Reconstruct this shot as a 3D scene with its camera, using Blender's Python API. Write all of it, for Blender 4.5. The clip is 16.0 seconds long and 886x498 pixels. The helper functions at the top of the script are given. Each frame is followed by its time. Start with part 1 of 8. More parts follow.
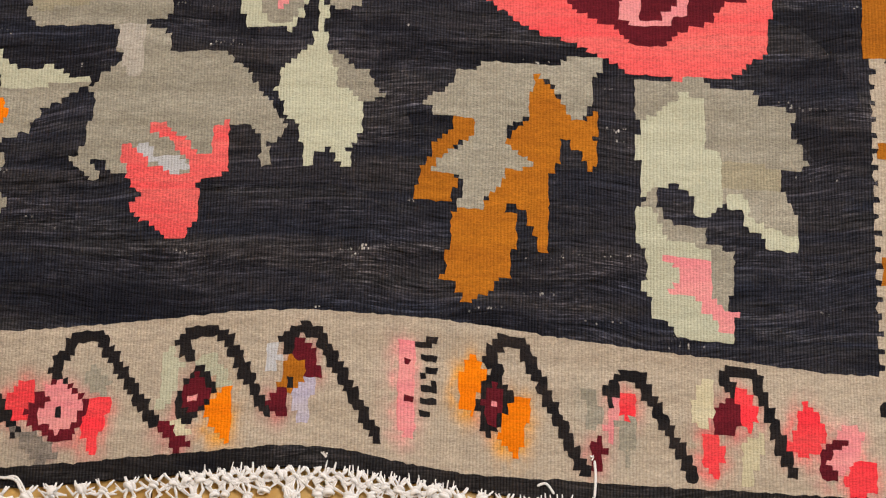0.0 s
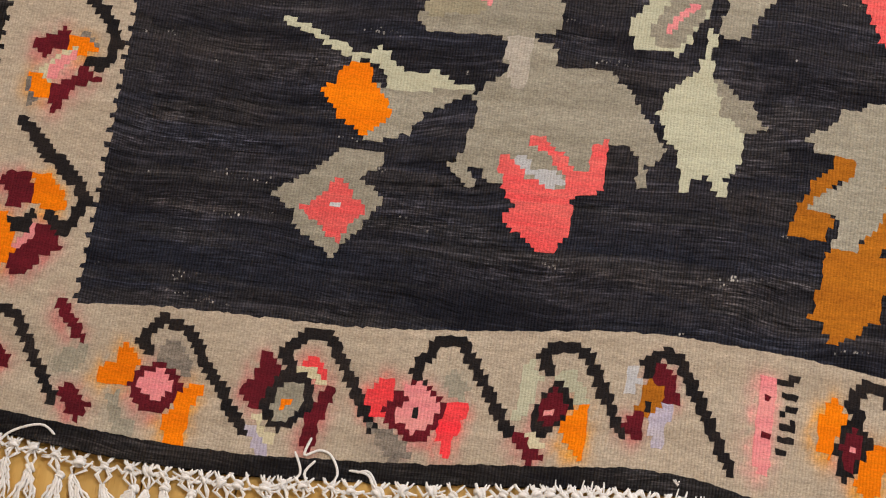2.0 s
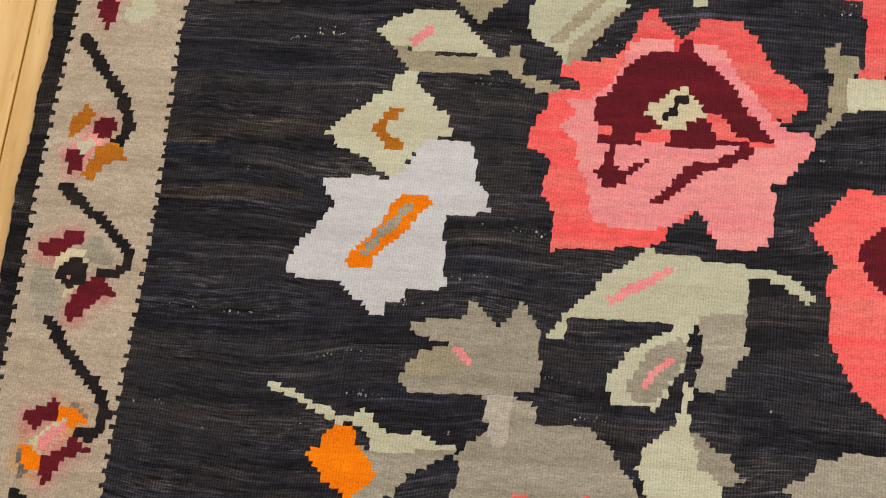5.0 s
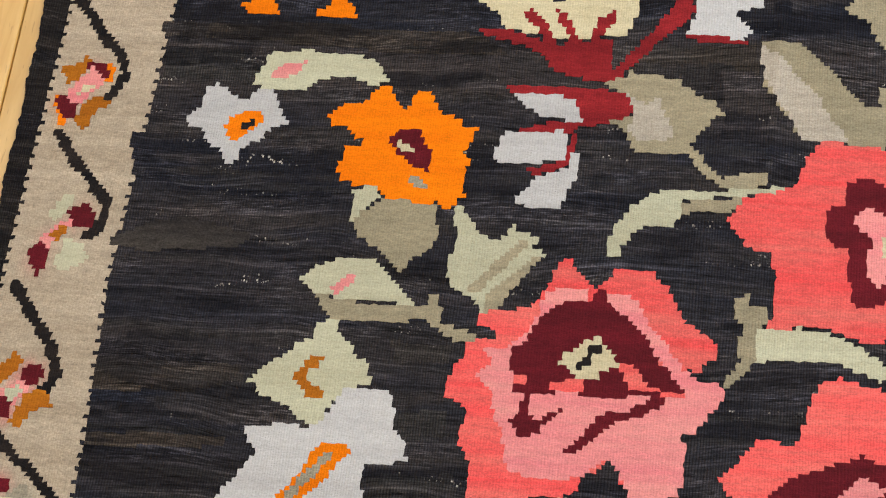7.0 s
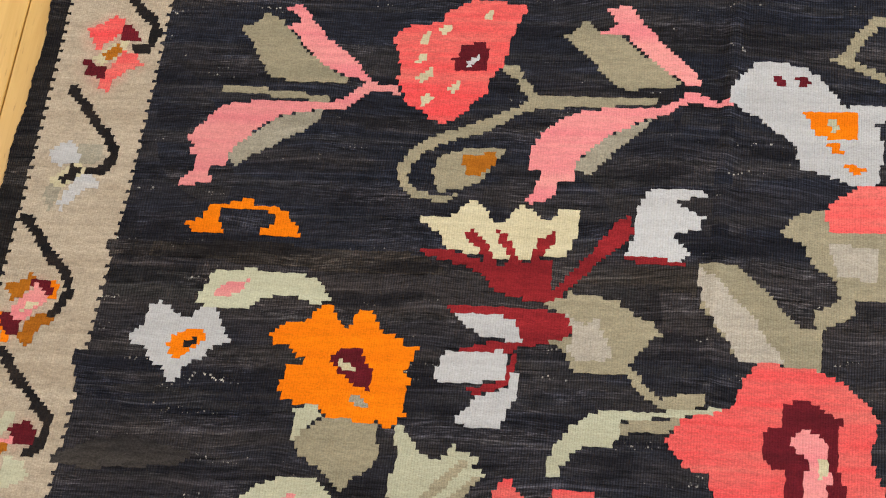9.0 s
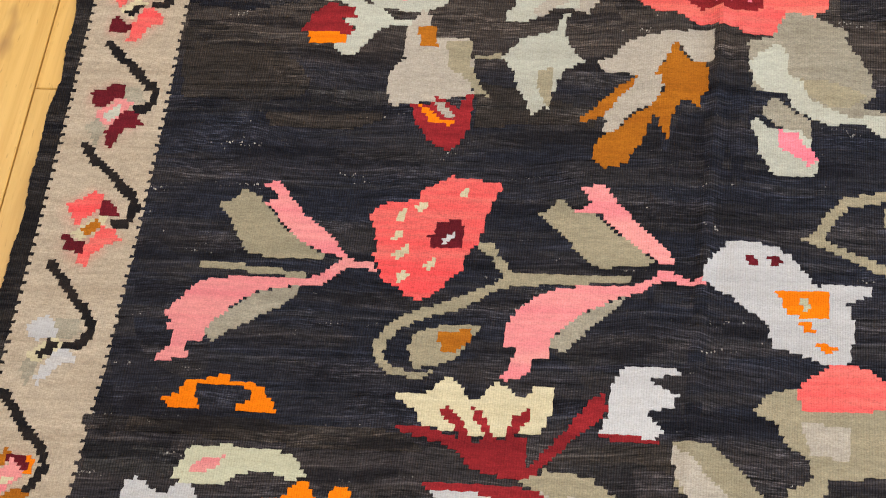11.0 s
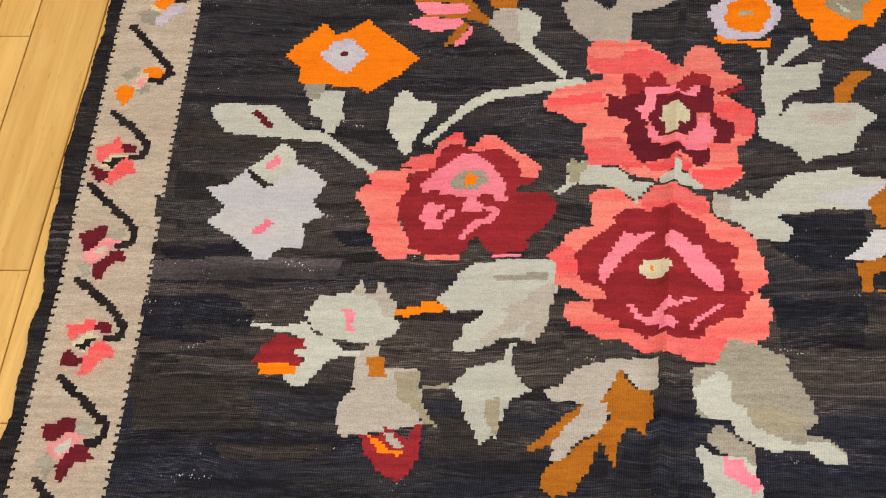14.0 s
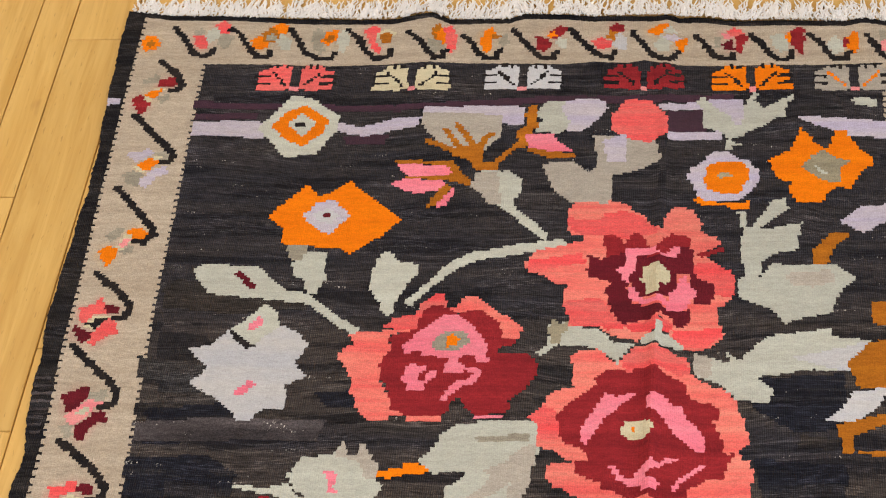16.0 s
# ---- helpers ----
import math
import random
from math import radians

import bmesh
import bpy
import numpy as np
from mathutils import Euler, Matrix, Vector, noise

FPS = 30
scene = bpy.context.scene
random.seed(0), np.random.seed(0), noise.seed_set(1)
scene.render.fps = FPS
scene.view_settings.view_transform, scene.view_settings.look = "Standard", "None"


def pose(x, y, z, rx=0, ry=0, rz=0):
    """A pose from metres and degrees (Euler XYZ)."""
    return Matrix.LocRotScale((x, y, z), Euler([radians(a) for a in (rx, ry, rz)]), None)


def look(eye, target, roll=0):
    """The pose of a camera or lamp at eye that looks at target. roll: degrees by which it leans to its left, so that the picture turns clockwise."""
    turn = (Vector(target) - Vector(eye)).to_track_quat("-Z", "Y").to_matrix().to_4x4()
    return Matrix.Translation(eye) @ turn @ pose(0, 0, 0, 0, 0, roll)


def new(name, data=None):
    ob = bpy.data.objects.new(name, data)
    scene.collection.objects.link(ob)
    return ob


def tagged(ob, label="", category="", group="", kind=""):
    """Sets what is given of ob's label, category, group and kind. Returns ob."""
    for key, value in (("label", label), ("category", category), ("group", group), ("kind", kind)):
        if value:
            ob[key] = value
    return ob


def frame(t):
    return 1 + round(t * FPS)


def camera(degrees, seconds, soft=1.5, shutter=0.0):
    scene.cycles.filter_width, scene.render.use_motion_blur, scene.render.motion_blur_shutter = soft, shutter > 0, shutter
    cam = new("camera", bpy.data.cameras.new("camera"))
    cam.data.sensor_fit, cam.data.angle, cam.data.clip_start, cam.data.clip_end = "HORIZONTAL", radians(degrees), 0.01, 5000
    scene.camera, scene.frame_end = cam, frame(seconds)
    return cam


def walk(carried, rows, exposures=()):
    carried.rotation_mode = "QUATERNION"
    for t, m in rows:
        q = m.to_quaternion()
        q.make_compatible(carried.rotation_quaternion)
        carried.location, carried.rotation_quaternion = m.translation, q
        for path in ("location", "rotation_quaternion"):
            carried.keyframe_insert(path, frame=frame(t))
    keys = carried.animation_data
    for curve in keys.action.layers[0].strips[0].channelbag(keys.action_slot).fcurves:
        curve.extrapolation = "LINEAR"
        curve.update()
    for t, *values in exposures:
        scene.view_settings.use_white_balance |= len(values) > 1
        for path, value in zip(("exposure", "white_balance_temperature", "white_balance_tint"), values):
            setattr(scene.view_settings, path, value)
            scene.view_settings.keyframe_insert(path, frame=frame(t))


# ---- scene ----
# A flat-woven kilim lies on a strip floor; the camera stands over its near end and sweeps along it.
cam = camera(22.0, 16.0, 1.15)

# seconds, eye in metres, tilt from straight down, swing to the side, turn about the lens axis
PATH = [
    (0, 0.3010, -0.6241, 2.0052, 17.119, 1.312, 0.953),
    (0.5, 0.2777, -0.6210, 2.0074, 17.079, 2.344, 1.896),
    (1, 0.2523, -0.6210, 2.0085, 17.021, 4.250, 3.255),
    (1.5, 0.2381, -0.6311, 2.0046, 17.243, 6.630, 5.113),
    (2, 0.2144, -0.6395, 2.0071, 17.461, 8.232, 6.404),
    (2.5, 0.2040, -0.6409, 2.0079, 18.012, 9.711, 6.884),
    (3, 0.1990, -0.6257, 2.0178, 18.822, 10.400, 6.243),
    (3.5, 0.2093, -0.6189, 2.0234, 20.376, 10.374, 5.191),
    (4, 0.2065, -0.6177, 2.0291, 22.360, 9.508, 4.185),
    (4.2, 0.2132, -0.6114, 2.0326, 22.922, 9.372, 3.894),
    (6.3, 0.3472, -0.4613, 2.1504, 25.232, 10.273, 3.136),
    (6.5, 0.3559, -0.4556, 2.1556, 25.718, 10.325, 3.103),
    (7, 0.3329, -0.4693, 2.1580, 27.598, 9.441, 2.782),
    (7.5, 0.3348, -0.4757, 2.1620, 29.200, 9.104, 2.707),
    (8, 0.3400, -0.4617, 2.1754, 30.215, 8.835, 2.563),
    (8.5, 0.3428, -0.4579, 2.1809, 31.373, 8.566, 2.471),
    (9, 0.3436, -0.4535, 2.1886, 32.576, 8.365, 2.299),
    (9.5, 0.3476, -0.4489, 2.1967, 33.770, 8.301, 2.173),
    (11.8, 0.3358, -0.4471, 2.2207, 38.452, 7.503, 1.612),
    (12, 0.3373, -0.4476, 2.2199, 39.013, 7.463, 1.414),
    (12.5, 0.3399, -0.4432, 2.2360, 40.342, 7.260, 1.130),
    (13, 0.3434, -0.4388, 2.2485, 41.698, 7.074, 0.822),
    (13.5, 0.3386, -0.4389, 2.2589, 42.991, 6.761, 0.641),
    (14, 0.3462, -0.4337, 2.2687, 44.152, 6.685, 0.397),
    (14.5, 0.3477, -0.4350, 2.2695, 45.326, 6.566, 0.260),
    (15, 0.3506, -0.4342, 2.2776, 46.338, 6.528, 0.165),
    (15.5, 0.3480, -0.4306, 2.2875, 47.183, 6.402, 0.091),
    (16, 0.3480, -0.4345, 2.2875, 48.000, 6.241, -0.021),
]


def aim(x, y, z, a, b, c):
    return pose(x, y, z) @ pose(0, 0, 0, a) @ pose(0, 0, 0, 0, b) @ pose(0, 0, 0, 0, 0, c)


EXPOSURES = [(0, 0.05, 6380, 10), (1.5, 0.05, 6380, 10), (2.5, -0.07, 6430, 11), (4.2, 0.0, 6430, 9), (6.3, 0.05, 6220, 5), (9.6, 0.05, 6220, 5), (11.8, 0.22, 6220, 8), (14, 0.18, 6280, 8), (16, 0.06, 6300, 9)]
walk(cam, [(t, aim(x, y, z, a, b, c)) for t, x, y, z, a, b, c in PATH], EXPOSURES)

# ---- world and light ----
world = bpy.data.worlds.new("sky")
scene.world = world
world.use_nodes = True
sky = world.node_tree.nodes.new("ShaderNodeTexSky")
sky.sky_type, sky.sun_disc, sky.sun_elevation, sky.sun_rotation = "NISHITA", False, radians(40), radians(250)
world.node_tree.links.new(sky.outputs[0], world.node_tree.nodes["Background"].inputs[0])
world.node_tree.nodes["Background"].inputs[1].default_value = 0.1


def area(name, m, sx, sy, watts, rgb):
    lamp = bpy.data.lights.new(name, "AREA")
    lamp.shape, lamp.size, lamp.size_y, lamp.energy, lamp.color = "RECTANGLE", sx, sy, watts, rgb
    ob = new(name, lamp)
    ob.matrix_world = m
    return ob


# unseen area lights, added for even brightness, floor glare and side shading
OVERHEAD_WATTS, SIDE_WATTS = 50, 52
area("ceiling_lamp", pose(-1.8, 2.2, 2.82), 1.2, 1.2, OVERHEAD_WATTS * 0.98, (1.0, 0.935, 0.90))
area("ceiling_lamp", pose(1.2, 0.6, 2.82), 1.2, 1.2, OVERHEAD_WATTS * 1.05, (1.0, 0.935, 0.90))
# added low from the side so that folds and ribs shade
area("window_light", look((3.54, 1.6, 1.5), (0.2, 1.4, 0.2)), 2.2, 1.5, SIDE_WATTS, (0.95, 0.97, 1.0))


# ---- materials ----
def nodes_of(name):
    m = bpy.data.materials.new(name)
    m.use_nodes = True
    t = m.node_tree
    return m, t, t.nodes["Principled BSDF"]


def put(t, kind, **ins):
    n = t.nodes.new(kind)
    for k, v in ins.items():
        k = k.replace("_", " ")
        if hasattr(v, "is_output"):
            t.links.new(v, n.inputs[k])
        else:
            n.inputs[k].default_value = v
    return n


def calc(t, op, a, b=0.0, c=0.0):
    n = t.nodes.new("ShaderNodeMath")
    n.operation = op
    for i, v in enumerate((a, b, c)):
        if hasattr(v, "is_output"):
            t.links.new(v, n.inputs[i])
        else:
            n.inputs[i].default_value = v
    return n.outputs[0]


def blend(t, fac, a, b, how="MIX"):
    n = t.nodes.new("ShaderNodeMix")
    n.data_type, n.blend_type = "RGBA", how
    for i, v in ((0, fac), (6, a), (7, b)):
        if hasattr(v, "is_output"):
            t.links.new(v, n.inputs[i])
        else:
            n.inputs[i].default_value = v
    return n.outputs[2]


def stretched(t, sx, sy, sz=1.0):
    co = t.nodes.new("ShaderNodeTexCoord").outputs["Object"]
    return put(t, "ShaderNodeMapping", Vector=co, Scale=(sx, sy, sz)).outputs[0]


def ramp(t, fac, lo, hi):
    n = put(t, "ShaderNodeMapRange", Value=fac)
    n.inputs[1].default_value, n.inputs[2].default_value = lo, hi
    return n.outputs[0]


RIB = 0.0030  # spacing of the warps


ABRASH = ((-10, 0.03), (8, 0.16), (28, 0.20), (60, 0.18), (82, 0.15), (86, 0.5), (93, 0.4), (96, 0.02), (148, 0.0), (151, 0.8), (161, 1.0), (168, 0.7), (171, 0.1), (176, 0.9), (194, 0.70), (200, 0.32), (257, 0.34))


def dye_bands(t):
    """The wefts' dye lots along the length of the cloth, with wandering edges."""
    y = put(t, "ShaderNodeSeparateXYZ", Vector=t.nodes.new("ShaderNodeTexCoord").outputs["Object"]).outputs[1]
    drift = put(t, "ShaderNodeTexNoise", Vector=stretched(t, 2.2, 7), Scale=1.0, Detail=3.0).outputs[0]
    y = calc(t, "ADD", y, calc(t, "MULTIPLY", calc(t, "SUBTRACT", drift, 0.5), 0.09))
    n = put(t, "ShaderNodeValToRGB", Fac=ramp(t, y, -0.10, 2.57))
    while len(n.color_ramp.elements) < len(ABRASH):
        n.color_ramp.elements.new(0.5)
    for e, (at, v) in zip(n.color_ramp.elements, ABRASH):
        e.position, e.color = (at + 10) / 267, (v, v, v, 1)
    return n.outputs[0]


def wool(name, rgb, other=None, specks=0.03, streak=0.25, banded=False, bleed=False):
    """Weft-faced wool: ribs along y, wefts packed across them, uneven dye, pale warps showing through where worn."""
    m, t, b = nodes_of(name)
    r, g, bl = rgb
    other = other or (r * 0.72, g * 0.72, bl * 0.74)
    # uneven dye, in bands along the wefts and in clouds
    bands = put(t, "ShaderNodeTexNoise", Vector=stretched(t, 1.1, 26), Scale=1.6, Detail=5.0, Roughness=0.62).outputs[0]
    cloud = put(t, "ShaderNodeTexNoise", Vector=stretched(t, 6, 14), Scale=1.2, Detail=4.0).outputs[0]
    f = ramp(t, calc(t, "ADD", calc(t, "MULTIPLY", bands, 0.7), calc(t, "MULTIPLY", cloud, 0.3)), 0.40, 0.60)
    info = t.nodes.new("ShaderNodeObjectInfo").outputs["Random"]
    if banded == "dyed":
        patchy = put(t, "ShaderNodeTexNoise", Vector=stretched(t, 2.6, 11), Scale=1.4, Detail=3.0).outputs[0]
        f = calc(t, "ADD", calc(t, "MULTIPLY", dye_bands(t), 1.0), calc(t, "MULTIPLY", f, 0.22))
        f = calc(t, "MAXIMUM", calc(t, "ADD", f, calc(t, "MULTIPLY", calc(t, "SUBTRACT", patchy, 0.55), 0.8)), 0.0)
    col = blend(t, f, (r, g, bl, 1), (*other, 1))
    if banded:
        # blocks woven from other skeins: browner, blacker and bluer, with stepped ends
        snap = t.nodes.new("ShaderNodeVectorMath")
        snap.operation = "SNAP"
        t.links.new(t.nodes.new("ShaderNodeTexCoord").outputs["Object"], snap.inputs[0])
        snap.inputs[1].default_value = (0.009, 0.0022, 1.0)

        def skein(sx, sy, shift, lo, hi, detail=3.0):
            at = put(t, "ShaderNodeMapping", Vector=snap.outputs[0], Scale=(sx, sy, 1), Location=(shift, shift * 0.7, 0)).outputs[0]
            return ramp(t, put(t, "ShaderNodeTexNoise", Vector=at, Scale=1.0, Detail=detail, Roughness=0.55).outputs[0], lo, hi)
        col = blend(t, calc(t, "MULTIPLY", skein(2.6, 17, 3.1, 0.54, 0.57), 0.38), col, (0.046, 0.040, 0.037, 1))
        col = blend(t, calc(t, "MULTIPLY", skein(3.4, 24, 11.7, 0.55, 0.57), 0.62), col, (0.0085, 0.0085, 0.0125, 1))
        col = blend(t, calc(t, "MULTIPLY", skein(4.5, 60, 23.9, 0.57, 0.60), 0.45), col, (0.040, 0.038, 0.040, 1))
        # thick and thin wefts, rubbed paler here and there
        bow = put(t, "ShaderNodeTexNoise", Vector=stretched(t, 3.0, 3.0), Scale=1.0, Detail=2.0).outputs[0]
        way = put(t, "ShaderNodeVectorMath")
        t.links.new(t.nodes.new("ShaderNodeTexCoord").outputs["Object"], way.inputs[0])
        t.links.new(put(t, "ShaderNodeCombineXYZ", Y=calc(t, "MULTIPLY", bow, 0.09)).outputs[0], way.inputs[1])
        rub = put(t, "ShaderNodeTexNoise", Vector=put(t, "ShaderNodeMapping", Vector=way.outputs[0], Scale=(26, 330, 1)).outputs[0], Scale=1.5, Detail=5.0, Roughness=0.75).outputs[0]
        bare = put(t, "ShaderNodeTexNoise", Vector=stretched(t, 7, 22), Scale=1.0, Detail=4.0).outputs[0]
        gain = calc(t, "ADD", calc(t, "MULTIPLY", ramp(t, bare, 0.50, 0.64), 3.8), 1.0)
        more = calc(t, "ADD", calc(t, "MULTIPLY", ramp(t, rub, 0.52, 0.70), gain), calc(t, "SUBTRACT", 0.84, calc(t, "MULTIPLY", ramp(t, rub, 0.49, 0.36), 0.55)))
        # long wavering wefts of paler yarn
        long = put(t, "ShaderNodeTexNoise", Vector=put(t, "ShaderNodeMapping", Vector=way.outputs[0], Scale=(5, 190, 1)).outputs[0], Scale=1.0, Detail=4.0, Roughness=0.6).outputs[0]
        more = calc(t, "ADD", more, calc(t, "MULTIPLY", ramp(t, long, 0.57, 0.68), 1.3))
        more = calc(t, "MAXIMUM", calc(t, "SUBTRACT", more, calc(t, "MULTIPLY", ramp(t, long, 0.45, 0.36), 0.35)), 0.12)
        col = blend(t, 1.0, col, put(t, "ShaderNodeCombineXYZ", X=more, Y=more, Z=more).outputs[0], "MULTIPLY")
    if bleed:
        # run dye round the brightest yarns
        run = t.nodes.new("ShaderNodeVertexColor")
        run.layer_name = "run_dye"
        blot = put(t, "ShaderNodeTexNoise", Vector=stretched(t, 70, 45), Scale=1.0, Detail=4.0).outputs[0]
        col = blend(t, calc(t, "MULTIPLY", run.outputs["Alpha"], ramp(t, blot, 0.30, 0.62)), col, run.outputs["Color"])
    # single picks of yarn, lighter and darker
    picks = put(t, "ShaderNodeTexNoise", Vector=stretched(t, 300, 470), Scale=1.0, Detail=3.0, Roughness=0.8).outputs[0]
    col = blend(t, 1.0, col, put(t, "ShaderNodeCombineXYZ", X=(v := calc(t, "ADD", calc(t, "MULTIPLY", calc(t, "SUBTRACT", picks, 0.5), streak * 4.4), 1.0)), Y=v, Z=v).outputs[0], "MULTIPLY")
    tone = calc(t, "ADD", calc(t, "MULTIPLY", info, 0.16), 0.92)
    # hand-spun yarn, thick and thin; shade in the grooves between ribs put into the colour
    x = put(t, "ShaderNodeSeparateXYZ", Vector=t.nodes.new("ShaderNodeTexCoord").outputs["Object"]).outputs[0]
    sway = put(t, "ShaderNodeTexNoise", Vector=stretched(t, 20, 5), Scale=1.0, Detail=2.0).outputs[0]
    rib = calc(t, "ABSOLUTE", calc(t, "SINE", calc(t, "ADD", calc(t, "MULTIPLY", x, math.pi / RIB), calc(t, "MULTIPLY", sway, 8.0))))
    slub = put(t, "ShaderNodeTexNoise", Vector=stretched(t, 55, 160), Scale=1.0, Detail=3.0, Roughness=0.7).outputs[0]
    tone = calc(t, "MULTIPLY", tone, calc(t, "ADD", calc(t, "MULTIPLY", calc(t, "SUBTRACT", slub, 0.5), streak * 2.6), 1.0))
    # painted groove shade: colour darkens between ribs, lightens on their crests
    tone = calc(t, "MULTIPLY", tone, calc(t, "ADD", calc(t, "MULTIPLY", rib, (1.35 if banded else 0.22) * streak), 1.0 - (0.85 if banded else 0.14) * streak))
    col = blend(t, 1.0, col, put(t, "ShaderNodeCombineXYZ", X=tone, Y=tone, Z=tone).outputs[0], "MULTIPLY")
    # warp showing through
    dots = put(t, "ShaderNodeTexVoronoi", Vector=stretched(t, 300, 190), Scale=1.0).outputs["Distance"]
    where = put(t, "ShaderNodeTexNoise", Vector=stretched(t, 8, 40), Scale=1.0, Detail=4.0, Roughness=0.62).outputs[0]
    pick = put(t, "ShaderNodeTexNoise", Vector=stretched(t, 170, 120), Scale=1.0, Detail=1.0).outputs[0]
    worn = calc(t, "MULTIPLY", ramp(t, where, 0.80 - specks * 2.4, 0.86 - specks * 2.4), calc(t, "LESS_THAN", dots, 0.30))
    worn = calc(t, "MULTIPLY", worn, ramp(t, pick, 0.46, 0.58))
    col = blend(t, calc(t, "MULTIPLY", worn, 0.85), col, (0.66, 0.63, 0.58, 1))
    t.links.new(col, b.inputs["Base Color"])
    b.inputs["Roughness"].default_value = 0.92
    b.inputs["Specular IOR Level"].default_value = 0.1
    # ribs and yarn relief
    hair = put(t, "ShaderNodeTexNoise", Vector=stretched(t, 260, 800), Scale=1.0, Detail=3.0).outputs[0]
    high = calc(t, "ADD", calc(t, "MULTIPLY", rib, 1.0 if banded else 0.4), calc(t, "MULTIPLY", hair, 1.0))
    bump = put(t, "ShaderNodeBump", Strength=0.75, Distance=0.0012, Height=high)
    t.links.new(bump.outputs[0], b.inputs["Normal"])
    return m


WOOL = {
    "field": wool("charcoal_wool", (0.0180, 0.0200, 0.0305), (0.062, 0.0515, 0.0465), 0.078, 0.46, banded="dyed"),
    "F": wool("brown_wool", (0.047, 0.039, 0.034), (0.036, 0.031, 0.029), 0.06, 0.46, banded="lot"),
    "X": wool("dark_grey_wool", (0.047, 0.045, 0.046), (0.034, 0.032, 0.034), 0.075, 0.5, banded="lot"),
    "Z": wool("blue_black_wool", (0.0140, 0.0150, 0.0230), (0.018, 0.0185, 0.026), 0.08, 0.46, banded="lot"),
    "h": wool("rose_pink_wool", (0.80, 0.235, 0.30), (0.76, 0.17, 0.24), 0.0, 0.24),
    "selvage": wool("selvage_wool", (0.012, 0.0112, 0.013), (0.030, 0.026, 0.025), 0.05, 0.5, banded="lot"),
    "B": wool("beige_wool", (0.4511, 0.386, 0.3023), (0.372, 0.3116, 0.2372), 0.03, 0.34, bleed=True),
    "K": wool("black_wool", (0.010, 0.0095, 0.011), (0.024, 0.019, 0.018), 0.03, 0.5),
    "G": wool("grey_wool", (0.35, 0.325, 0.26), (0.27, 0.25, 0.195), 0.0, 0.34),
    "N": wool("pale_grey_wool", (0.423, 0.387, 0.333), (0.369, 0.3375, 0.288), 0.0, 0.28),
    "T": wool("khaki_wool", (0.3468, 0.3087, 0.2137), (0.2755, 0.2517, 0.1757), 0.0, 0.3),
    "L": wool("celadon_wool", (0.495, 0.504, 0.378), (0.432, 0.4275, 0.3105), 0.0, 0.2),
    "Y": wool("cream_wool", (0.594, 0.5445, 0.378), (0.522, 0.468, 0.306), 0.0, 0.2),
    "W": wool("white_wool", (0.54, 0.549, 0.5715), (0.477, 0.4815, 0.504), 0.0, 0.16),
    "C": wool("coral_wool", (0.76, 0.080, 0.085), (0.70, 0.15, 0.135), 0.02, 0.30),
    "S": wool("scarlet_wool", (0.84, 0.040, 0.055), (0.78, 0.070, 0.075), 0.01, 0.26),
    "J": wool("smoke_wool", (0.15, 0.130, 0.118), (0.26, 0.225, 0.185), 0.0, 0.5),
    "P": wool("pink_wool", (0.744, 0.3023, 0.293), (0.7068, 0.2185, 0.2465), 0.0, 0.2),
    "M": wool("maroon_wool", (0.130, 0.0105, 0.019), (0.090, 0.009, 0.015), 0.0, 0.34),
    "D": wool("crimson_wool", (0.30, 0.022, 0.028), (0.19, 0.014, 0.019), 0.01, 0.34),
    "O": wool("orange_wool", (0.855, 0.2137, 0.0019), (0.76, 0.171, 0.0019), 0.0, 0.2),
    "R": wool("rust_wool", (0.43, 0.15, 0.012), (0.34, 0.11, 0.010), 0.01, 0.3),
    "V": wool("lavender_wool", (0.44, 0.40, 0.53), (0.49, 0.45, 0.50), 0.0, 0.26),
    "A": wool("salmon_wool", (0.75, 0.235, 0.18), (0.71, 0.115, 0.105), 0.015, 0.28),
    "E": wool("chalk_wool", (0.4884, 0.506, 0.44), (0.4268, 0.4312, 0.374), 0.0, 0.22),
    "I": wool("ice_grey_wool", (0.45, 0.459, 0.4905), (0.495, 0.4905, 0.4905), 0.0, 0.2),
    "Q": wool("heather_wool", (0.085, 0.074, 0.078), (0.036, 0.031, 0.033), 0.10, 0.8),
    "H": wool("ash_wool", (0.060, 0.054, 0.050), (0.030, 0.027, 0.028), 0.03, 0.6),
    "U": wool("plum_wool", (0.060, 0.028, 0.045), (0.045, 0.025, 0.035), 0.0, 0.3),
}


def yarn_white():
    m, t, b = nodes_of("white_cotton")
    n = put(t, "ShaderNodeTexNoise", Vector=stretched(t, 300, 300, 300), Scale=1.0, Detail=3.0).outputs[0]
    t.links.new(blend(t, n, (0.90, 0.89, 0.87, 1), (0.78, 0.76, 0.74, 1)), b.inputs["Base Color"])
    b.inputs["Roughness"].default_value = 0.9
    bump = put(t, "ShaderNodeBump", Strength=0.6, Distance=0.001, Height=n)
    t.links.new(bump.outputs[0], b.inputs["Normal"])
    return m


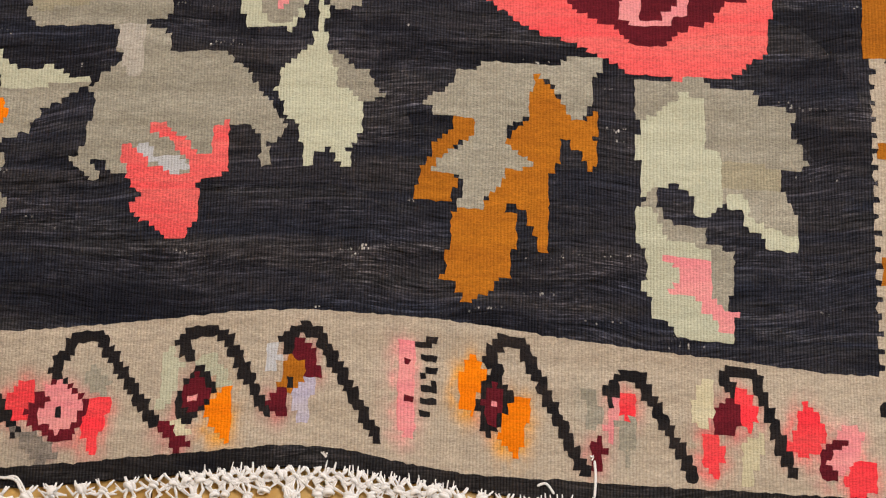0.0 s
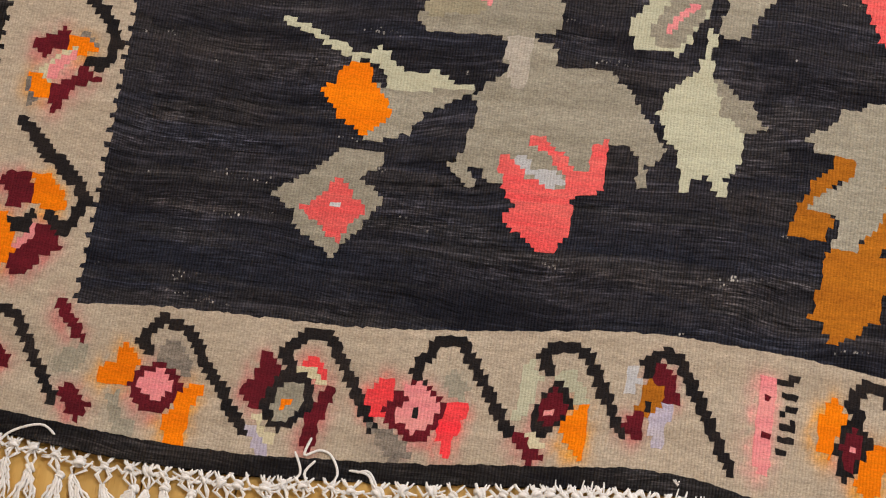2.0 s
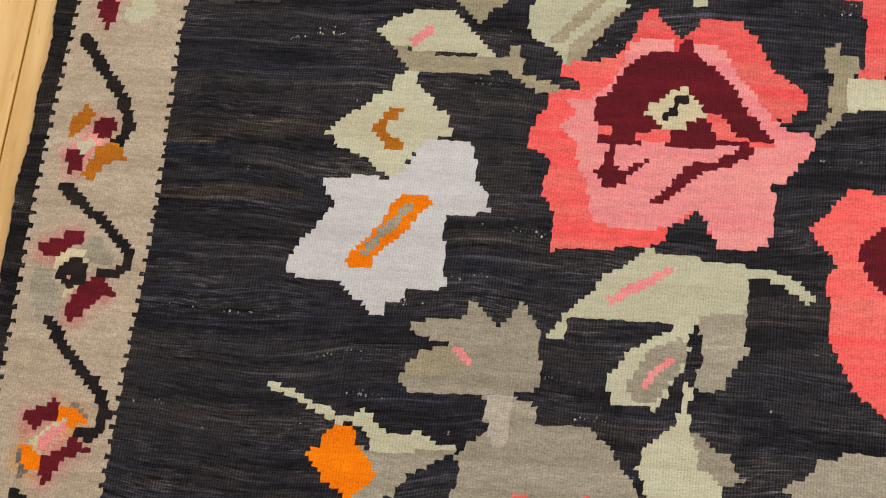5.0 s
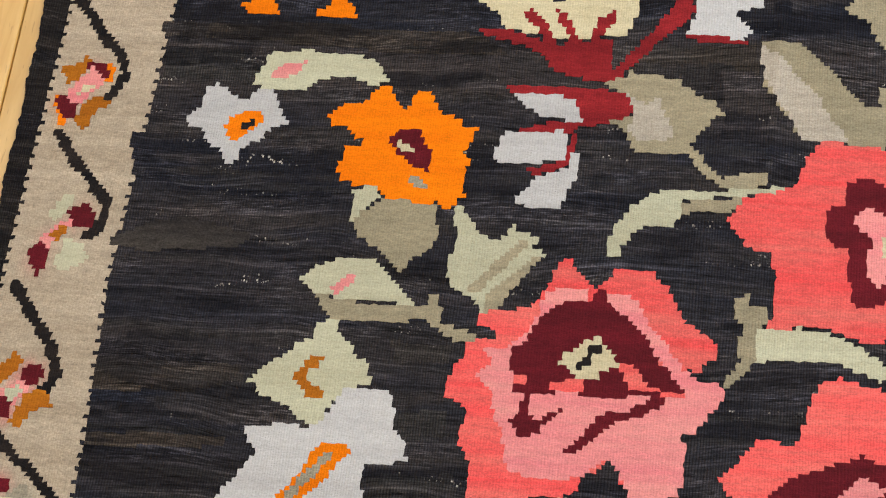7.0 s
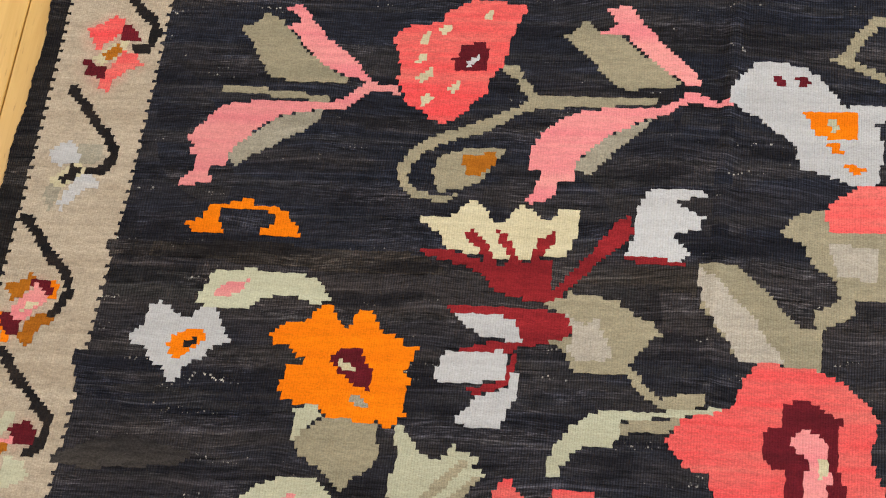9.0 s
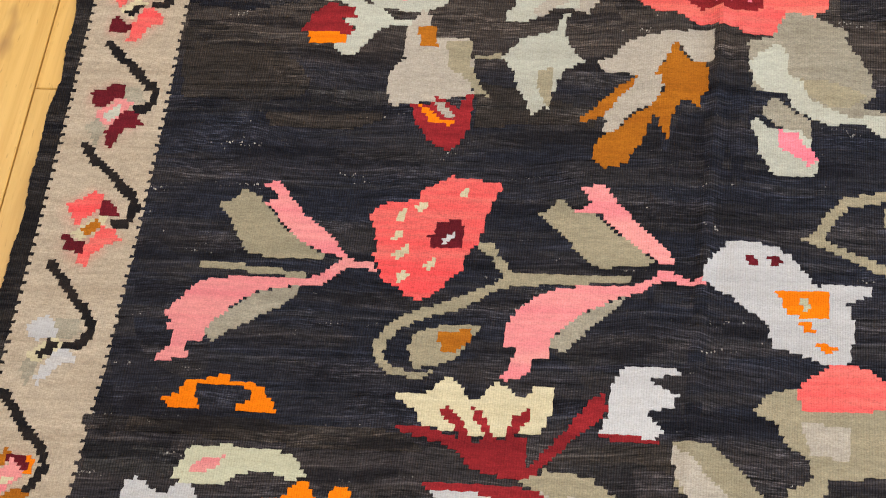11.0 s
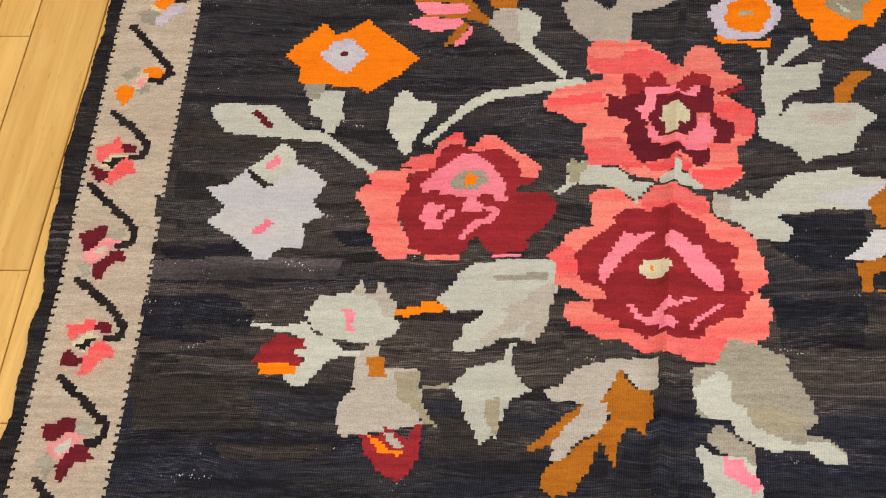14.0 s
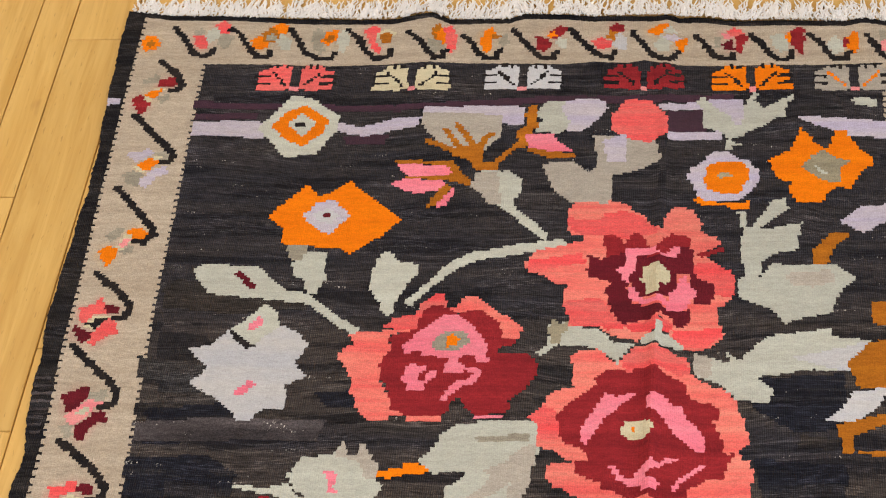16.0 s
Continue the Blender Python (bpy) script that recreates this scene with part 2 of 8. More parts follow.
def board_wood():
    m, t, b = nodes_of("honey_wood")
    info = t.nodes.new("ShaderNodeObjectInfo").outputs["Random"]
    isle = t.nodes.new("ShaderNodeNewGeometry").outputs["Random Per Island"]
    key = calc(t, "ADD", calc(t, "MULTIPLY", info, 37.0), calc(t, "MULTIPLY", isle, 23.0))
    co = t.nodes.new("ShaderNodeTexCoord").outputs["Object"]
    at = put(t, "ShaderNodeVectorMath")
    t.links.new(co, at.inputs[0])
    t.links.new(put(t, "ShaderNodeCombineXYZ", X=key, Y=key).outputs[0], at.inputs[1])
    long = put(t, "ShaderNodeMapping", Vector=at.outputs[0], Scale=(26, 1.7, 1)).outputs[0]
    grain = put(t, "ShaderNodeTexNoise", Vector=long, Scale=1.6, Detail=7.0, Roughness=0.6, Distortion=0.9).outputs[0]
    fine = put(t, "ShaderNodeTexNoise", Vector=put(t, "ShaderNodeMapping", Vector=at.outputs[0], Scale=(420, 9, 1)).outputs[0], Scale=1.0, Detail=3.0).outputs[0]
    knots = put(t, "ShaderNodeTexNoise", Vector=put(t, "ShaderNodeMapping", Vector=at.outputs[0], Scale=(9, 3.5, 1)).outputs[0], Scale=1.5, Detail=3.0).outputs[0]
    col = blend(t, ramp(t, grain, 0.38, 0.66), (0.70, 0.450, 0.135, 1), (0.57, 0.330, 0.078, 1))
    col = blend(t, calc(t, "MULTIPLY", ramp(t, fine, 0.55, 0.75), 0.22), col, (0.42, 0.22, 0.05, 1))
    col = blend(t, calc(t, "MULTIPLY", ramp(t, knots, 0.68, 0.78), 0.6), col, (0.22, 0.10, 0.035, 1))
    # short dark flecks of the pores
    fleck = put(t, "ShaderNodeTexNoise", Vector=put(t, "ShaderNodeMapping", Vector=at.outputs[0], Scale=(260, 34, 1)).outputs[0], Scale=1.0, Detail=2.0).outputs[0]
    col = blend(t, calc(t, "MULTIPLY", ramp(t, fleck, 0.66, 0.72), 0.45), col, (0.30, 0.15, 0.035, 1))
    tone = calc(t, "ADD", calc(t, "MULTIPLY", info, 0.16), 0.92)
    col = blend(t, 1.0, col, put(t, "ShaderNodeCombineXYZ", X=tone, Y=tone, Z=tone).outputs[0], "MULTIPLY")
    t.links.new(col, b.inputs["Base Color"])
    t.links.new(calc(t, "ADD", calc(t, "MULTIPLY", grain, 0.2), 0.32), b.inputs["Roughness"])
    bump = put(t, "ShaderNodeBump", Strength=0.25, Distance=0.0006, Height=fine)
    t.links.new(bump.outputs[0], b.inputs["Normal"])
    return m


def plaster(name, rgb):
    m, t, b = nodes_of(name)
    n = put(t, "ShaderNodeTexNoise", Vector=stretched(t, 3, 3, 3), Scale=1.0, Detail=5.0).outputs[0]
    t.links.new(blend(t, n, (*rgb, 1), (*(v * 0.9 for v in rgb), 1)), b.inputs["Base Color"])
    b.inputs["Roughness"].default_value = 0.85
    return m


COTTON, WOOD = yarn_white(), board_wood()
GAP = plaster("dark_joint", (0.12, 0.065, 0.03))
WALL, CEIL = plaster("wall_paint", (0.78, 0.75, 0.70)), plaster("ceiling_paint", (0.82, 0.81, 0.79))


# ---- mesh helpers ----
def mesh(name, verts, faces, material, parent=None, label=""):
    me = bpy.data.meshes.new(name)
    me.from_pydata([tuple(v) for v in verts], [], [tuple(f) for f in faces])
    me.materials.append(material)
    ob = new(name, me)
    ob.parent = parent
    return tagged(ob, label)


def box_data(x0, x1, y0, y1, z0, z1, bevel=0.0):
    bm = bmesh.new()
    bmesh.ops.create_cube(bm, size=1, matrix=Matrix.Translation(((x0 + x1) / 2, (y0 + y1) / 2, (z0 + z1) / 2)) @ Matrix.Diagonal((x1 - x0, y1 - y0, z1 - z0, 1)))
    if bevel:
        bmesh.ops.bevel(bm, geom=[e for e in bm.edges if min(v.co.z for v in e.verts) > z1 - 1e-6], offset=bevel, segments=1, affect="EDGES")
    return bm


def box(name, dims, material, parent=None, bevel=0.0, label="", kind=""):
    bm = box_data(*dims, bevel)
    me = bpy.data.meshes.new(name)
    bm.to_mesh(me)
    bm.free()
    me.materials.append(material)
    ob = new(name, me)
    ob.parent = parent
    return tagged(ob, label, "", "", kind)


def tube(points, r, sides=6):
    """Verts and faces of a round thread through the points, thinner at its ends."""
    verts, faces = [], []
    pts = [Vector(p) for p in points]
    for i, p in enumerate(pts):
        d = (pts[min(i + 1, len(pts) - 1)] - pts[max(i - 1, 0)]).normalized()
        u = d.cross(Vector((0, 0, 1)))
        u = u.normalized() if u.length > 1e-4 else Vector((1, 0, 0))
        w = d.cross(u)
        k = r * (0.6 if i in (0, len(pts) - 1) else 1.0)
        for s in range(sides):
            a = 2 * math.pi * s / sides
            verts.append(p + u * math.cos(a) * k + w * math.sin(a) * k)
    for i in range(len(pts) - 1):
        for s in range(sides):
            a, b = i * sides + s, i * sides + (s + 1) % sides
            faces.append((a, b, b + sides, a + sides))
    faces.append(tuple(range(sides))[::-1])
    faces.append(tuple(range(len(verts) - sides, len(verts))))
    return verts, faces


def joined(bits):
    verts, faces = [], []
    for v, f in bits:
        k = len(verts)
        verts += v
        faces += [tuple(i + k for i in q) for q in f]
    return verts, faces


# ---- the room: an unseen shell, added to hold and bounce the light ----
X0, X1, Y0, Y1, H = -3.0, 3.6, -2.6, 5.2, 2.9
tagged(box("wall_north", (X0 - 0.15, X1 + 0.15, Y1, Y1 + 0.15, -0.1, H), WALL), "unseen plain off-white wall, added to enclose the light", "wall", "", "structure")
tagged(box("wall_south", (X0 - 0.15, X1 + 0.15, Y0 - 0.15, Y0, -0.1, H), WALL), "unseen plain off-white wall, added to enclose the light", "wall", "", "structure")
tagged(box("wall_west", (X0 - 0.15, X0, Y0, Y1, -0.1, H), WALL), "unseen plain off-white wall, added to enclose the light", "wall", "", "structure")
east = tagged(new("unseen_wall_east"), "unseen off-white wall, added with an opening behind the side light", "wall", "", "structure")
for dims in ((X1, X1 + 0.15, Y0, 0.4, -0.1, H), (X1, X1 + 0.15, 2.8, Y1, -0.1, H), (X1, X1 + 0.15, 0.4, 2.8, -0.1, 0.7), (X1, X1 + 0.15, 0.4, 2.8, 2.3, H)):
    box("panel", dims, WALL, east)
tagged(box("ceiling", (X0 - 0.15, X1 + 0.15, Y0 - 0.15, Y1 + 0.15, H, H + 0.12), CEIL), "unseen plain white ceiling, added to enclose the light", "ceiling", "", "structure")

# ---- strip floor ----
floor = tagged(box("floor", (X0, X1, Y0, Y1, -0.07, -0.0225), GAP), "golden-brown oiled wooden strip floor with dark joints", "floor", "", "structure")
FLOOR = -0.009
# boards of random widths; where the ends of those beside the cloth meet
EDGES = [-0.788, -0.722, -0.612, -0.510]
JOINTS = {-0.788: (2.24, 1.02), -0.722: (0.34, 1.73, 2.656), -0.612: (0.118, 1.449, 1.898)}
rng = random.Random(5)
while EDGES[0] > X0 + 0.14:
    EDGES.insert(0, EDGES[0] - rng.choice((0.066, 0.088, 0.11)))
while EDGES[-1] < X1 - 0.14:
    EDGES.append(EDGES[-1] + rng.choice((0.066, 0.088, 0.11)))
EDGES = [X0, *EDGES, X1]
far = []
for xa, xb in zip(EDGES, EDGES[1:]):
    cuts = sorted(JOINTS.get(xa, ()))
    if not cuts:
        y = Y0 + rng.uniform(0.2, 1.0)
        cuts = []
        while y < Y1 - 0.2:
            cuts.append(y)
            y += rng.uniform(0.7, 1.35)
    ends = [Y0, *cuts, Y1]
    near = -1.2 < xa < -0.45
    for ya, yb in zip(ends, ends[1:]):
        dims = (xa + 0.0009, xb - 0.0009, ya + 0.0007, yb - 0.0007, -0.022, FLOOR + rng.uniform(-0.0002, 0.0001))
        if (near and yb > -0.6 and ya < 3.4) or (-0.45 < xa < 0.9 and ya < -0.1 and yb > -0.6):
            box("floorboard", dims, WOOD, floor, 0.0012)
        else:
            bm = box_data(*dims)
            bm.verts.ensure_lookup_table()
            far.append(([v.co.copy() for v in bm.verts], [[v.index for v in f.verts] for f in bm.faces]))
            bm.free()
v, f = joined(far)
tagged(mesh("floorboards", v, f, WOOD, floor), "", "", "", "stuff")

# ---- the kilim: outline, in centimetres ----
CX, CY = 0.5, 0.5
GX0, GX1, GY0, GY1 = -61.5, 81.0, -25.5, 272.0
NX, NY = round((GX1 - GX0) / CX), round((GY1 - GY0) / CY)
XS, YS = GX0 + CX * (np.arange(NX) + 0.5), GY0 + CY * (np.arange(NY) + 0.5)


def along(v, *pairs):
    return np.interp(v, [p[0] for p in pairs], [p[1] for p in pairs])


def left_inner(y):
    return along(y, (-10, -43.2), (40, -43.2), (60, -44.3), (100, -42.8), (120, -42.6), (165, -43.3), (200, -45.2), (257, -47.0))


def left_outer(y):
    return along(y, (-23, -56.6), (0, -55.6), (30, -55.9), (49, -56.4), (100, -55.3), (140, -55.7), (170, -56.1), (194, -57.2), (230, -58.3), (268, -59.2))


def left_edge(y):
    return along(y, (-23, -58.6), (7.6, -57.7), (11.8, -57.4), (16.7, -57), (21, -57.2), (27.3, -57.6), (33.6, -58), (40.2, -58.2), (46.9, -58.2), (98.9, -58.5), (103.8, -58.3), (110.6, -58.2), (115.7, -57.9), (121, -57.7), (136.7, -58.3), (141.5, -58.2), (146.4, -57.8), (151.4, -57.9), (155.5, -58), (159.6, -58.4), (162.3, -58.4), (165.5, -58.1), (170.4, -58.4), (175.9, -59.3), (181.6, -59.8), (186.2, -59.5), (192.1, -60.4), (199.4, -60.7), (205.7, -60.7), (216, -60.4), (224.1, -60.2), (235.3, -60.6), (245.6, -61.3), (257.9, -62.1), (268.3, -62.5), (272.7, -62.2)) + 0.12 * np.sin(y * 0.57)


def eased(v, *pairs):
    """The same, with the bends rounded off."""
    return sum(along(v + d, *pairs) for d in (-4.5, -3.0, -1.5, 0.0, 1.5, 3.0, 4.5)) / 7


def low_inner(x):
    return eased(x, (-48, -10.6), (-35, -9.4), (-13, -9.1), (-2, -7.9), (7, -6.8), (13, -6.5), (26, -7.3), (37, -9.0), (49, -10.4), (63, -12.0))


def low_outer(x):
    return eased(x, (-58, -20.4), (-51, -20.8), (-40, -22.0), (-27, -22.6), (-9, -21.4), (4, -20.0), (14, -18.9), (26, -21.5), (39, -22.2), (65, -23.2))


def low_edge(x):
    return eased(x, (-58, -22.6), (-51, -22.8), (-40, -24.2), (-27, -24.6), (-9, -23.3), (4, -21.9), (14, -20.9), (26, -22.9), (39, -24.2), (65, -25.0))


def top_inner(x):
    return along(x, (-47.8, 257.2), (-38.2, 256.9), (-28.5, 256.6), (-15.2, 256.7), (-8.6, 257.4), (-0.1, 256.6), (4.6, 256.3), (14.0, 256.3), (18.6, 257.1), (24.2, 256.6), (26.9, 257.4), (32.5, 256.1), (41.7, 255.7), (55.4, 255.5), (65.3, 255.6))


def top_outer(x):
    return along(x, (-60.0, 270.7), (-54.8, 269.6), (-44.9, 269.3), (-34.9, 268.6), (-20.2, 268.0), (-15.4, 268.2), (-11.2, 269.8), (-9.2, 270.1), (-5.7, 267.7), (3.9, 267.6), (6.7, 269.1), (13.4, 268.8), (18.2, 268.1), (23.0, 268.3), (28.7, 268.4), (30.6, 268.8), (32.5, 267.8), (37.2, 267.7), (41.8, 266.5), (49.3, 266.7), (60.4, 265.9), (62.8, 266.8), (66.5, 265.9))


RIGHT_INNER, RIGHT_OUTER, RIGHT_EDGE = 65.2, 77.6, 80.4


def lie(u, v):
    """Where a spot of the straight loom lies on the floor, now that the cloth has bowed and pulled."""
    le, lo, li = left_edge(v), left_outer(v), left_inner(v)
    x = np.where(u < -59.0, u + 59.0 + le, np.where(u < -56.5, le + (u + 59.0) / 2.5 * (lo - le), np.where(u < -44.0, lo + (u + 56.5) / 12.5 * (li - lo), np.where(u < -15.0, li + (u + 44.0) / 29.0 * (-15.0 - li), u))))
    e, o, n, t, s = low_edge(x), low_outer(x), low_inner(x), top_inner(x), top_outer(x)
    y = np.where(v < -23.5, v + 23.5 + e, np.where(v < -21.5, e + (v + 23.5) / 2.0 * (o - e), np.where(v < -9.5, o + (v + 21.5) / 12.0 * (n - o), np.where(v < 30.0, n + (v + 9.5) / 39.5 * (30.0 - n), v))))
    y = np.where(v > 268.5, v - 268.5 + s, np.where(v > 257.0, t + (v - 257.0) / 11.5 * (s - t), np.where(v > 235.0, 235.0 + (v - 235.0) / 22.0 * (t - 235.0), y)))
    return x, y


uu, vv = np.meshgrid(XS, YS, indexing="ij")
xx, yy = lie(uu, vv)
teeth = (np.arange(NY) % 3 == 0)[None, :] * 0.5
inside = (uu > -59.0) & (uu < RIGHT_EDGE) & (vv > -23.5) & (vv < 270.0)
beige = inside & (uu > -56.75 + teeth) & (uu < RIGHT_OUTER) & (vv > -21.5) & (vv < 268.5)
ground = beige & (uu > -43.75 - teeth) & (uu < RIGHT_INNER + teeth - 0.3) & (vv > -9.5) & (vv < 257.0)


def height(x, y):
    """How the cloth lies, in metres, at a place in centimetres: slack waves, a fold down the middle, ripples at the edges."""
    z = 0.0016 * np.sin(x * 0.11 + 0.9 * np.sin(y * 0.031)) + 0.0014 * np.sin(y * 0.083 + 0.6 * np.sin(x * 0.05)) + 0.0008 * np.sin(x * 0.31 + y * 0.17)
    fold = np.exp(-(((x - 28.5 - 0.02 * (y - 140)) / 1.0) ** 2)) * 0.0095 * np.exp(-(((y - 165) / 75) ** 2))
    fold = fold + np.exp(-(((x - 31.5) / 0.8) ** 2)) * 0.002 * np.exp(-(((y - 145) / 25) ** 2))
    fold = fold + np.exp(-(((x - 23.0 - 0.03 * (y - 150)) / 1.6) ** 2)) * 0.003 * np.exp(-(((y - 160) / 40) ** 2)) + 0.0019 * np.sin(x * 0.55 + 0.02 * y) * np.exp(-(((x - 36) / 16) ** 2) - ((y - 150) / 45) ** 2)
    edge = 0.0022 * np.exp(-(x - GX0) / 7) * (1 + np.sin(y * 0.21)) + 0.003 * np.exp(-np.abs(y - GY0) / 6) * (1 + np.sin(x * 0.14 + 1))
    return -0.0025 + z + fold + edge


gx, gy = lie(*np.meshgrid(GX0 + CX * np.arange(NX + 1), GY0 + CY * np.arange(NY + 1), indexing="ij"))
loose = np.random.default_rng(4)
gx, gy = gx + loose.normal(0, 0.075, gx.shape), gy + loose.normal(0, 0.055, gy.shape)
GZ = height(gx, gy)


CORNERS = []


def cloth(name, cells, lift, material, parent, label="", skirt=0.0012):
    """One colour of the weave: its cells on the lie of the cloth, with a low wall round them."""
    i, j = np.nonzero(cells)
    if not len(i):
        return None
    index, verts, faces = {}, [], []

    def corner(a, b, low):
        k = (a, b, low)
        if k not in index:
            index[k] = len(verts)
            verts.append((gx[a, b] / 100, gy[a, b] / 100, GZ[a, b] + lift - (skirt if low else 0.0)))
        return index[k]

    for a, b in zip(i.tolist(), j.tolist()):
        faces.append((corner(a, b, 0), corner(a + 1, b, 0), corner(a + 1, b + 1, 0), corner(a, b + 1, 0)))
        for da, db, p, q in ((-1, 0, (0, 1), (0, 0)), (1, 0, (1, 0), (1, 1)), (0, -1, (0, 0), (1, 0)), (0, 1, (1, 1), (0, 1))):
            u, w = a + da, b + db
            if not (0 <= u < NX and 0 <= w < NY and cells[u, w]):
                c, d = (a + p[0], b + p[1]), (a + q[0], b + q[1])
                faces.append((corner(*c, 0), corner(*c, 1), corner(*d, 1), corner(*d, 0)))
    CORNERS[:] = index
    return mesh(name, verts, faces, material, parent, label)


kilim = tagged(new("kilim"), "worn flat-woven wool kilim with bold flowers on a charcoal ground", "rug")
cloth("ground", ground, 0.0, WOOL["field"], kilim, "charcoal wool ground with uneven bands", 0.004)
cloth("selvage", inside & ~beige, 0.0, WOOL["selvage"], kilim, "black wool selvage", 0.006)

# ---- the woven motifs: outlines in centimetres, worked in steps of the weave ----
NAMES = {"G": "grey_leaf", "T": "khaki_leaf", "L": "pale_leaf", "P": "pink_petal", "C": "coral_petal", "M": "maroon_heart", "D": "crimson_petal", "O": "orange_petal",
         "R": "rust_leaf", "W": "white_petal", "Y": "cream_spot", "K": "black_spot", "V": "lavender_petal", "N": "pale_grey_leaf", "U": "plum_stripe", "A": "salmon_petal", "E": "chalk_leaf",
         "I": "ice_petal", "S": "scarlet_petal", "J": "smoke_leaf", "Q": "heather_stripe", "H": "ash_stripe", "F": "brown_stripe", "X": "grey_stripe", "Z": "blue_black_stripe", "h": "rose_pink_petal"}
MOTIFS = []
owner = np.full((NX, NY), -1)
PIECES = []


def motif(name):
    MOTIFS.append((name, []))


def covered(points):
    """The cells whose middle lies in the outline."""
    p = np.array(points)
    a0, a1 = np.searchsorted(XS, [p[:, 0].min() - 5, p[:, 0].max() + 5])
    b0, b1 = np.searchsorted(YS, [p[:, 1].min() - 6, p[:, 1].max() + 6])
    hit = np.zeros((max(a1 - a0, 0), max(b1 - b0, 0)), bool)
    x, y = xx[a0:a1, b0:b1], yy[a0:a1, b0:b1]
    for (xa, ya), (xb, yb) in zip(p, np.roll(p, -1, 0)):
        if ya != yb:
            hit ^= ((ya > y) != (yb > y)) & (x < (xb - xa) * (y - ya) / (yb - ya) + xa)
    return (slice(a0, a1), slice(b0, b1)), hit


def patch(colour, *points):
    where, hit = covered(points)
    owner[where][hit & inside[where]] = len(PIECES)
    MOTIFS[-1][1].append(len(PIECES))
    PIECES.append(colour)


def stroke(colour, width, *points):
    """A stepped line of the weave."""
    here = len(PIECES)
    for (xa, ya), (xb, yb) in zip(points, points[1:]):
        d = np.array((xb - xa, yb - ya))
        near = np.clip(((xx - xa) * d[0] + (yy - ya) * d[1]) / (d @ d), 0, 1)
        owner[(np.hypot(xx - xa - near * d[0], yy - ya - near * d[1]) < width / 2) & inside] = here
    MOTIFS[-1][1].append(here)
    PIECES.append(colour)


def steps(colour, wide, tall, *points):
    """A line worked as a stair of small blocks."""
    here = len(PIECES)
    for (xa, ya), (xb, yb) in zip(points, points[1:]):
        n = max(1, round(math.hypot(xb - xa, yb - ya) / 0.62))
        for k in range(n + 1):
            x, y = xa + (xb - xa) * k / n, ya + (yb - ya) * k / n
            owner[(np.abs(xx - x) < wide / 2) & (np.abs(yy - y) < tall / 2) & inside] = here
    MOTIFS[-1][1].append(here)
    PIECES.append(colour)


def petal(colour, *points):
    """A patch woven a little over its outline, so that neighbours meet."""
    cx, cy = sum(q[0] for q in points) / len(points), sum(q[1] for q in points) / len(points)
    patch(colour, *((cx + (x - cx) * 1.14, cy + (y - cy) * 1.14) for x, y in points))


# the vine along the side border
SIDE = ((-3, "MOOKMO"), (13, "MOPYMO"), (31, "MGYKMG"), (46.5, "RMPLRM"), (66, "LMPRLM"), (83.5, "RMPPRM"), (103, "WGYKVG"), (121, "CMYRCM"), (140.5, "MGPLMG"),
        (158, "CMLKCM"), (176.5, "MGPLMG"), (194.6, "CMLKCM"), (212, "NOPPNO"), (230.5, "VGOYVN"), (250, "GMOYNM"))
LOBES = (((-2.6, 2.2), (-1.5, 3.2), (0.6, 4.2), (1.0, 2.6), (-0.4, 1.8), (-1.9, 1.3)), ((1.2, 3.4), (2.8, 3.4), (3.6, 1.8), (1.6, 1.4)),
         ((-1.8, 0.6), (0.2, 1.9), (2.0, 1.2), (1.6, -0.4), (0.0, -1.7), (-1.6, -0.9)), ((-0.8, 0.3), (0.6, 0.9), (1.0, -0.1), (-0.4, -0.9)),
         ((0.0, -1.4), (1.9, -0.2), (3.9, -1.4), (2.3, -2.0), (1.2, -3.8), (-0.4, -3.6)), ((-3.0, -0.2), (-1.5, -0.6), (-0.7, -2.5), (-2.0, -3.6), (-2.8, -2.0)))


def side_flower(x, y, colours, tall=1.0, size=1.0):
    motif("border_flower")
    for lobe, c in zip(LOBES, colours):
        patch(c, *((x + u * 1.12 * size, y + v * tall * 1.12 * size) for u, v in lobe))


motif("corner_star")
petal("O", (-58.5, 263.2), (-57.8, 265.1), (-56.2, 264.6), (-55.5, 263.0), (-55.9, 261.1), (-57.5, 261.1))
petal("R", (-57.6, 263.0), (-56.9, 263.9), (-56.2, 262.8), (-57.0, 261.9))
motif("border_flower")
petal("G", (-56.6, 252.1), (-54.9, 253.1), (-54.1, 254.2), (-53.6, 252.0), (-55.1, 251.6))
petal("D", (-53.6, 252.3), (-51.2, 253.1), (-50.2, 251.1), (-52.5, 250.5), (-53.3, 250.8))
petal("Y", (-55.9, 247.8), (-54.3, 249.6), (-52.0, 250.3), (-53.1, 248.5), (-54.3, 246.7))
petal("O", (-55.2, 248.6), (-53.8, 249.6), (-52.4, 250.0), (-53.3, 248.1), (-53.9, 247.5))
petal("D", (-57.2, 247.1), (-55.8, 248.6), (-55.2, 247.1), (-54.2, 246.3), (-54.4, 244.8), (-55.3, 243.8), (-56.1, 245.1))
petal("G", (-53.0, 247.8), (-51.2, 248.5), (-51.4, 246.6), (-52.3, 246.3))
motif("vine_scroll")
steps("K", 1.15, 1.05, (-54.1, 257.7), (-51.9, 255.4), (-50.1, 253.0), (-49.5, 251.1), (-50.0, 249.5), (-50.9, 249.6))
motif("border_flower")
petal("V", (-55.5, 233.9), (-53.3, 233.9), (-52.6, 235.0), (-51.4, 233.6), (-52.6, 232.1), (-53.9, 231.8))
petal("G", (-51.0, 233.9), (-49.2, 233.9), (-48.3, 232.4), (-49.8, 232.0))
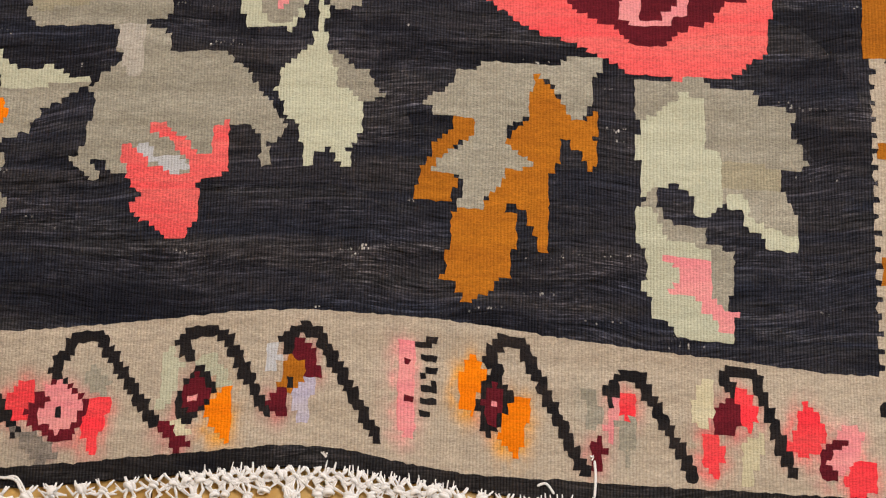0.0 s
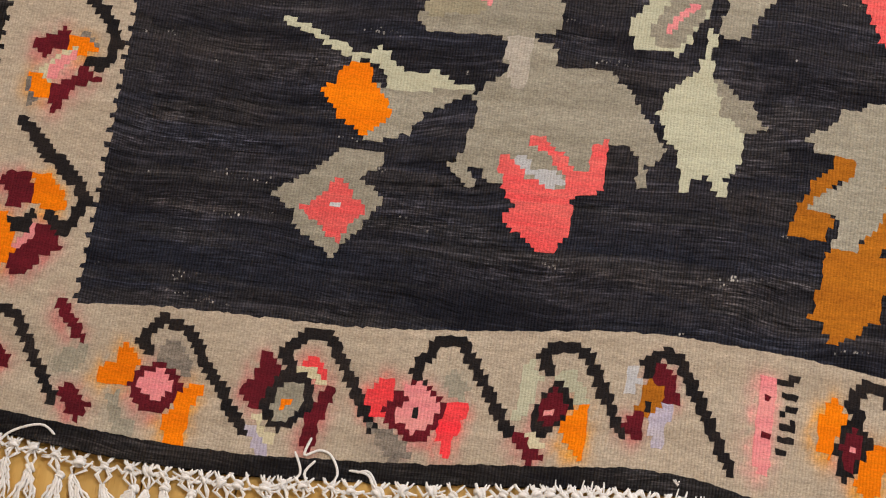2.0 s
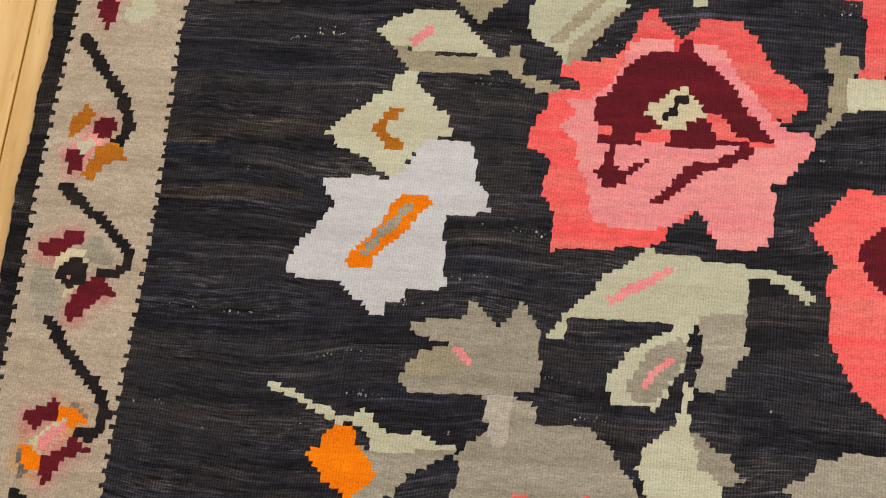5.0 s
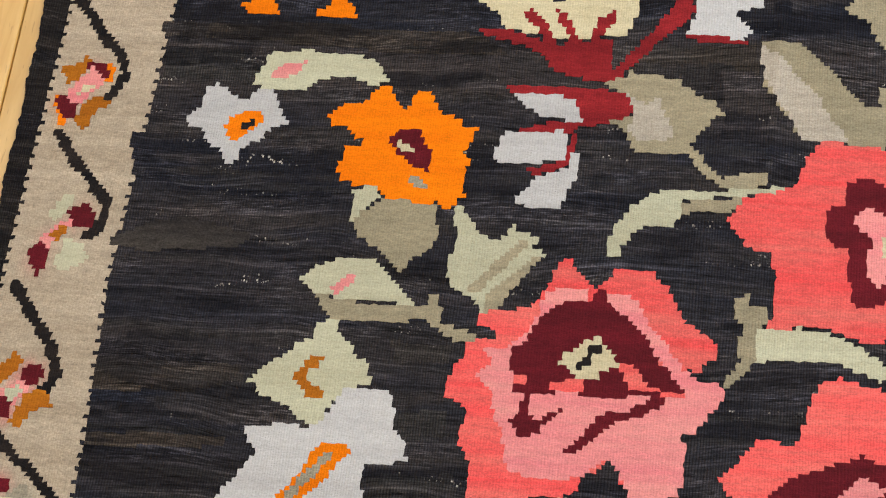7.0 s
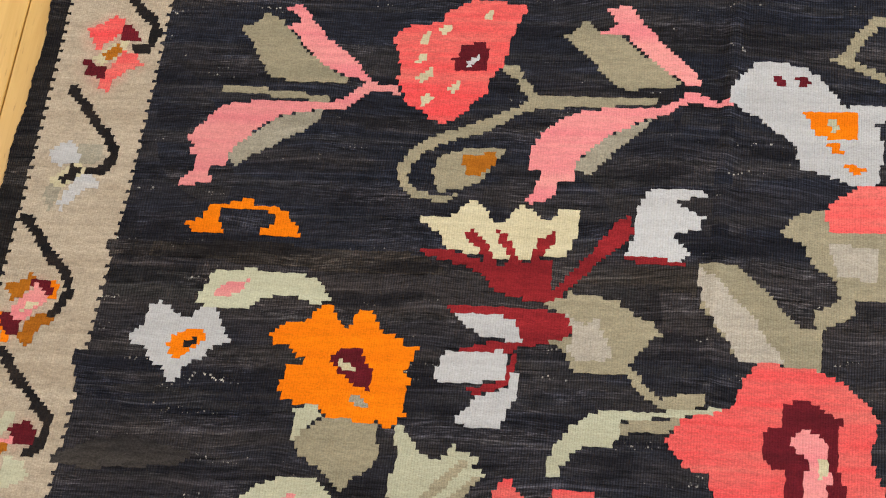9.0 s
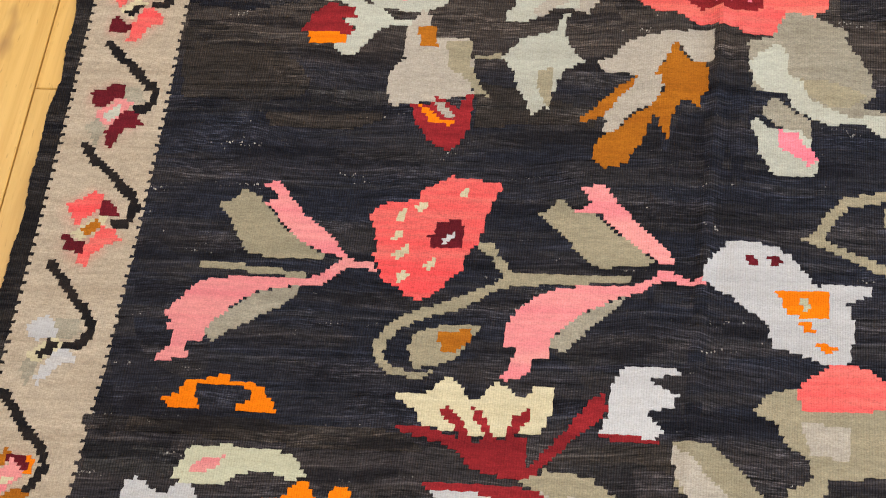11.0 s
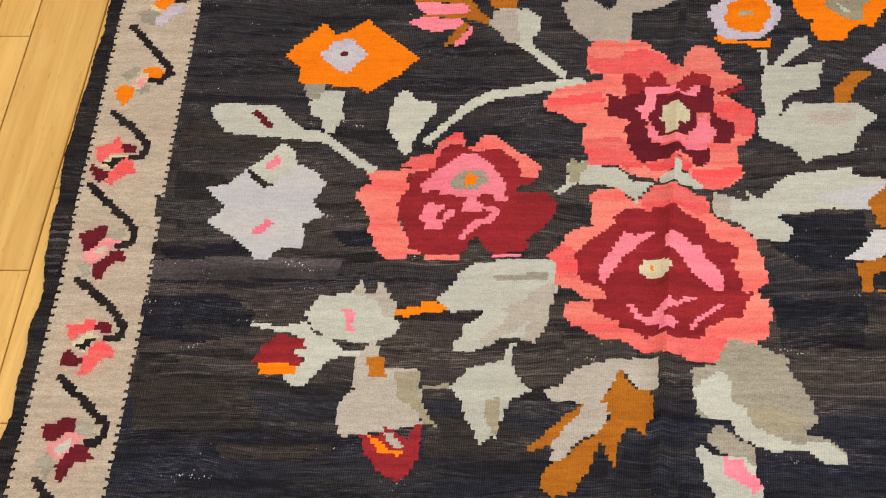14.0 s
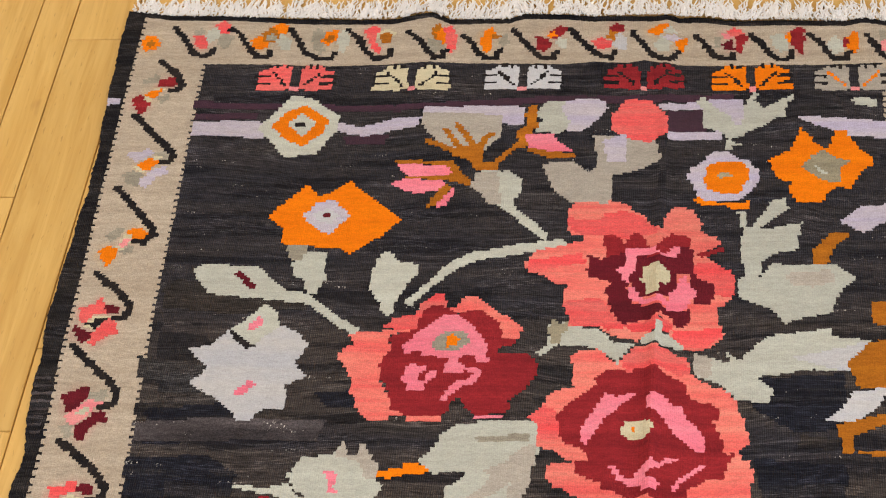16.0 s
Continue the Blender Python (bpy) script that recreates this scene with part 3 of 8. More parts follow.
petal("Y", (-53.6, 230.4), (-52.1, 232.3), (-49.9, 232.9), (-50.6, 231.5), (-52.0, 229.0), (-53.3, 229.7))
petal("O", (-53.3, 230.7), (-51.7, 232.5), (-50.1, 231.5), (-51.6, 229.4))
petal("V", (-52.2, 227.3), (-50.3, 229.7), (-49.2, 230.3), (-48.3, 228.7), (-50.0, 227.8), (-50.9, 225.5), (-52.1, 226.2))
petal("G", (-55.1, 228.3), (-53.6, 229.3), (-52.3, 228.3), (-52.7, 225.5), (-54.3, 226.5))
motif("vine_scroll")
steps("K", 1.15, 1.05, (-56.2, 243.3), (-54.2, 241.1), (-51.8, 238.2), (-49.5, 235.7), (-47.9, 233.2), (-48.5, 231.5), (-49.5, 231.5))
motif("border_flower")
petal("O", (-52.0, 214.6), (-51.0, 215.6), (-49.7, 215.3), (-48.6, 214.3), (-49.5, 213.2), (-51.5, 213.3))
petal("Y", (-53.1, 211.0), (-52.3, 213.6), (-51.2, 213.6), (-51.1, 212.3), (-52.2, 210.7))
petal("P", (-52.7, 211.4), (-52.1, 213.0), (-51.2, 212.7), (-51.8, 211.3))
petal("O", (-55.6, 210.4), (-54.3, 211.3), (-53.0, 210.7), (-53.0, 209.1), (-53.8, 206.9), (-54.9, 208.9))
petal("G", (-55.4, 213.7), (-53.5, 215.6), (-52.5, 215.0), (-53.9, 212.7))
petal("G", (-52.1, 210.4), (-50.8, 211.7), (-50.3, 210.1), (-51.6, 209.7))
motif("vine_scroll")
steps("K", 1.15, 1.05, (-55.5, 225.1), (-52.8, 221.6), (-50.5, 218.5), (-48.2, 215.6), (-47.9, 214.0), (-48.9, 212.2), (-50.2, 212.7))
motif("border_flower")
petal("C", (-55.9, 198.0), (-54.0, 198.2), (-53.5, 199.7), (-52.2, 198.2), (-52.1, 196.8), (-53.7, 196.4), (-54.5, 194.8), (-55.3, 195.2))
petal("M", (-52.2, 198.5), (-50.3, 198.0), (-49.7, 196.4), (-51.8, 196.5))
petal("Y", (-54.5, 194.0), (-53.2, 196.0), (-50.6, 195.8), (-50.8, 194.8), (-52.5, 194.3), (-53.1, 193.1))
petal("K", (-54.4, 194.3), (-53.3, 194.3), (-53.1, 195.5), (-51.5, 195.3), (-52.5, 194.3), (-52.7, 193.1), (-53.4, 193.6))
petal("C", (-52.3, 193.7), (-51.3, 195.2), (-50.1, 194.0), (-49.4, 192.2), (-51.1, 191.8), (-52.1, 190.0), (-53.2, 190.4), (-52.9, 192.2))
petal("M", (-56.0, 193.7), (-54.7, 192.8), (-53.2, 192.5), (-53.1, 191.2), (-54.4, 190.4), (-55.6, 191.9))
motif("vine_scroll")
steps("K", 1.15, 1.05, (-55.1, 205.4), (-52.8, 203.2), (-50.2, 200.7), (-48.7, 198.5), (-48.5, 196.8), (-49.2, 195.3), (-50.4, 195.5))
motif("border_flower")
petal("M", (-54.7, 179.1), (-53.1, 179.9), (-52.4, 180.8), (-51.3, 180.5), (-50.8, 178.8), (-51.9, 178.0), (-52.3, 176.2), (-53.5, 176.5))
petal("G", (-50.8, 179.9), (-49.0, 180.2), (-48.2, 179.2), (-49.3, 177.7), (-50.5, 178.0))
petal("P", (-53.4, 175.4), (-51.7, 177.1), (-51.1, 178.2), (-48.9, 177.6), (-50.0, 176.6), (-50.8, 174.7), (-51.9, 173.8), (-53.0, 174.0))
petal("L", (-52.1, 175.8), (-50.9, 177.1), (-50.1, 177.1), (-51.0, 175.4))
petal("M", (-51.8, 173.2), (-50.4, 174.3), (-49.6, 175.8), (-48.6, 176.0), (-47.2, 173.8), (-49.0, 173.8), (-49.8, 172.7), (-50.1, 170.7), (-51.1, 171.0))
petal("G", (-54.0, 173.2), (-52.7, 173.7), (-51.9, 171.6), (-52.7, 171.0))
motif("vine_scroll")
steps("K", 1.15, 1.05, (-55.4, 189.5), (-53.7, 187.4), (-51.3, 184.9), (-49.2, 182.8), (-47.4, 180.6), (-46.9, 179.2), (-47.3, 177.7), (-48.2, 176.9), (-49.0, 177.1))
motif("border_flower")
petal("C", (-53.0, 161.8), (-51.2, 161.9), (-50.6, 162.9), (-49.4, 162.4), (-49.4, 161.1), (-51.3, 160.6), (-51.8, 159.2), (-52.7, 160.3))
petal("M", (-49.3, 161.4), (-48.5, 162.4), (-47.2, 162.1), (-46.6, 160.9), (-48.1, 160.6))
petal("Y", (-51.7, 158.5), (-50.1, 160.3), (-48.3, 159.6), (-49.4, 158.8), (-49.8, 157.2))
petal("K", (-51.5, 158.5), (-50.3, 158.5), (-50.2, 159.6), (-48.7, 159.6), (-49.5, 158.5), (-50.1, 157.5))
petal("C", (-49.2, 157.7), (-48.2, 158.8), (-46.4, 157.8), (-45.9, 156.2), (-47.6, 155.7), (-48.7, 153.4), (-49.8, 153.6), (-49.5, 155.7))
petal("M", (-52.9, 156.8), (-51.8, 157.2), (-50.8, 156.1), (-49.9, 155.6), (-50.5, 154.6), (-52.5, 154.8))
motif("vine_scroll")
steps("K", 1.15, 1.05, (-53.5, 170.7), (-51.2, 168.3), (-48.8, 166.2), (-46.8, 164.1), (-45.5, 162.2), (-45.1, 160.7), (-46.0, 159.7), (-47.3, 159.5))
motif("border_flower")
petal("M", (-52.8, 144.1), (-51.0, 144.6), (-50.3, 145.6), (-48.9, 145.1), (-48.5, 143.5), (-50.0, 142.5), (-51.0, 141.7), (-52.1, 142.1))
petal("G", (-48.5, 144.6), (-46.6, 144.7), (-45.9, 142.8), (-47.1, 142.3), (-48.3, 142.9))
petal("P", (-51.6, 140.9), (-49.8, 141.7), (-49.3, 142.9), (-47.3, 142.2), (-47.9, 141.3), (-49.0, 139.6), (-49.2, 138.4), (-51.0, 139.3))
petal("E", (-50.6, 139.9), (-49.4, 141.5), (-48.9, 141.7), (-48.8, 140.3), (-49.7, 139.3))
petal("M", (-49.6, 137.7), (-48.6, 139.3), (-47.8, 140.8), (-46.5, 140.3), (-45.4, 138.5), (-47.5, 137.7), (-48.0, 136.5), (-48.5, 135.1), (-49.3, 135.2))
petal("G", (-52.6, 138.3), (-51.0, 139.3), (-50.1, 137.4), (-50.8, 135.5))
motif("vine_scroll")
steps("K", 1.15, 1.05, (-52.3, 152.5), (-50.5, 150.6), (-48.3, 148.4), (-46.0, 146.2), (-44.6, 144.3), (-44.4, 143.0), (-44.9, 141.8), (-45.5, 140.8), (-46.3, 141.3))
motif("border_flower")
petal("C", (-52.2, 125.3), (-50.3, 125.8), (-49.5, 127.2), (-48.0, 126.3), (-47.8, 124.6), (-49.5, 123.6), (-49.9, 122.1), (-50.6, 122.1), (-51.4, 124.0))
petal("M", (-47.7, 125.9), (-46.8, 125.9), (-45.3, 123.7), (-47.6, 123.7))
petal("Y", (-50.7, 120.9), (-48.9, 122.7), (-46.8, 123.3), (-47.0, 122.4), (-48.1, 120.7), (-49.7, 119.8))
petal("R", (-49.8, 121.6), (-48.7, 121.9), (-48.3, 122.8), (-46.9, 121.9), (-48.2, 121.0), (-48.8, 120.4))
petal("C", (-49.0, 117.9), (-47.9, 119.7), (-47.2, 121.5), (-45.6, 121.1), (-44.6, 119.4), (-46.3, 118.9), (-47.5, 117.5), (-47.9, 116.1), (-48.8, 116.2))
petal("M", (-51.7, 120.3), (-50.7, 120.3), (-50.4, 119.4), (-49.0, 119.7), (-49.0, 117.9), (-51.0, 118.0))
motif("vine_scroll")
steps("K", 1.15, 1.05, (-51.9, 135.0), (-50.3, 132.7), (-47.9, 130.4), (-45.6, 128.2), (-44.2, 126.5), (-43.3, 125.1), (-43.6, 123.4), (-44.4, 122.0), (-45.9, 122.4))
motif("border_flower")
petal("W", (-53.1, 106.4), (-51.1, 107.6), (-49.7, 106.7), (-49.3, 105.0), (-51.2, 104.4), (-52.5, 104.5))
petal("G", (-49.6, 107.1), (-47.2, 107.6), (-46.5, 105.5), (-48.1, 104.6), (-49.1, 104.6))
petal("Y", (-52.2, 102.4), (-50.7, 103.7), (-49.1, 104.4), (-48.5, 103.2), (-49.7, 102.1), (-51.2, 100.8))
petal("K", (-51.7, 102.6), (-50.3, 102.9), (-50.1, 104.2), (-48.7, 103.8), (-49.5, 102.4), (-50.6, 101.7))
petal("I", (-50.6, 98.8), (-49.5, 101.3), (-48.4, 103.0), (-46.2, 101.4), (-48.3, 100.5), (-49.4, 98.8), (-50.0, 98.0))
petal("G", (-52.8, 100.3), (-52.0, 101.4), (-50.7, 100.4), (-51.6, 97.9))
motif("vine_scroll")
steps("K", 1.15, 1.05, (-52.5, 116.1), (-50.5, 113.4), (-48.6, 110.9), (-46.6, 108.9), (-45.3, 106.4), (-45.5, 104.8), (-46.4, 103.3), (-47.5, 103.6))
motif("border_flower")
petal("R", (-54.4, 87.2), (-52.6, 87.8), (-51.9, 88.8), (-51.2, 87.6), (-52.5, 85.8), (-53.4, 85.4))
petal("O", (-49.3, 87.9), (-48.1, 87.5), (-48.1, 85.8), (-49.0, 85.6))
petal("M", (-51.5, 87.6), (-49.5, 88.1), (-48.8, 86.6), (-49.4, 85.6), (-51.0, 86.1))
petal("P", (-53.6, 83.2), (-52.1, 85.6), (-51.0, 86.9), (-49.3, 85.4), (-50.7, 83.8), (-52.0, 82.2), (-53.0, 81.9))
petal("Y", (-52.2, 83.7), (-51.3, 85.1), (-50.1, 85.0), (-51.1, 83.9))
petal("R", (-51.6, 80.3), (-51.0, 82.2), (-49.9, 83.4), (-48.1, 82.6), (-49.5, 81.6), (-50.4, 79.2))
petal("O", (-54.9, 82.8), (-54.5, 83.4), (-53.3, 81.4), (-52.9, 79.5), (-53.9, 79.8), (-54.0, 81.3))
petal("M", (-54.4, 82.8), (-53.7, 83.6), (-52.0, 82.2), (-51.8, 80.9), (-53.4, 80.8))
motif("vine_scroll")
steps("K", 1.15, 1.05, (-54.1, 96.6), (-52.1, 93.9), (-49.9, 91.2), (-47.7, 89.0), (-46.9, 86.7), (-47.4, 85.1), (-48.2, 83.7))
motif("border_flower")
petal("L", (-52.1, 67.8), (-50.9, 70.4), (-49.8, 70.1), (-49.9, 69.0), (-51.2, 67.3))
petal("M", (-50.0, 68.3), (-48.3, 69.3), (-46.8, 68.1), (-47.2, 66.8), (-49.1, 66.7))
petal("P", (-52.4, 64.9), (-50.8, 66.8), (-49.4, 67.2), (-49.9, 65.8), (-51.5, 63.9), (-52.4, 64.1))
petal("R", (-51.8, 65.3), (-50.7, 66.4), (-49.7, 66.1), (-50.7, 64.7))
petal("L", (-50.2, 61.8), (-49.7, 64.7), (-48.0, 64.4), (-46.9, 62.7), (-48.9, 61.0))
petal("M", (-53.7, 62.9), (-52.5, 64.1), (-51.3, 62.8), (-52.0, 60.0), (-52.7, 61.3))
motif("vine_scroll")
steps("K", 1.15, 1.05, (-53.2, 78.5), (-50.8, 75.2), (-48.3, 72.4), (-46.1, 69.9), (-45.8, 68.1), (-46.3, 66.3), (-47.2, 65.3))
motif("border_flower")
petal("R", (-53.8, 48.8), (-52.6, 50.6), (-51.4, 49.7), (-52.4, 48.3), (-53.5, 47.2))
petal("M", (-51.2, 48.7), (-49.8, 49.6), (-48.8, 48.5), (-49.6, 47.2), (-50.8, 47.3))
petal("P", (-53.2, 45.9), (-51.6, 47.2), (-50.1, 46.9), (-51.6, 44.4), (-52.7, 43.6))
petal("L", (-52.9, 45.9), (-51.6, 46.8), (-50.8, 46.5), (-52.0, 45.1))
motif("vine_scroll")
steps("K", 1.15, 1.05, (-54.4, 58.8), (-52.1, 55.8), (-49.7, 52.8), (-47.8, 50.2), (-47.5, 48.6), (-48.0, 46.9), (-48.8, 46.3))
petal("M", (-53.7, 45.1), (-52.7, 45.5), (-51.5, 44.2), (-51.6, 43.1), (-53.0, 42.8))
petal("R", (-51.2, 42.6), (-50.5, 45.7), (-48.6, 46.4), (-47.3, 44.5), (-49.4, 44.1), (-50.2, 42.0))
motif("border_flower")
petal("M", (-54.2, 34.5), (-52.2, 35.0), (-51.5, 36.0), (-50.3, 36.0), (-49.9, 34.7), (-51.4, 34.1), (-52.1, 32.9), (-53.7, 33.2))
petal("G", (-49.8, 34.2), (-48.4, 35.6), (-47.6, 34.4), (-46.3, 33.0), (-47.8, 32.4), (-49.5, 33.3))
petal("Y", (-52.4, 32.0), (-51.1, 33.7), (-49.5, 33.5), (-48.6, 31.7), (-49.5, 29.7), (-50.4, 28.7), (-51.0, 30.2))
petal("K", (-52.0, 31.5), (-51.1, 32.1), (-50.5, 32.7), (-49.7, 32.8), (-48.9, 31.8), (-49.2, 30.3), (-50.3, 29.7), (-51.3, 30.4))
petal("P", (-51.2, 30.9), (-50.4, 31.0), (-50.4, 30.3))
petal("M", (-50.3, 27.2), (-49.5, 28.8), (-48.5, 30.3), (-47.3, 31.2), (-46.5, 29.8), (-45.2, 29.4), (-47.3, 28.6), (-48.3, 27.0), (-49.4, 26.3))
petal("G", (-54.2, 31.0), (-52.7, 31.4), (-51.7, 29.3), (-50.5, 27.8), (-51.7, 26.1), (-53.0, 26.6), (-53.9, 28.2))
motif("vine_scroll")
steps("K", 1.15, 1.05, (-52.8, 41.1), (-50.9, 39.3), (-48.8, 37.8), (-46.3, 35.7), (-44.9, 34.2), (-44.7, 32.5), (-45.6, 31.4), (-47.4, 31.7))
motif("border_flower")
petal("M", (-52.2, 15.9), (-50.4, 16.6), (-49.7, 17.4), (-48.9, 17.0), (-48.7, 15.5), (-50.1, 15.1), (-50.8, 14.2))
petal("J", (-47.9, 17.1), (-47.0, 17.0), (-45.8, 15.7), (-46.4, 15.2))
petal("O", (-48.8, 16.3), (-47.3, 16.8), (-46.1, 15.5), (-47.5, 14.7), (-48.6, 15.3))
petal("Y", (-51.1, 12.6), (-49.7, 14.3), (-48.1, 15.3), (-47.6, 14.4), (-48.7, 13.4), (-49.8, 11.8))
petal("P", (-50.4, 12.7), (-49.1, 14.3), (-47.9, 15.0), (-47.9, 14.1), (-49.1, 12.8), (-49.7, 12.0))
petal("M", (-49.2, 8.9), (-49.4, 11.3), (-47.6, 12.3), (-46.9, 13.6), (-45.2, 12.2), (-47.4, 11.4), (-48.0, 9.9), (-48.9, 8.8))
petal("J", (-52.3, 11.6), (-51.9, 12.3), (-51.0, 10.0), (-50.8, 9.4), (-51.6, 9.3))
petal("O", (-52.0, 12.6), (-51.1, 12.6), (-49.7, 11.3), (-50.0, 10.2), (-51.2, 10.2))
motif("vine_scroll")
steps("K", 1.15, 1.05, (-51.7, 26.1), (-50.1, 24.0), (-48.2, 22.0), (-46.4, 20.0), (-44.8, 18.3), (-44.0, 16.5), (-44.1, 14.7), (-45.2, 13.7), (-46.2, 14.2))
motif("border_flower")
petal("M", (-53.0, 1.1), (-51.6, 2.0), (-49.9, 2.1), (-49.2, -0.1), (-49.9, -0.8), (-51.8, -1.2), (-51.5, -0.0))
petal("O", (-49.3, 1.9), (-47.9, 2.1), (-46.5, 0.7), (-45.6, -0.7), (-47.3, -1.1), (-48.7, -0.7))
petal("K", (-51.2, -2.6), (-49.9, -2.2), (-48.9, -1.3), (-48.5, -2.1), (-49.0, -3.5), (-50.1, -3.9), (-50.8, -3.4))
petal("P", (-50.1, -5.1), (-48.8, -3.5), (-48.3, -2.9), (-47.9, -3.7), (-49.5, -5.6))
petal("M", (-50.2, -6.3), (-48.5, -4.6), (-48.0, -3.1), (-46.9, -3.2), (-45.3, -5.2), (-47.2, -5.8), (-48.2, -7.7), (-49.6, -7.8))
petal("O", (-54.0, -4.3), (-53.0, -2.2), (-51.3, -2.3), (-50.1, -5.6), (-50.9, -7.1), (-52.8, -7.3))
motif("vine_scroll")
steps("K", 1.15, 1.05, (-51.7, 7.5), (-49.4, 5.4), (-47.0, 3.2), (-45.0, 1.7), (-44.0, -0.2), (-44.8, -2.3), (-45.4, -3.2), (-47.1, -1.9))
for y, colours in SIDE:
    side_flower(71.4, y + 4, colours[::-1])
    motif("vine_scroll")
    stroke("K", 0.95, (75.0, y + 15.5), (67.4, y + 8), (66.8, y + 5.8), (69.0, y + 4.6))
# bare weft where the side has worn
motif("worn_selvage")
for k in range(9):
    y = 170.5 + 1.55 * k
    stroke("Q", 0.45, (float(left_edge(y)) + 0.4, y), (float(left_outer(y)) - 0.5, y))

# the vine along the far border
motif("border_flower")
petal("G", (-49.8, 266.4), (-48.5, 267.2), (-48.0, 265.6), (-49.4, 265.3))
petal("E", (-47.9, 263.7), (-47.0, 267.2), (-45.7, 267.2), (-45.2, 264.8), (-46.9, 263.2))
petal("C", (-46.2, 268.0), (-45.3, 269.1), (-43.9, 268.0), (-43.9, 265.9), (-45.1, 265.6))
petal("C", (-49.6, 264.8), (-47.9, 264.8), (-46.9, 262.1), (-48.0, 261.3), (-49.2, 262.7))
petal("G", (-45.4, 263.2), (-44.8, 265.6), (-42.7, 264.7), (-43.7, 261.5))
motif("vine_scroll")
steps("K", 0.95, 1.1, (-53.3, 267.6), (-50.9, 263.7), (-49.2, 260.5), (-47.7, 259.4), (-46.1, 259.7), (-45.6, 261.3))
motif("border_flower")
petal("O", (-39.5, 263.5), (-38.1, 264.6), (-36.5, 262.2), (-37.8, 261.0), (-39.1, 261.9))
petal("R", (-37.8, 265.4), (-36.7, 267.0), (-35.5, 266.7), (-34.9, 264.6), (-35.6, 263.0), (-37.4, 263.5))
petal("G", (-37.3, 264.6), (-36.0, 265.7), (-35.4, 263.8), (-36.7, 263.5))
petal("O", (-36.2, 267.3), (-35.1, 268.6), (-33.8, 267.8), (-33.8, 265.7), (-35.0, 265.7))
petal("E", (-35.2, 263.5), (-34.5, 265.0), (-32.8, 263.4), (-33.1, 260.9), (-34.1, 260.9))
motif("vine_scroll")
steps("K", 0.95, 1.1, (-43.5, 266.8), (-41.8, 265.5), (-39.8, 261.5), (-38.0, 258.9), (-36.3, 258.9), (-35.8, 260.6))
motif("border_flower")
petal("G", (-29.4, 265.3), (-28.4, 266.9), (-27.3, 266.0), (-27.4, 262.9), (-26.7, 261.3), (-27.5, 260.2), (-28.7, 262.1))
petal("O", (-27.5, 263.6), (-26.8, 266.0), (-25.2, 266.5), (-24.9, 264.4), (-26.4, 262.4))
petal("R", (-26.9, 264.0), (-26.0, 265.5), (-25.4, 264.2), (-26.3, 263.3))
petal("E", (-24.9, 264.9), (-24.1, 266.5), (-22.7, 264.4), (-23.5, 260.7), (-24.3, 261.2))
motif("vine_scroll")
steps("K", 0.95, 1.1, (-33.4, 267.0), (-31.6, 263.7), (-29.8, 260.2), (-27.8, 258.8), (-25.4, 258.7), (-24.9, 260.1))
motif("border_flower")
petal("C", (-20.2, 265.9), (-19.1, 267.0), (-18.2, 267.5), (-17.9, 265.9), (-18.3, 263.5), (-17.0, 260.6), (-18.0, 260.3), (-19.2, 263.2))
petal("Y", (-18.2, 265.1), (-16.7, 266.7), (-15.4, 265.8), (-15.4, 264.7), (-17.6, 263.2))
petal("R", (-17.7, 264.4), (-16.6, 265.7), (-15.5, 264.7), (-15.7, 263.1), (-17.0, 262.8))
motif("vine_scroll")
steps("K", 0.95, 1.1, (-23.4, 266.5), (-21.2, 263.9), (-19.4, 260.0), (-17.8, 258.3), (-15.9, 258.6), (-15.4, 260.6))
motif("border_flower")
petal("R", (-8.9, 266.5), (-7.8, 267.8), (-7.0, 265.7), (-6.3, 263.3), (-7.4, 262.5), (-8.5, 264.6))
petal("O", (-8.2, 265.7), (-7.0, 266.5), (-6.2, 264.1), (-6.7, 262.5), (-7.6, 263.3))
petal("C", (-6.8, 266.5), (-5.6, 266.8), (-4.6, 264.0), (-4.7, 261.7), (-5.1, 259.8), (-6.2, 262.5))
petal("G", (-10.0, 261.8), (-9.2, 263.6), (-7.4, 263.0), (-6.6, 260.9), (-7.9, 259.9), (-9.3, 259.9))
motif("vine_scroll")
steps("K", 0.95, 1.1, (-13.0, 265.8), (-10.6, 263.4), (-9.1, 259.9), (-7.8, 258.6), (-6.7, 258.9), (-6.2, 260.5))
motif("border_flower")
petal("O", (-0.3, 262.4), (0.2, 265.5), (1.2, 266.0), (1.8, 264.4), (1.2, 262.4), (1.5, 260.8), (0.6, 259.7), (0.1, 260.8))
petal("R", (1.4, 264.7), (2.9, 263.8), (1.5, 263.1))
petal("G", (2.6, 262.3), (3.6, 264.7), (4.3, 262.3), (3.4, 260.8))
motif("vine_scroll")
steps("K", 0.95, 1.1, (-3.5, 264.3), (-1.9, 262.4), (-0.5, 259.3), (0.7, 258.0), (2.4, 258.1), (2.8, 260.0))
motif("border_flower")
petal("D", (8.9, 263.8), (10.8, 263.3), (11.4, 261.4), (10.5, 259.9), (9.1, 260.7))
petal("D", (11.2, 265.3), (12.6, 266.9), (13.8, 266.4), (13.4, 264.8), (12.2, 263.7), (11.3, 263.8))
petal("O", (10.6, 264.3), (11.7, 265.3), (12.2, 264.2), (11.3, 263.6))
petal("E", (11.8, 262.2), (12.9, 263.7), (13.9, 262.9), (13.8, 260.6), (12.8, 261.1))
motif("vine_scroll")
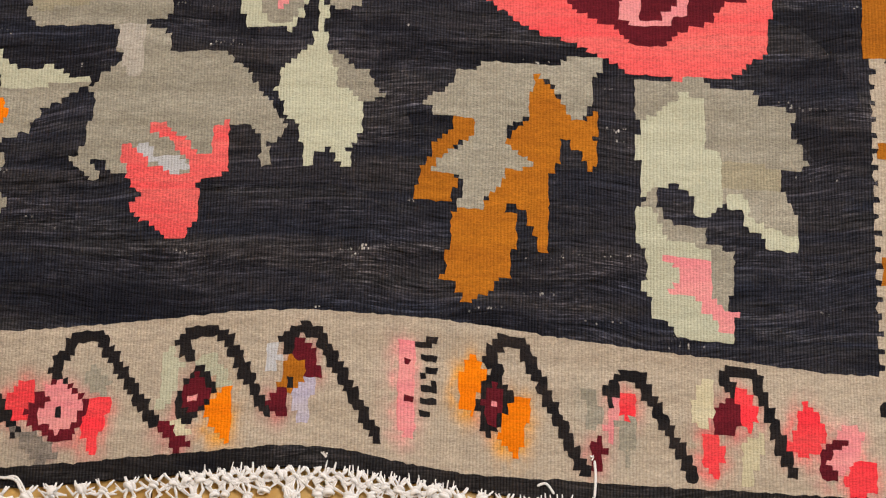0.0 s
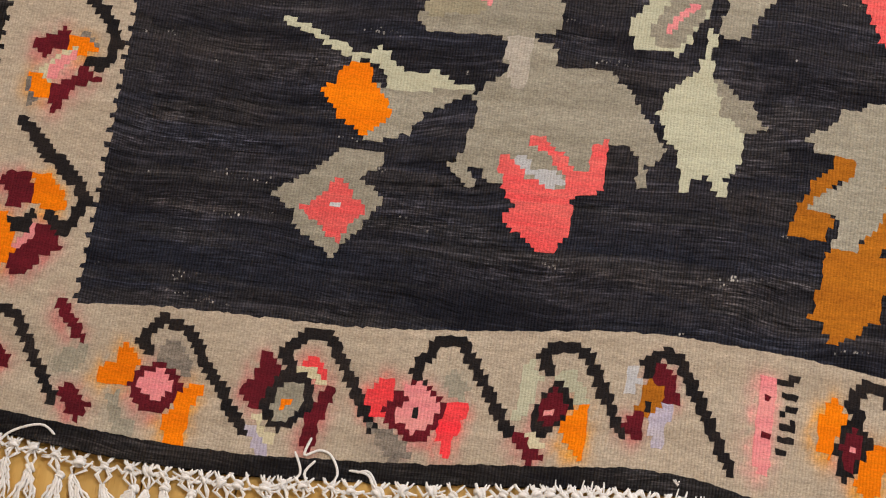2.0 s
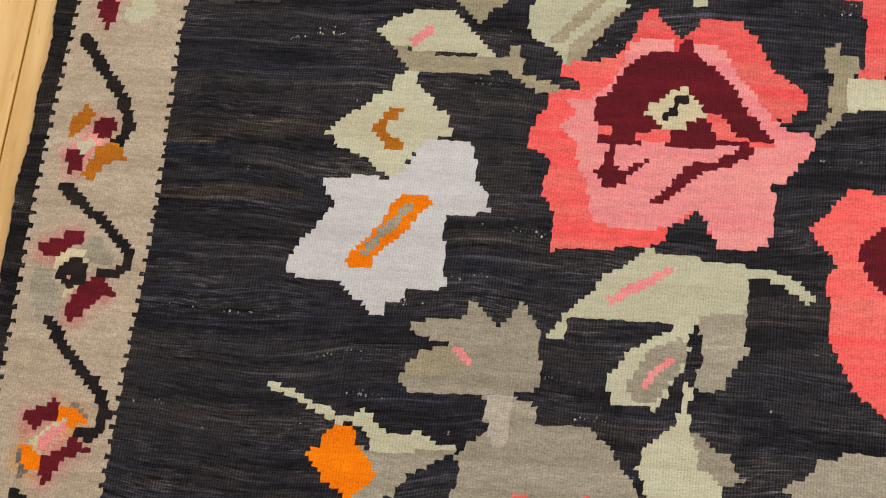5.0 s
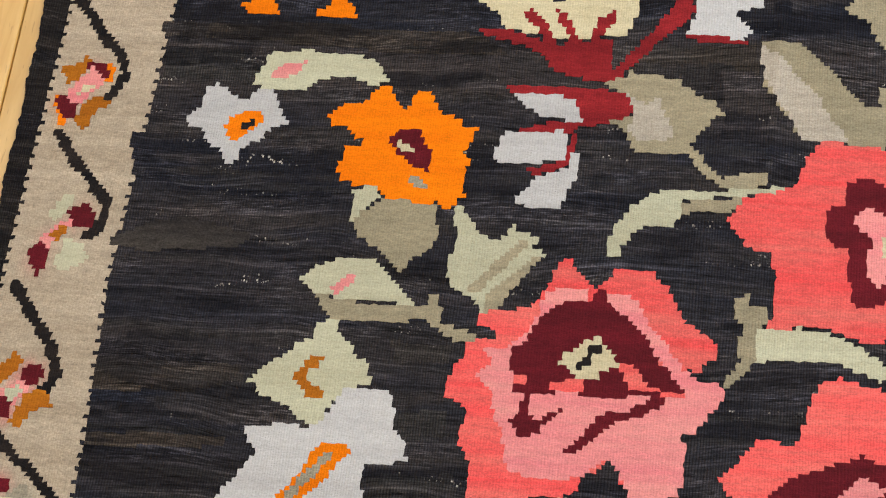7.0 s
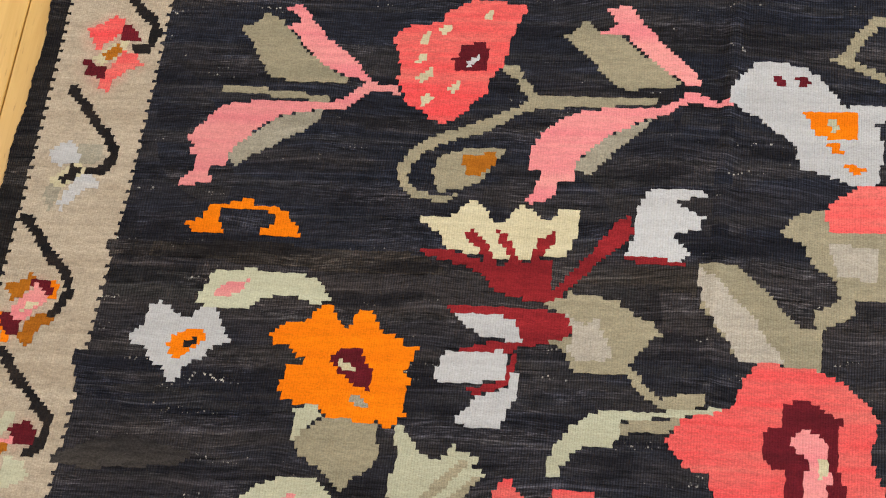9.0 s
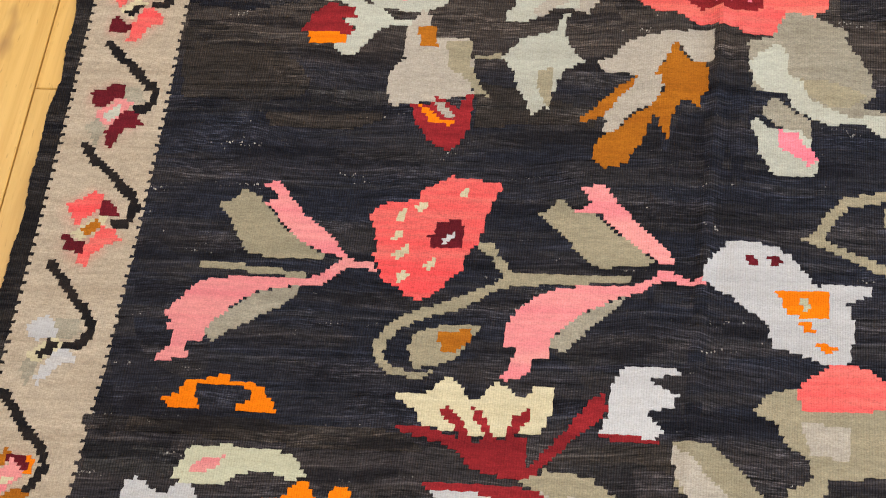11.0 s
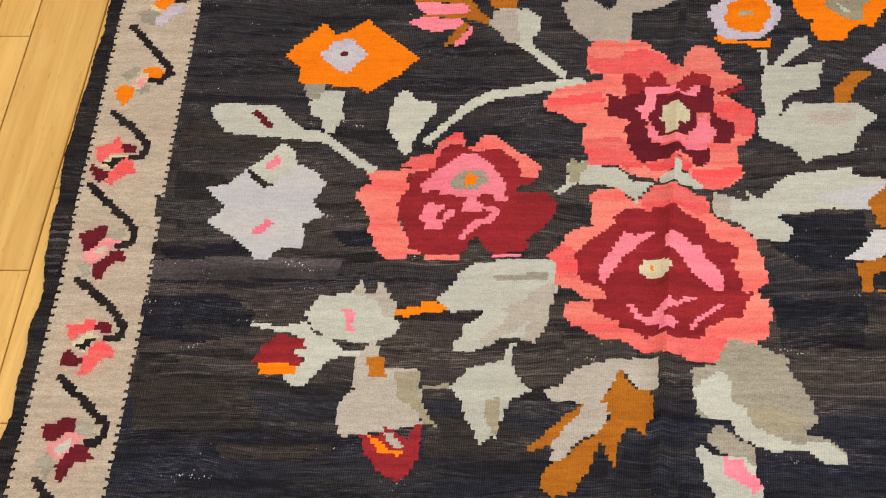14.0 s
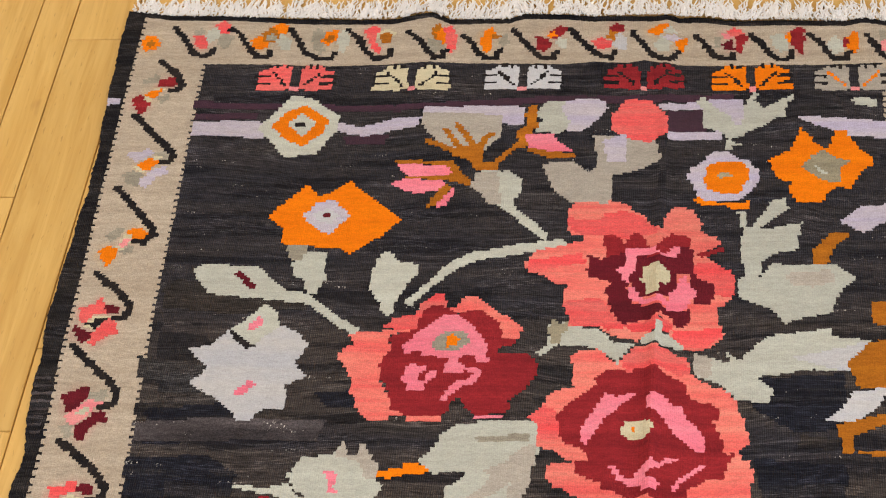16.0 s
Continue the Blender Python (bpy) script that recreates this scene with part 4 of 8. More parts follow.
steps("K", 0.95, 1.1, (4.8, 265.9), (6.6, 263.1), (8.3, 260.2), (10.0, 258.2), (11.8, 258.0), (12.4, 259.8))
motif("border_flower")
petal("C", (18.4, 262.5), (19.8, 263.6), (21.2, 262.5), (21.5, 260.9), (19.4, 260.7))
petal("R", (20.5, 263.6), (21.3, 265.6), (22.3, 265.1), (21.7, 263.1))
petal("D", (21.1, 266.3), (22.2, 267.5), (23.5, 267.2), (23.5, 265.6), (22.1, 265.2))
petal("I", (21.7, 262.0), (22.6, 264.4), (24.0, 263.1), (23.6, 260.4), (22.2, 260.9))
motif("vine_scroll")
steps("K", 0.95, 1.1, (14.5, 266.1), (16.5, 262.6), (18.3, 260.1), (19.9, 258.5), (21.5, 258.1), (22.2, 259.7))
motif("border_flower")
petal("O", (27.8, 265.8), (29.2, 267.4), (30.8, 267.7), (30.6, 266.1), (29.2, 264.7), (28.0, 265.0))
petal("E", (30.1, 266.1), (31.5, 266.6), (32.5, 265.0), (31.1, 265.0))
petal("V", (30.1, 263.9), (32.0, 264.5), (32.9, 263.4), (31.5, 262.6))
petal("O", (32.0, 262.3), (33.9, 263.4), (33.6, 261.0), (33.6, 259.2), (32.5, 260.7))
petal("E", (28.6, 261.9), (29.7, 264.2), (31.1, 261.9), (30.6, 259.8), (29.2, 259.9))
motif("vine_scroll")
steps("K", 0.95, 1.1, (24.8, 265.1), (26.7, 261.9), (28.3, 258.8), (29.9, 257.7), (31.6, 257.7), (32.3, 259.5))
motif("border_flower")
petal("C", (40.4, 264.8), (41.6, 265.9), (42.9, 265.2), (43.5, 264.0), (41.8, 263.7))
petal("P", (39.5, 264.4), (40.9, 264.3), (41.6, 263.2), (40.4, 263.1))
petal("D", (42.0, 263.2), (43.2, 264.0), (44.1, 262.7), (42.9, 260.9), (43.1, 259.0), (42.2, 259.7))
petal("M", (39.7, 261.7), (41.3, 262.5), (41.7, 260.1), (40.4, 260.2))
petal("G", (38.5, 263.3), (39.5, 263.7), (39.2, 260.9), (38.5, 261.3))
motif("vine_scroll")
steps("K", 0.95, 1.1, (35.3, 264.1), (37.1, 261.3), (38.5, 258.6), (39.9, 257.6), (41.3, 257.7), (41.7, 259.1))
motif("border_flower")
petal("O", (49.8, 263.1), (50.9, 264.6), (51.8, 263.5), (51.0, 262.0), (49.9, 262.3))
petal("D", (51.1, 264.6), (52.3, 265.7), (53.4, 265.1), (52.9, 263.8), (53.6, 263.0), (52.7, 261.5), (52.8, 258.9), (51.9, 260.0), (51.2, 261.5))
petal("E", (47.8, 263.6), (49.7, 263.9), (50.5, 261.5), (50.2, 259.5), (49.1, 259.5), (48.1, 261.6))
motif("vine_scroll")
steps("K", 0.95, 1.1, (44.4, 264.0), (46.2, 261.6), (47.7, 258.5), (49.0, 257.1), (50.9, 257.4), (51.2, 259.2))
motif("border_flower")
petal("O", (60.2, 262.1), (61.2, 264.0), (62.1, 263.3), (61.9, 259.8), (61.1, 258.3), (60.3, 259.8))
petal("D", (59.3, 261.8), (60.0, 262.9), (60.4, 261.4), (59.7, 260.3))
petal("E", (57.0, 261.4), (58.2, 262.9), (59.3, 261.4), (59.3, 259.1), (57.8, 258.3))
motif("vine_scroll")
steps("K", 0.95, 1.1, (53.9, 264.1), (55.6, 262.2), (56.9, 258.8), (58.0, 257.1), (59.8, 257.1), (60.3, 258.8))
motif("border_flower")
petal("G", (65.4, 264.4), (66.4, 264.8), (66.2, 261.3), (65.4, 262.0))
petal("P", (65.5, 261.3), (66.6, 261.7), (66.4, 259.0), (65.2, 259.3))
motif("vine_scroll")
steps("K", 0.95, 1.1, (63.5, 263.3), (64.7, 260.5), (65.5, 257.8), (66.3, 257.0))

motif("selvage_stripe")
patch("V", (-62.1, 247.4), (-59.4, 247.4), (-59.1, 245.9), (-61.9, 245.8))

# the vine along the near border
NEAR = (((-51.8, -13.3), (-50.0, -11.3), (-48.2, -12.0), (-43.1, -19.6)), ((-35.7, -12.8), (-34.0, -10.6), (-31.6, -11.4), (-24.8, -20.3)),
        ((-22.2, -12.4), (-20.5, -10.2), (-18.3, -10.2), (-12.8, -18.7)), ((-9.8, -12.5), (-8.0, -9.6), (-5.9, -9.3), (-0.5, -17.3)),
        ((1.6, -9.8), (3.0, -8.6), (5.6, -9.0), (9.6, -16.1)), ((11.1, -9.6), (12.9, -8.2), (14.2, -9.0), (19.7, -18.3)),
        ((29.7, -10.9), (30.7, -9.3), (32.5, -9.4), (38.4, -21.2)), ((40.4, -13.6), (41.6, -12.4), (43.4, -12.5), (48.2, -21.5)),
        ((50.9, -12.4), (51.8, -11.5), (53.6, -11.8), (57.0, -21.1)), ((65.5, -15.0), (66.6, -13.4), (68.6, -13.6), (73.0, -22.0)))
for (xa, ya), *rest in NEAR:
    motif("vine_scroll")
    stroke("K", 1.05, (xa + 0.8, ya - 1.2), (xa, ya), *rest)

# a row of combs at the far end
for x, y, c in ((-30.6, 253.1, "C"), (-11.1, 252.8, "Y"), (7.3, 252.6, "W"), (27.0, 252.7, "D"), (44.4, 252.2, "O"), (60.8, 251.8, "N")):
    motif("comb")
    for s in (-1, 1):
        patch(c, (x + s * 0.6, y - 2.8), (x + s * 0.8, y + 2.6), (x + s * 1.6, y + 3.4), (x + s * 4.2, y + 3.4), (x + s * 4.8, y + 2.3), (x + s * 6.2, y + 1.9), (x + s * 6.4, y - 3.0), (x + s * 2.2, y - 3.2))
        for v in (0.5, -1.4):
            stroke("K", 0.6, (x + s * 4.4, y + v), (x + s * 6.6, y + v + 0.1))
        for u in (1.9, 3.3):
            stroke("K", 0.55, (x + s * u, y + 2.7), (x + s * u, y + 3.6))
        steps("O" if c == "N" else "K", 0.6, 0.6, (x + s * 1.6, y - 1.8), (x + s * 4.0, y + 1.4))
    patch("P", (x - 0.6, y - 3.4), (x + 0.6, y - 3.4), (x + 0.6, y - 2.4), (x - 0.6, y - 2.4))

# the flowers of the ground, from the near end to the far end
motif("abrash_stripe")
patch("V", (-46.2, 241.5), (-35.1, 242.1), (-33.9, 240.2), (-34.0, 237.6), (-45.7, 238.1))
patch("V", (-22.0, 241.5), (-18.2, 240.4), (-13.8, 242.1), (-11.1, 242.8), (-8.7, 242.4), (-9.0, 240.4), (-13.5, 239.2), (-16.1, 237.8), (-21.7, 239.0))
patch("V", (29.4, 245.3), (36.6, 246.0), (36.6, 244.1), (29.9, 243.7))
patch("V", (30.8, 238.3), (39.7, 238.6), (39.7, 236.6), (30.8, 236.6))
patch("V", (50.8, 242.2), (67.9, 240.3), (67.6, 236.1), (59.0, 237.1), (53.0, 240.6))
patch("U", (-46.7, 246.9), (-13.2, 245.7), (14.3, 247.7), (41.6, 248.1), (41.6, 246.3), (14.4, 245.8), (-13.1, 244.2), (-46.4, 245.1))
patch("U", (-46.1, 243.5), (-35.8, 244.0), (-35.6, 242.5), (-45.8, 241.9))
patch("U", (30.8, 243.7), (37.0, 243.9), (37.0, 238.5), (31.2, 238.2))
patch("U", (-21.1, 237.9), (-13.4, 238.4), (-14.1, 236.1), (-20.3, 235.9))
patch("E", (60.1, 246.3), (62.1, 246.8), (64.4, 245.9), (63.8, 244.5), (60.7, 244.7))
motif("worn_stripe")
patch("F", (-44.1, 178.1), (-29.3, 177.4), (-22.7, 176.3), (-12.4, 176.5), (-11.4, 174.8), (-16.1, 174.4), (-43.4, 174.3))
patch("X", (-45.3, 187.5), (-37.0, 185.0), (-33.5, 183.2), (-36.5, 181.8), (-44.5, 182.9))
patch("F", (-42.4, 157.3), (-34.7, 155.9), (-29.6, 153.0), (-25.2, 148.6), (-24.2, 147.2), (-24.6, 144.4), (-30.4, 142.9), (-41.0, 143.8))
patch("X", (-24.0, 145.7), (-12.7, 145.5), (-12.4, 143.1), (-18.3, 142.5), (-23.6, 143.1))
patch("F", (-29.3, 141.2), (-22.7, 142.0), (-13.8, 142.1), (-14.0, 140.7), (-17.9, 139.1), (-28.2, 138.9))
patch("F", (-2.5, 147.6), (2.8, 146.3), (11.1, 143.6), (14.0, 143.2), (13.4, 140.2), (5.4, 140.7), (-1.8, 139.8))
patch("F", (49.7, 172.9), (55.0, 171.9), (53.8, 170.0), (48.9, 170.8))
patch("Z", (-43.4, 167.3), (-31.9, 168.0), (-27.4, 164.4), (-27.7, 160.7), (-34.5, 159.0), (-42.6, 159.9))
patch("Z", (42.6, 183.7), (56.0, 184.9), (55.6, 174.0), (49.0, 173.4), (43.0, 178.2))
patch("Z", (42.9, 168.6), (55.4, 167.2), (55.1, 159.6), (44.3, 159.4))
patch("Z", (-18.4, 180.3), (-12.8, 180.9), (-12.5, 177.6), (-16.5, 177.7))
patch("X", (-42.6, 90.4), (-33.5, 90.3), (-30.4, 87.8), (-32.3, 86.7), (-42.3, 86.5))
patch("F", (-43.6, 93.9), (-25.5, 94.4), (-6.3, 93.7), (-2.7, 91.2), (-15.7, 91.1), (-32.4, 91.9), (-43.3, 92.1))
patch("F", (-43.1, 50.9), (-27.7, 51.1), (-26.8, 49.3), (-32.7, 47.5), (-42.9, 47.0))
patch("X", (-12.5, 45.9), (-4.6, 47.2), (-4.2, 44.2), (-11.8, 43.0))
patch("X", (-11.9, 39.1), (-3.1, 39.9), (-2.6, 38.1), (-11.3, 37.0))
patch("F", (-42.9, 42.1), (-27.5, 42.6), (-28.0, 41.4), (-42.9, 40.3))
patch("F", (11.3, 92.1), (25.0, 93.4), (25.5, 89.7), (19.6, 90.2), (12.0, 90.7))
patch("X", (-11.6, 54.8), (-4.9, 54.5), (-5.2, 52.5), (-10.6, 52.2))
patch("Z", (-44.9, 79.2), (-38.2, 78.8), (-20.7, 75.2), (-19.6, 72.4), (-27.2, 71.3), (-37.7, 72.2), (-43.6, 74.1))
patch("F", (-44.1, 202.0), (-41.8, 203.9), (-23.3, 200.2), (-21.3, 197.8), (-32.9, 196.5), (-43.3, 197.7))
patch("X", (-41.9, 184.6), (-31.4, 186.5), (-22.8, 183.7), (-23.9, 180.3), (-41.1, 180.1))
patch("Z", (-42.2, 176.7), (-30.1, 178.0), (-25.4, 173.6), (-30.6, 170.3), (-41.8, 170.2))
patch("F", (-7.8, 180.4), (0.1, 182.7), (8.2, 180.6), (2.8, 178.3), (-5.9, 177.7))
patch("Q", (-43.6, 174.1), (-35.4, 174.8), (-16.2, 174.9), (-17.1, 171.1), (-30.8, 170.7), (-42.9, 170.4))
patch("H", (-39.8, 67.8), (-36.0, 68.5), (-28.6, 66.6), (-30.2, 65.1), (-39.1, 64.2), (-44.6, 64.3), (-44.3, 65.8))
motif("oak_leaf")
patch("G", (22.8, 14.0), (24.2, 14.7), (25.8, 15.6), (26.1, 17.0), (28.1, 17.2), (28.4, 18.2), (36.1, 17.7), (36.4, 18.5), (39.9, 18.5), (39.9, 17.4), (39.0, 16.6), (39.0, 13.8), (38.3, 12.7), (37.0, 12.1), (36.4, 13.5), (35.6, 15.2), (34.5, 16.6), (33.5, 16.3), (33.2, 14.0), (33.0, 12.6), (31.4, 11.7), (30.6, 10.8), (30.9, 10.3), (33.6, 9.2), (33.6, 7.8), (31.2, 7.2), (30.2, 5.5), (28.9, 4.4), (28.9, 3.2), (26.5, 3.2), (26.3, 4.4), (27.1, 4.7), (27.0, 6.1), (26.0, 6.9), (24.1, 6.8), (24.1, 7.7), (25.4, 8.8), (28.0, 10.5), (28.0, 12.2), (25.9, 12.5), (24.3, 12.7), (23.7, 13.5))
patch("R", (33.5, 16.7), (34.6, 16.3), (35.6, 14.6), (37.0, 12.6), (38.0, 12.1), (39.1, 13.0), (39.5, 13.0), (39.2, 10.1), (39.6, 9.6), (39.5, 7.6), (38.6, 7.1), (38.0, 9.0), (37.3, 9.3), (36.7, 10.4), (35.9, 10.6), (35.7, 7.3), (35.2, 7.0), (34.9, 2.3), (34.9, -0.9), (34.2, -1.0), (33.7, 1.2), (33.1, 2.0), (32.8, 3.1), (32.1, 3.6), (31.3, 4.4), (31.0, 3.1), (32.1, 2.5), (32.1, 0.6), (31.7, -0.5), (31.6, -3.2), (30.3, -3.5), (30.1, -4.6), (28.8, -4.9), (27.5, -5.7), (27.3, -6.0), (26.7, -4.6), (26.2, -3.8), (25.2, -3.6), (25.4, -1.1), (25.9, -0.6), (26.3, 3.3), (28.9, 3.2), (29.4, 4.7), (30.5, 5.8), (31.2, 7.2), (33.6, 7.8), (30.9, 10.0), (32.7, 12.0), (33.2, 14.3))
patch("R", (25.9, 12.3), (28.1, 12.3), (28.1, 10.6), (26.2, 9.6), (25.7, 9.1), (25.1, 8.5), (24.1, 7.4), (24.1, 6.8), (26.2, 6.7), (26.3, 5.5), (25.8, 3.8), (22.6, 4.0), (22.6, 5.1), (23.1, 6.5), (23.3, 7.6), (24.1, 9.3), (25.1, 10.8), (25.9, 11.0))
motif("vine_leaf")
patch("G", (43.1, 16.5), (47.0, 16.5), (47.8, 18.2), (49.1, 18.8), (49.3, 17.1), (49.9, 15.8), (54.2, 15.5), (54.4, 14.0), (56.8, 13.8), (58.1, 12.7), (57.3, 11.3), (58.3, 10.2), (59.0, 7.8), (56.4, 7.4), (56.4, 5.7), (57.4, 4.3), (58.1, 2.2), (57.9, -0.3), (55.2, -0.3), (54.4, 1.6), (53.4, 1.8), (52.9, 3.4), (51.4, 4.0), (50.6, 4.2), (49.5, 2.7), (48.7, 2.7), (48.5, 5.0), (46.7, 6.1), (45.1, 5.8), (44.9, 4.4), (45.9, 2.5), (49.3, 1.7), (49.5, 0.4), (52.1, -0.4), (52.0, -3.4), (51.5, -5.5), (52.2, -6.6), (52.0, -9.1), (46.6, -8.5), (46.3, -7.5), (44.3, -6.5), (44.3, -4.9), (43.7, -4.1), (44.3, -0.3), (43.3, -0.3), (43.0, 3.0), (44.6, 6.1), (43.3, 6.3), (43.3, 10.8))
patch("T", (50.9, 8.7), (56.7, 7.6), (56.4, 5.7), (52.7, 5.6), (50.9, 5.9))
patch("L", (47.6, 15.9), (48.0, 14.5), (49.7, 14.4), (49.6, 9.8), (50.9, 9.2), (50.9, 5.3), (51.1, 4.2), (49.5, 2.7), (48.7, 2.7), (48.5, 5.0), (46.7, 6.1), (45.1, 5.8), (43.8, 4.9), (43.3, 6.3), (43.2, 10.5), (43.6, 12.2), (44.9, 13.0), (45.7, 13.9), (46.8, 14.5), (47.3, 15.3))
patch("L", (43.0, 4.1), (44.3, 3.6), (45.4, 2.2), (45.9, 0.9), (47.9, 0.3), (50.0, -0.4), (50.1, -2.3), (50.0, -4.5), (52.0, -6.6), (52.0, -9.1), (49.4, -8.8), (46.6, -8.5), (46.3, -7.5), (44.3, -6.5), (44.3, -4.9), (43.7, -4.1), (43.8, -2.4), (44.3, -0.3), (43.3, -0.3))
patch("L", (51.6, 5.3), (52.7, 5.1), (53.5, 4.3), (53.7, 2.9), (55.8, 1.8), (57.9, 1.1), (57.9, -0.3), (55.2, -0.3), (54.4, 1.6), (53.4, 1.8), (52.9, 3.4), (51.6, 3.7))
patch("P", (45.3, -0.8), (49.7, -1.0), (50.1, -2.3), (50.0, -4.5), (51.0, -5.8), (52.3, -6.3), (52.0, -8.2), (50.7, -8.2), (50.2, -6.6), (49.2, -6.1), (48.7, -5.0), (46.4, -4.5), (46.1, -4.0), (47.1, -2.9), (46.9, -1.8), (45.6, -1.6))
motif("grey_tulip")
patch("G", (-14.7, 28.6), (-9.4, 29.1), (-9.0, 30.8), (-8.3, 31.3), (-7.6, 30.3), (-5.8, 28.6), (-4.9, 29.0), (-3.7, 31.4), (-1.6, 28.4), (-0.9, 22.3), (-3.3, 21.6), (-3.2, 21.0), (-1.3, 21.0), (-1.0, 18.7), (4.7, 18.6), (5.2, 17.5), (6.5, 17.0), (7.5, 14.8), (8.3, 14.3), (9.2, 12.7), (10.4, 11.3), (10.0, 9.9), (8.7, 9.5), (9.0, 7.1), (8.3, 7.0), (7.9, 10.3), (7.0, 11.1), (4.6, 11.4), (4.3, 6.0), (-4.2, 5.6), (-4.6, 6.1), (-6.2, 6.6), (-6.6, 7.4), (-8.2, 7.5), (-7.0, 6.2), (-7.2, 5.4), (-8.0, 5.6), (-9.9, 7.7), (-8.9, 8.3), (-8.5, 9.8), (-8.0, 13.0), (-8.3, 14.7), (-7.3, 16.2), (-5.6, 17.5), (-6.2, 21.0), (-8.5, 21.2), (-13.5, 21.1), (-15.3, 22.7), (-10.7, 26.1), (-10.8, 26.7), (-13.9, 26.9))
patch("T", (-13.2, 25.6), (-10.4, 26.1), (-8.7, 25.3), (-7.9, 24.2), (-9.5, 23.2), (-13.9, 22.7), (-14.8, 23.1))
patch("P", (-10.0, 26.2), (-9.0, 25.9), (-7.9, 24.8), (-7.9, 24.2), (-8.9, 24.7), (-9.8, 25.6))
patch("N", (-6.3, 21.3), (-3.5, 21.2), (-3.5, 16.2), (-5.1, 16.1))
patch("C", (-4.9, 9.4), (-4.0, 9.5), (-3.6, 8.4), (-2.6, 8.0), (-2.2, 6.9), (-1.0, 7.0), (-0.6, 6.3), (1.4, 6.5), (1.3, 7.6), (0.4, 8.4), (-0.3, 9.4), (-0.9, 9.9), (-2.3, 10.3), (-2.3, 11.4), (-1.1, 11.6), (-0.7, 10.8), (0.4, 10.1), (1.3, 9.6), (1.7, 8.5), (3.6, 8.2), (3.7, 11.3), (4.8, 11.5), (5.0, 8.4), (4.7, 6.4), (3.4, 5.9), (2.2, 5.5), (2.7, 1.9), (1.7, 1.2), (1.1, 0.0), (-0.5, -0.2), (-0.8, 0.6), (-2.0, 1.3), (-3.7, 2.5), (-3.9, 3.3), (-2.9, 4.3), (-3.9, 5.0), (-4.7, 6.6))
patch("W", (-3.7, 9.0), (-2.4, 9.2), (-1.9, 8.1), (-0.3, 8.2), (1.3, 7.3), (1.4, 6.6), (-0.6, 6.3), (-1.3, 7.0), (-2.4, 7.7), (-3.3, 8.2))
motif("orange_bud")
patch("L", (-28.1, 20.9), (-27.3, 21.1), (-24.9, 20.2), (-23.9, 19.4), (-21.6, 19.0), (-20.0, 17.9), (-18.9, 18.1), (-18.3, 19.2), (-17.0, 18.4), (-16.9, 17.5), (-15.1, 16.6), (-12.1, 17.1), (-10.6, 16.0), (-8.4, 15.9), (-8.3, 15.3), (-16.8, 14.6), (-16.7, 15.8), (-18.8, 17.4), (-20.5, 17.3), (-22.3, 18.0), (-24.5, 19.3), (-27.1, 20.0))
patch("G", (-18.6, 15.3), (-16.8, 14.6), (-8.3, 15.3), (-10.4, 14.0), (-12.7, 12.6), (-13.8, 11.1), (-14.3, 10.2), (-16.6, 9.3), (-18.3, 9.3), (-17.9, 10.4))
patch("O", (-20.0, 17.3), (-18.8, 17.3), (-18.3, 15.4), (-17.0, 14.0), (-16.0, 12.6), (-15.9, 11.8), (-16.9, 11.1), (-17.8, 9.9), (-18.9, 9.7), (-19.8, 10.6), (-21.0, 11.1), (-21.8, 12.5), (-22.8, 13.0), (-23.1, 14.1), (-21.8, 14.8), (-21.5, 16.3))
motif("small_diamond")
patch("G", (-26.0, 2.9), (-25.2, 3.8), (-23.7, 4.8), (-22.7, 5.5), (-21.4, 7.1), (-20.4, 8.0), (-16.0, 8.2), (-15.8, 7.0), (-17.3, 5.9), (-18.3, 5.2), (-17.1, 4.8), (-15.2, 3.3), (-16.6, 1.7), (-16.9, 0.3), (-18.8, -1.4), (-19.3, -2.8), (-20.0, -2.4), (-21.5, -1.2), (-23.4, 0.0), (-23.9, 1.4))
patch("C", (-20.2, 5.4), (-19.0, 4.6), (-18.3, 3.5), (-16.6, 2.7), (-17.4, 1.6), (-18.3, 0.6), (-19.1, -1.0), (-19.9, -1.0), (-20.7, 0.1), (-22.2, 1.0), (-23.2, 1.9), (-21.7, 3.1), (-20.8, 4.0))
patch("W", (-20.6, 2.6), (-19.6, 2.8), (-19.5, 2.2), (-20.5, 2.0))
motif("pear_bud")
patch("L", (12.7, 19.5), (12.8, 22.2), (13.2, 24.0), (14.0, 23.4), (13.6, 21.7), (14.1, 19.1), (14.9, 18.8), (15.5, 18.0), (16.3, 17.2), (18.0, 16.8), (18.6, 15.1), (19.4, 14.3), (18.4, 13.9), (17.4, 13.6), (17.6, 11.1), (16.9, 9.6), (15.9, 9.0), (16.7, 8.2), (16.5, 7.1), (15.5, 7.0), (15.1, 8.4), (14.3, 9.0), (13.0, 8.7), (12.9, 7.1), (12.2, 7.1), (12.2, 8.7), (11.6, 9.7), (11.2, 11.7), (10.1, 12.4), (9.7, 13.8), (9.2, 14.9), (9.4, 16.7), (10.7, 17.9), (11.9, 18.9))
patch("G", (14.1, 19.1), (14.9, 18.8), (15.5, 18.0), (16.3, 17.2), (18.0, 16.8), (18.6, 15.1), (19.4, 14.3), (17.4, 13.6), (16.2, 14.9), (15.1, 15.4), (14.7, 17.1))
motif("spray_leaf")
